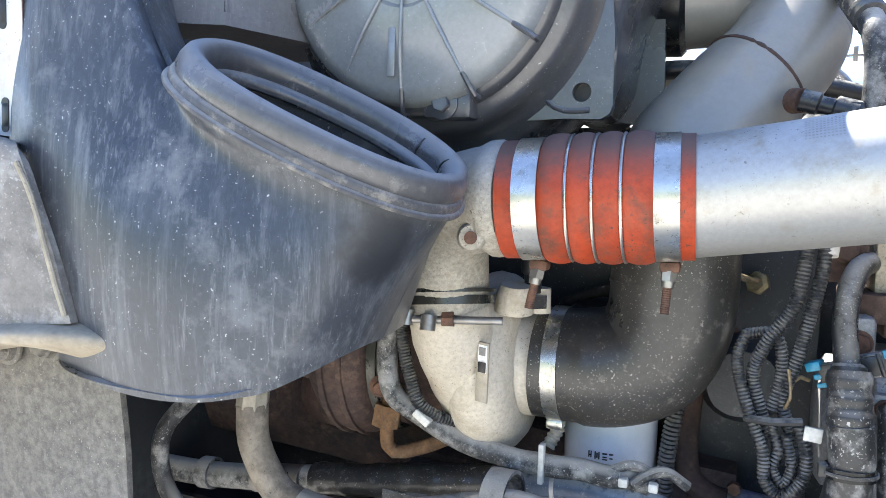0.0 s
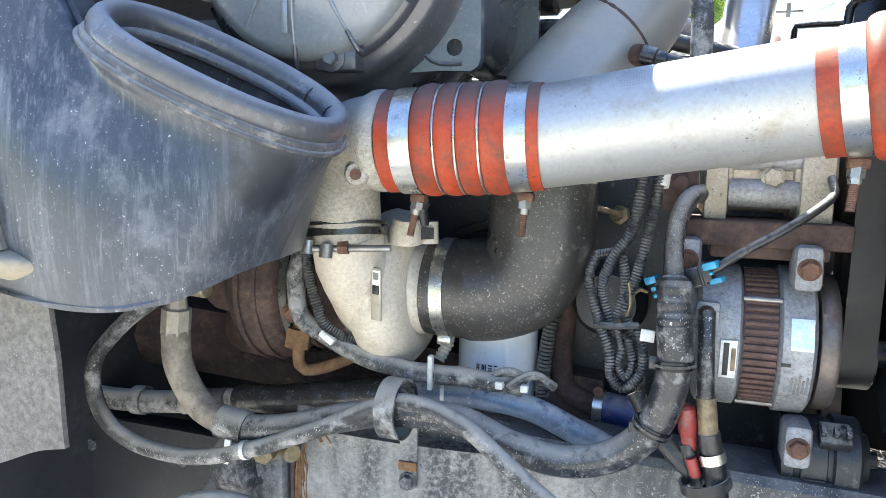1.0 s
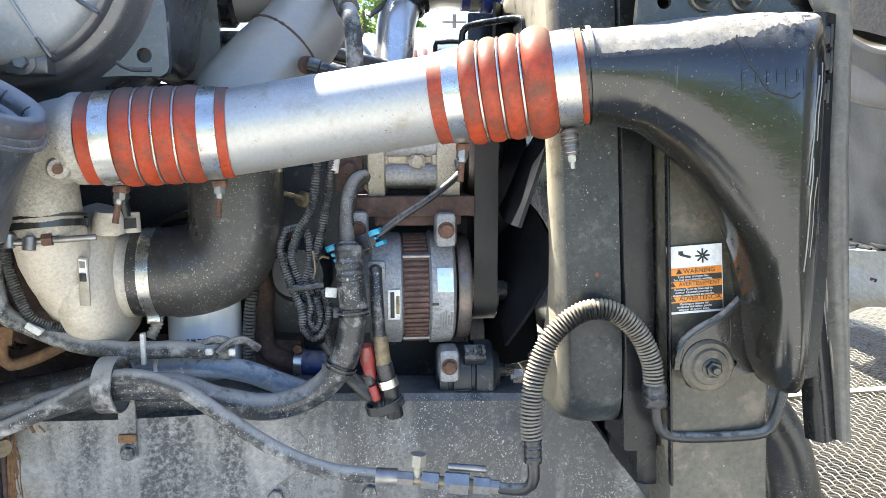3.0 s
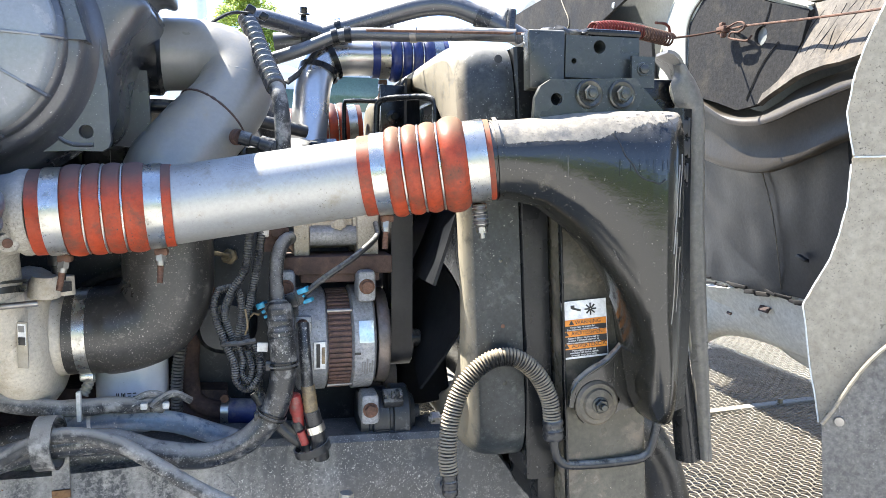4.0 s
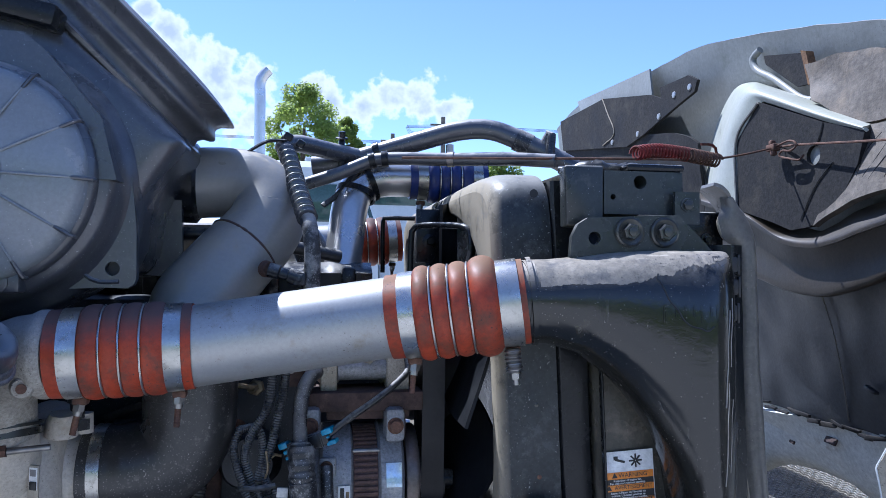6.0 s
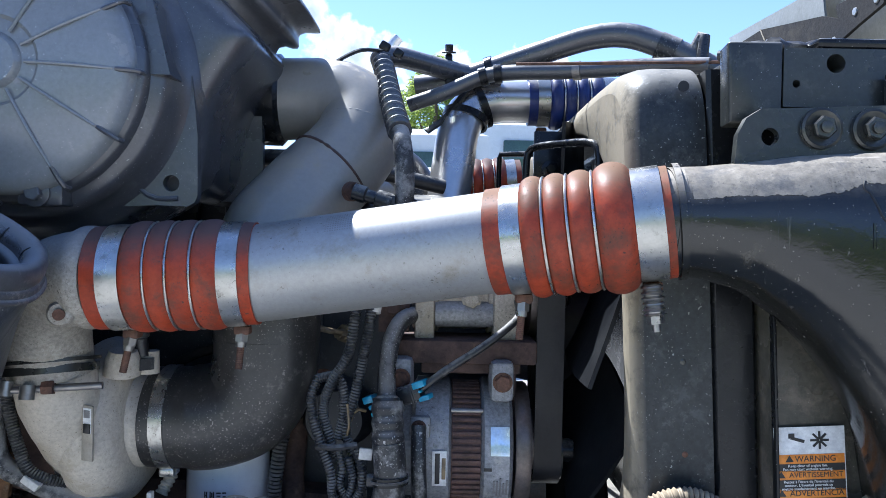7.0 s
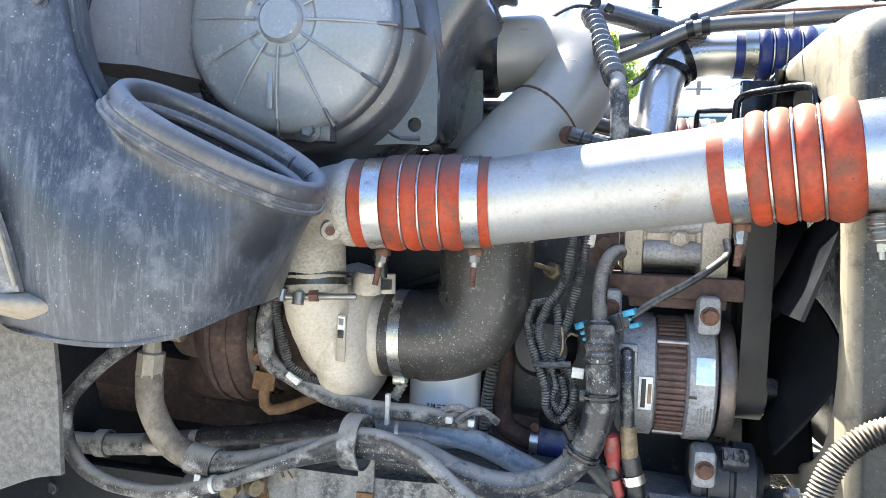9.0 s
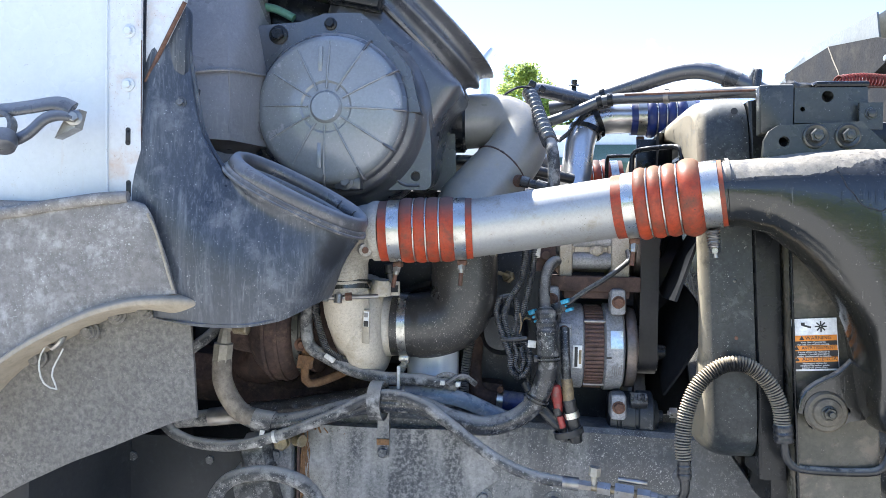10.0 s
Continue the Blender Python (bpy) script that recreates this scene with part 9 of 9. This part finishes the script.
part("spring_hook", tube([(0.950, 1.05, 1.846), (0.944, 1.045, 1.858), (0.930, 1.04, 1.862), (0.905, 1.03, 1.860)], 0.003, 6), M["spring"], hc)
part("wire", tube([(0.30, 0.95, 1.80), (0.72, 0.965, 1.815), (0.955, 1.065, 1.838), (1.158, 1.165, 1.884), (1.158, 1.086, 1.878), (1.150, 0.893, 1.852), (1.145, 0.734, 1.833), (1.13, 0.587, 1.816), (1.12, 0.30, 1.79)], 0.0024, 6, 0.03), M["rustbolt"], hc)
part("cable_clamp", merge(box((1.155, 1.165, 1.884), (0.018, 0.030, 0.016), 0.003), box((1.153, 1.165, 1.895), (0.012, 0.012, 0.012), 0.003), box((1.153, 1.160, 1.872), (0.012, 0.012, 0.012), 0.003)), M["rustbolt"], hc)
part("cable_hook", tube([(1.155, 1.15, 1.886), (1.153, 1.11, 1.890), (1.153, 1.088, 1.884), (1.153, 1.085, 1.874), (1.153, 1.105, 1.868), (1.153, 1.13, 1.872), (1.153, 1.14, 1.862), (1.155, 1.11, 1.852), (1.16, 1.085, 1.846), (1.165, 1.075, 1.856)], 0.0024, 8, 0.006), M["rustbolt"], hc)

# ---------------------------------------------------------------- yard behind: trucks, trees, poles
def parked_truck(x, y, s=1.0, stack_x=0.0):
    th = thing("parked_truck", (x, y, 0), "white conventional truck parked in the yard", "truck", "parked trucks")
    part("cab", loft([[(x + a * s, y + b * s, z * s) for a, b in ((-1.0, -1.1), (1.0, -1.1), (1.0, 1.1), (-1.0, 1.1))] for z in (0.8, 1.9)] +
                     [[(x + a * s, y + b * s, z * s) for a, b in ((-1.0, -1.05), (0.75, -1.05), (0.75, 1.05), (-1.0, 1.05))] for z in (2.7, 2.95)] +
                     [[(x + a * s, y + b * s, z * s) for a, b in ((-0.9, -0.9), (0.5, -0.9), (0.5, 0.9), (-0.9, 0.9))] for z in (3.05,)]), M["white"], th)
    part("bonnet", box((x + 1.75 * s, y, 1.35 * s), (1.5 * s, 1.9 * s, 1.1 * s), 0.15 * s), M["white"], th)
    part("door_window", box((x + 0.1 * s, y - 1.08 * s, 2.48 * s), (0.95 * s, 0.06 * s, 0.50 * s), 0.03), M["glass"], th)
    part("windscreen", box((x + 0.9 * s, y, 2.3 * s), (0.10 * s, 1.8 * s, 0.6 * s), 0.03, (0, -18, 0)), M["glass"], th)
    part("chassis", box((x - 1.5 * s, y, 0.9 * s), (5.5 * s, 1.0 * s, 0.3 * s), 0.03), M["black"], th)
    for wx in (-2.8, -1.6, 1.7):
        for wy in (-1.0, 1.0):
            part("wheel", lathe([(-0.15 * s, 0.35 * s), (-0.14 * s, 0.5 * s), (0.14 * s, 0.5 * s), (0.15 * s, 0.35 * s)], (x + wx * s, y + wy * s, 0.5 * s), (0, 1, 0), 28), M["tyre"], th)
    for k in range(5):
        part("marker_lamp", box((x + 0.1 * s, y + (-0.8 + 0.4 * k) * s, 3.08 * s), (0.16 * s, 0.10 * s, 0.08 * s), 0.03), M["white"], th)
    if stack_x > -1:
        part("exhaust_pipe", tube([(x + stack_x * s, y - 1.25 * s, 1.0 * s), (x + stack_x * s, y - 1.25 * s, 3.6 * s), (x + stack_x * s, y - 1.25 * s, 4.0 * s), (x + (stack_x + 0.10) * s, y - 1.25 * s, 4.16 * s)], 0.07 * s, 16, 0.08), M["chrome"], th)
    return th


parked_truck(0.05, 10.6, 1.0, -0.55)
parked_truck(1.75, 14.5, 1.25, -1.2)


def tree(x, y, h, w, seed):
    rnd = random.Random(seed)
    th = thing("tree", (x, y, 0), "leafy green maple behind the yard", "tree", "trees behind the yard")
    trunk = tube([(x, y, 0), (x + 0.1, y, h * 0.25), (x, y + 0.1, h * 0.5), (x + 0.1, y, h * 0.85)], 0.035 * h, 10, 0.4, rf=lambda s: max(0.15, 1 - s / h))
    for k in range(9):
        a, z0 = rnd.uniform(0, 6.28), h * rnd.uniform(0.3, 0.65)
        e = Vector((math.cos(a), math.sin(a), 0))
        trunk = merge(trunk, tube([Vector((x, y, z0)), Vector((x, y, z0 + h * 0.08)) + e * w * 0.35, Vector((x, y, z0 + h * 0.2)) + e * w * 0.75], 0.012 * h, 6, 0.5, rf=lambda s: max(0.2, 1 - s / (w * 1.1))))
    part("trunk", trunk, M["bark"], th)
    bm = bmesh.new()
    clumps = []
    for k in range(90):
        a, zz = rnd.uniform(0, 6.28), rnd.uniform(-1, 1)
        rr = math.sqrt(max(0, 1 - zz * zz)) * rnd.uniform(0.45, 1.0)
        clumps.append((Vector((x + w * rr * math.cos(a), y + w * rr * math.sin(a), h * 0.60 + zz * h * 0.38)), rnd.uniform(0.16, 0.30) * w))
    for c, r in clumps:
        for j in range(420):
            v = Vector((rnd.gauss(0, 1), rnd.gauss(0, 1), rnd.gauss(0, 1))).normalized() * r * rnd.uniform(0.5, 1.08)
            q = c + v
            e1 = Vector((rnd.uniform(-1, 1), rnd.uniform(-1, 1), rnd.uniform(-0.6, 0.6))).normalized()
            e2 = e1.orthogonal().normalized()
            sz = rnd.uniform(0.045, 0.095)
            bm.faces.new([bm.verts.new(q + o) for o in (e1 * sz, e2 * sz * 0.6, -e1 * sz, -e2 * sz * 0.6)])
    tagged(part("crown", bm, M["leaf"], th), kind="stuff")


tree(-0.2, 30.0, 9.0, 1.9, 1)
tree(1.7, 33.0, 8.5, 0.9, 2)
tree(9.0, 34.0, 7.0, 1.6, 3)
for x, y, h in ((6.7, 36.0, 9.3), (4.6, 40.0, 9.1)):
    up = thing("utility_pole", (x, y, 0), "weathered wooden utility pole with a crossarm", "utility pole", "utility poles")
    part("pole", lathe([(0, 0.16), (h, 0.11)], (x, y, 0), (0, 0, 1), 12), M["wood"], up)
    part("crossarm", box((x, y, h - 0.4), (1.3, 0.09, 0.09), 0.01), M["wood"], up)
    part("transformer", lathe([(0, 0.2), (0.8, 0.2), (0.85, 0.12)], (x + 0.35, y, h - 2.2), (0, 0, 1), 14), M["bare"], up)
lines = thing("power_lines", (4.6, 40.0, 8.7), "thin overhead power lines", "power line")
for k in range(3):
    part("cable", tube([(-30, 39 + k * 0.3, 8.6), (4.6, 40 + k * 0.3, 8.7), (6.7, 36 + k * 0.3, 8.9), (40, 34, 8.0)], 0.012, 5, 1.5), M["black"], lines)
hedge = bmesh.new()
rnd = random.Random(9)
for k in range(9000):
    x = rnd.uniform(-60, 90)
    q = Vector((x, 75 + rnd.uniform(-4, 4), rnd.uniform(0, 4.5 + 1.6 * noise.noise(Vector((x * 0.12, 0, 0))))))
    e1 = Vector((rnd.uniform(-1, 1), rnd.uniform(-1, 1), rnd.uniform(-1, 1))).normalized()
    e2 = e1.orthogonal().normalized()
    hedge.faces.new([hedge.verts.new(q + o * rnd.uniform(0.3, 0.6)) for o in (e1, e2, -e1, -e2)])
# second row behind the camera, out of view, added for green reflections
for k in range(9000):
    x = rnd.uniform(-70, 70)
    q = Vector((x, -32 + rnd.uniform(-3, 3), rnd.uniform(0, 6.5 + 2.2 * noise.noise(Vector((x * 0.12, 4, 0))))))
    e1 = Vector((rnd.uniform(-1, 1), rnd.uniform(-1, 1), rnd.uniform(-1, 1))).normalized()
    e2 = e1.orthogonal().normalized()
    hedge.faces.new([hedge.verts.new(q + o * rnd.uniform(0.3, 0.6)) for o in (e1, e2, -e1, -e2)])
solo("distant_trees", hedge, M["leaf"], "far green lines of trees round the yard", "trees", kind="stuff")
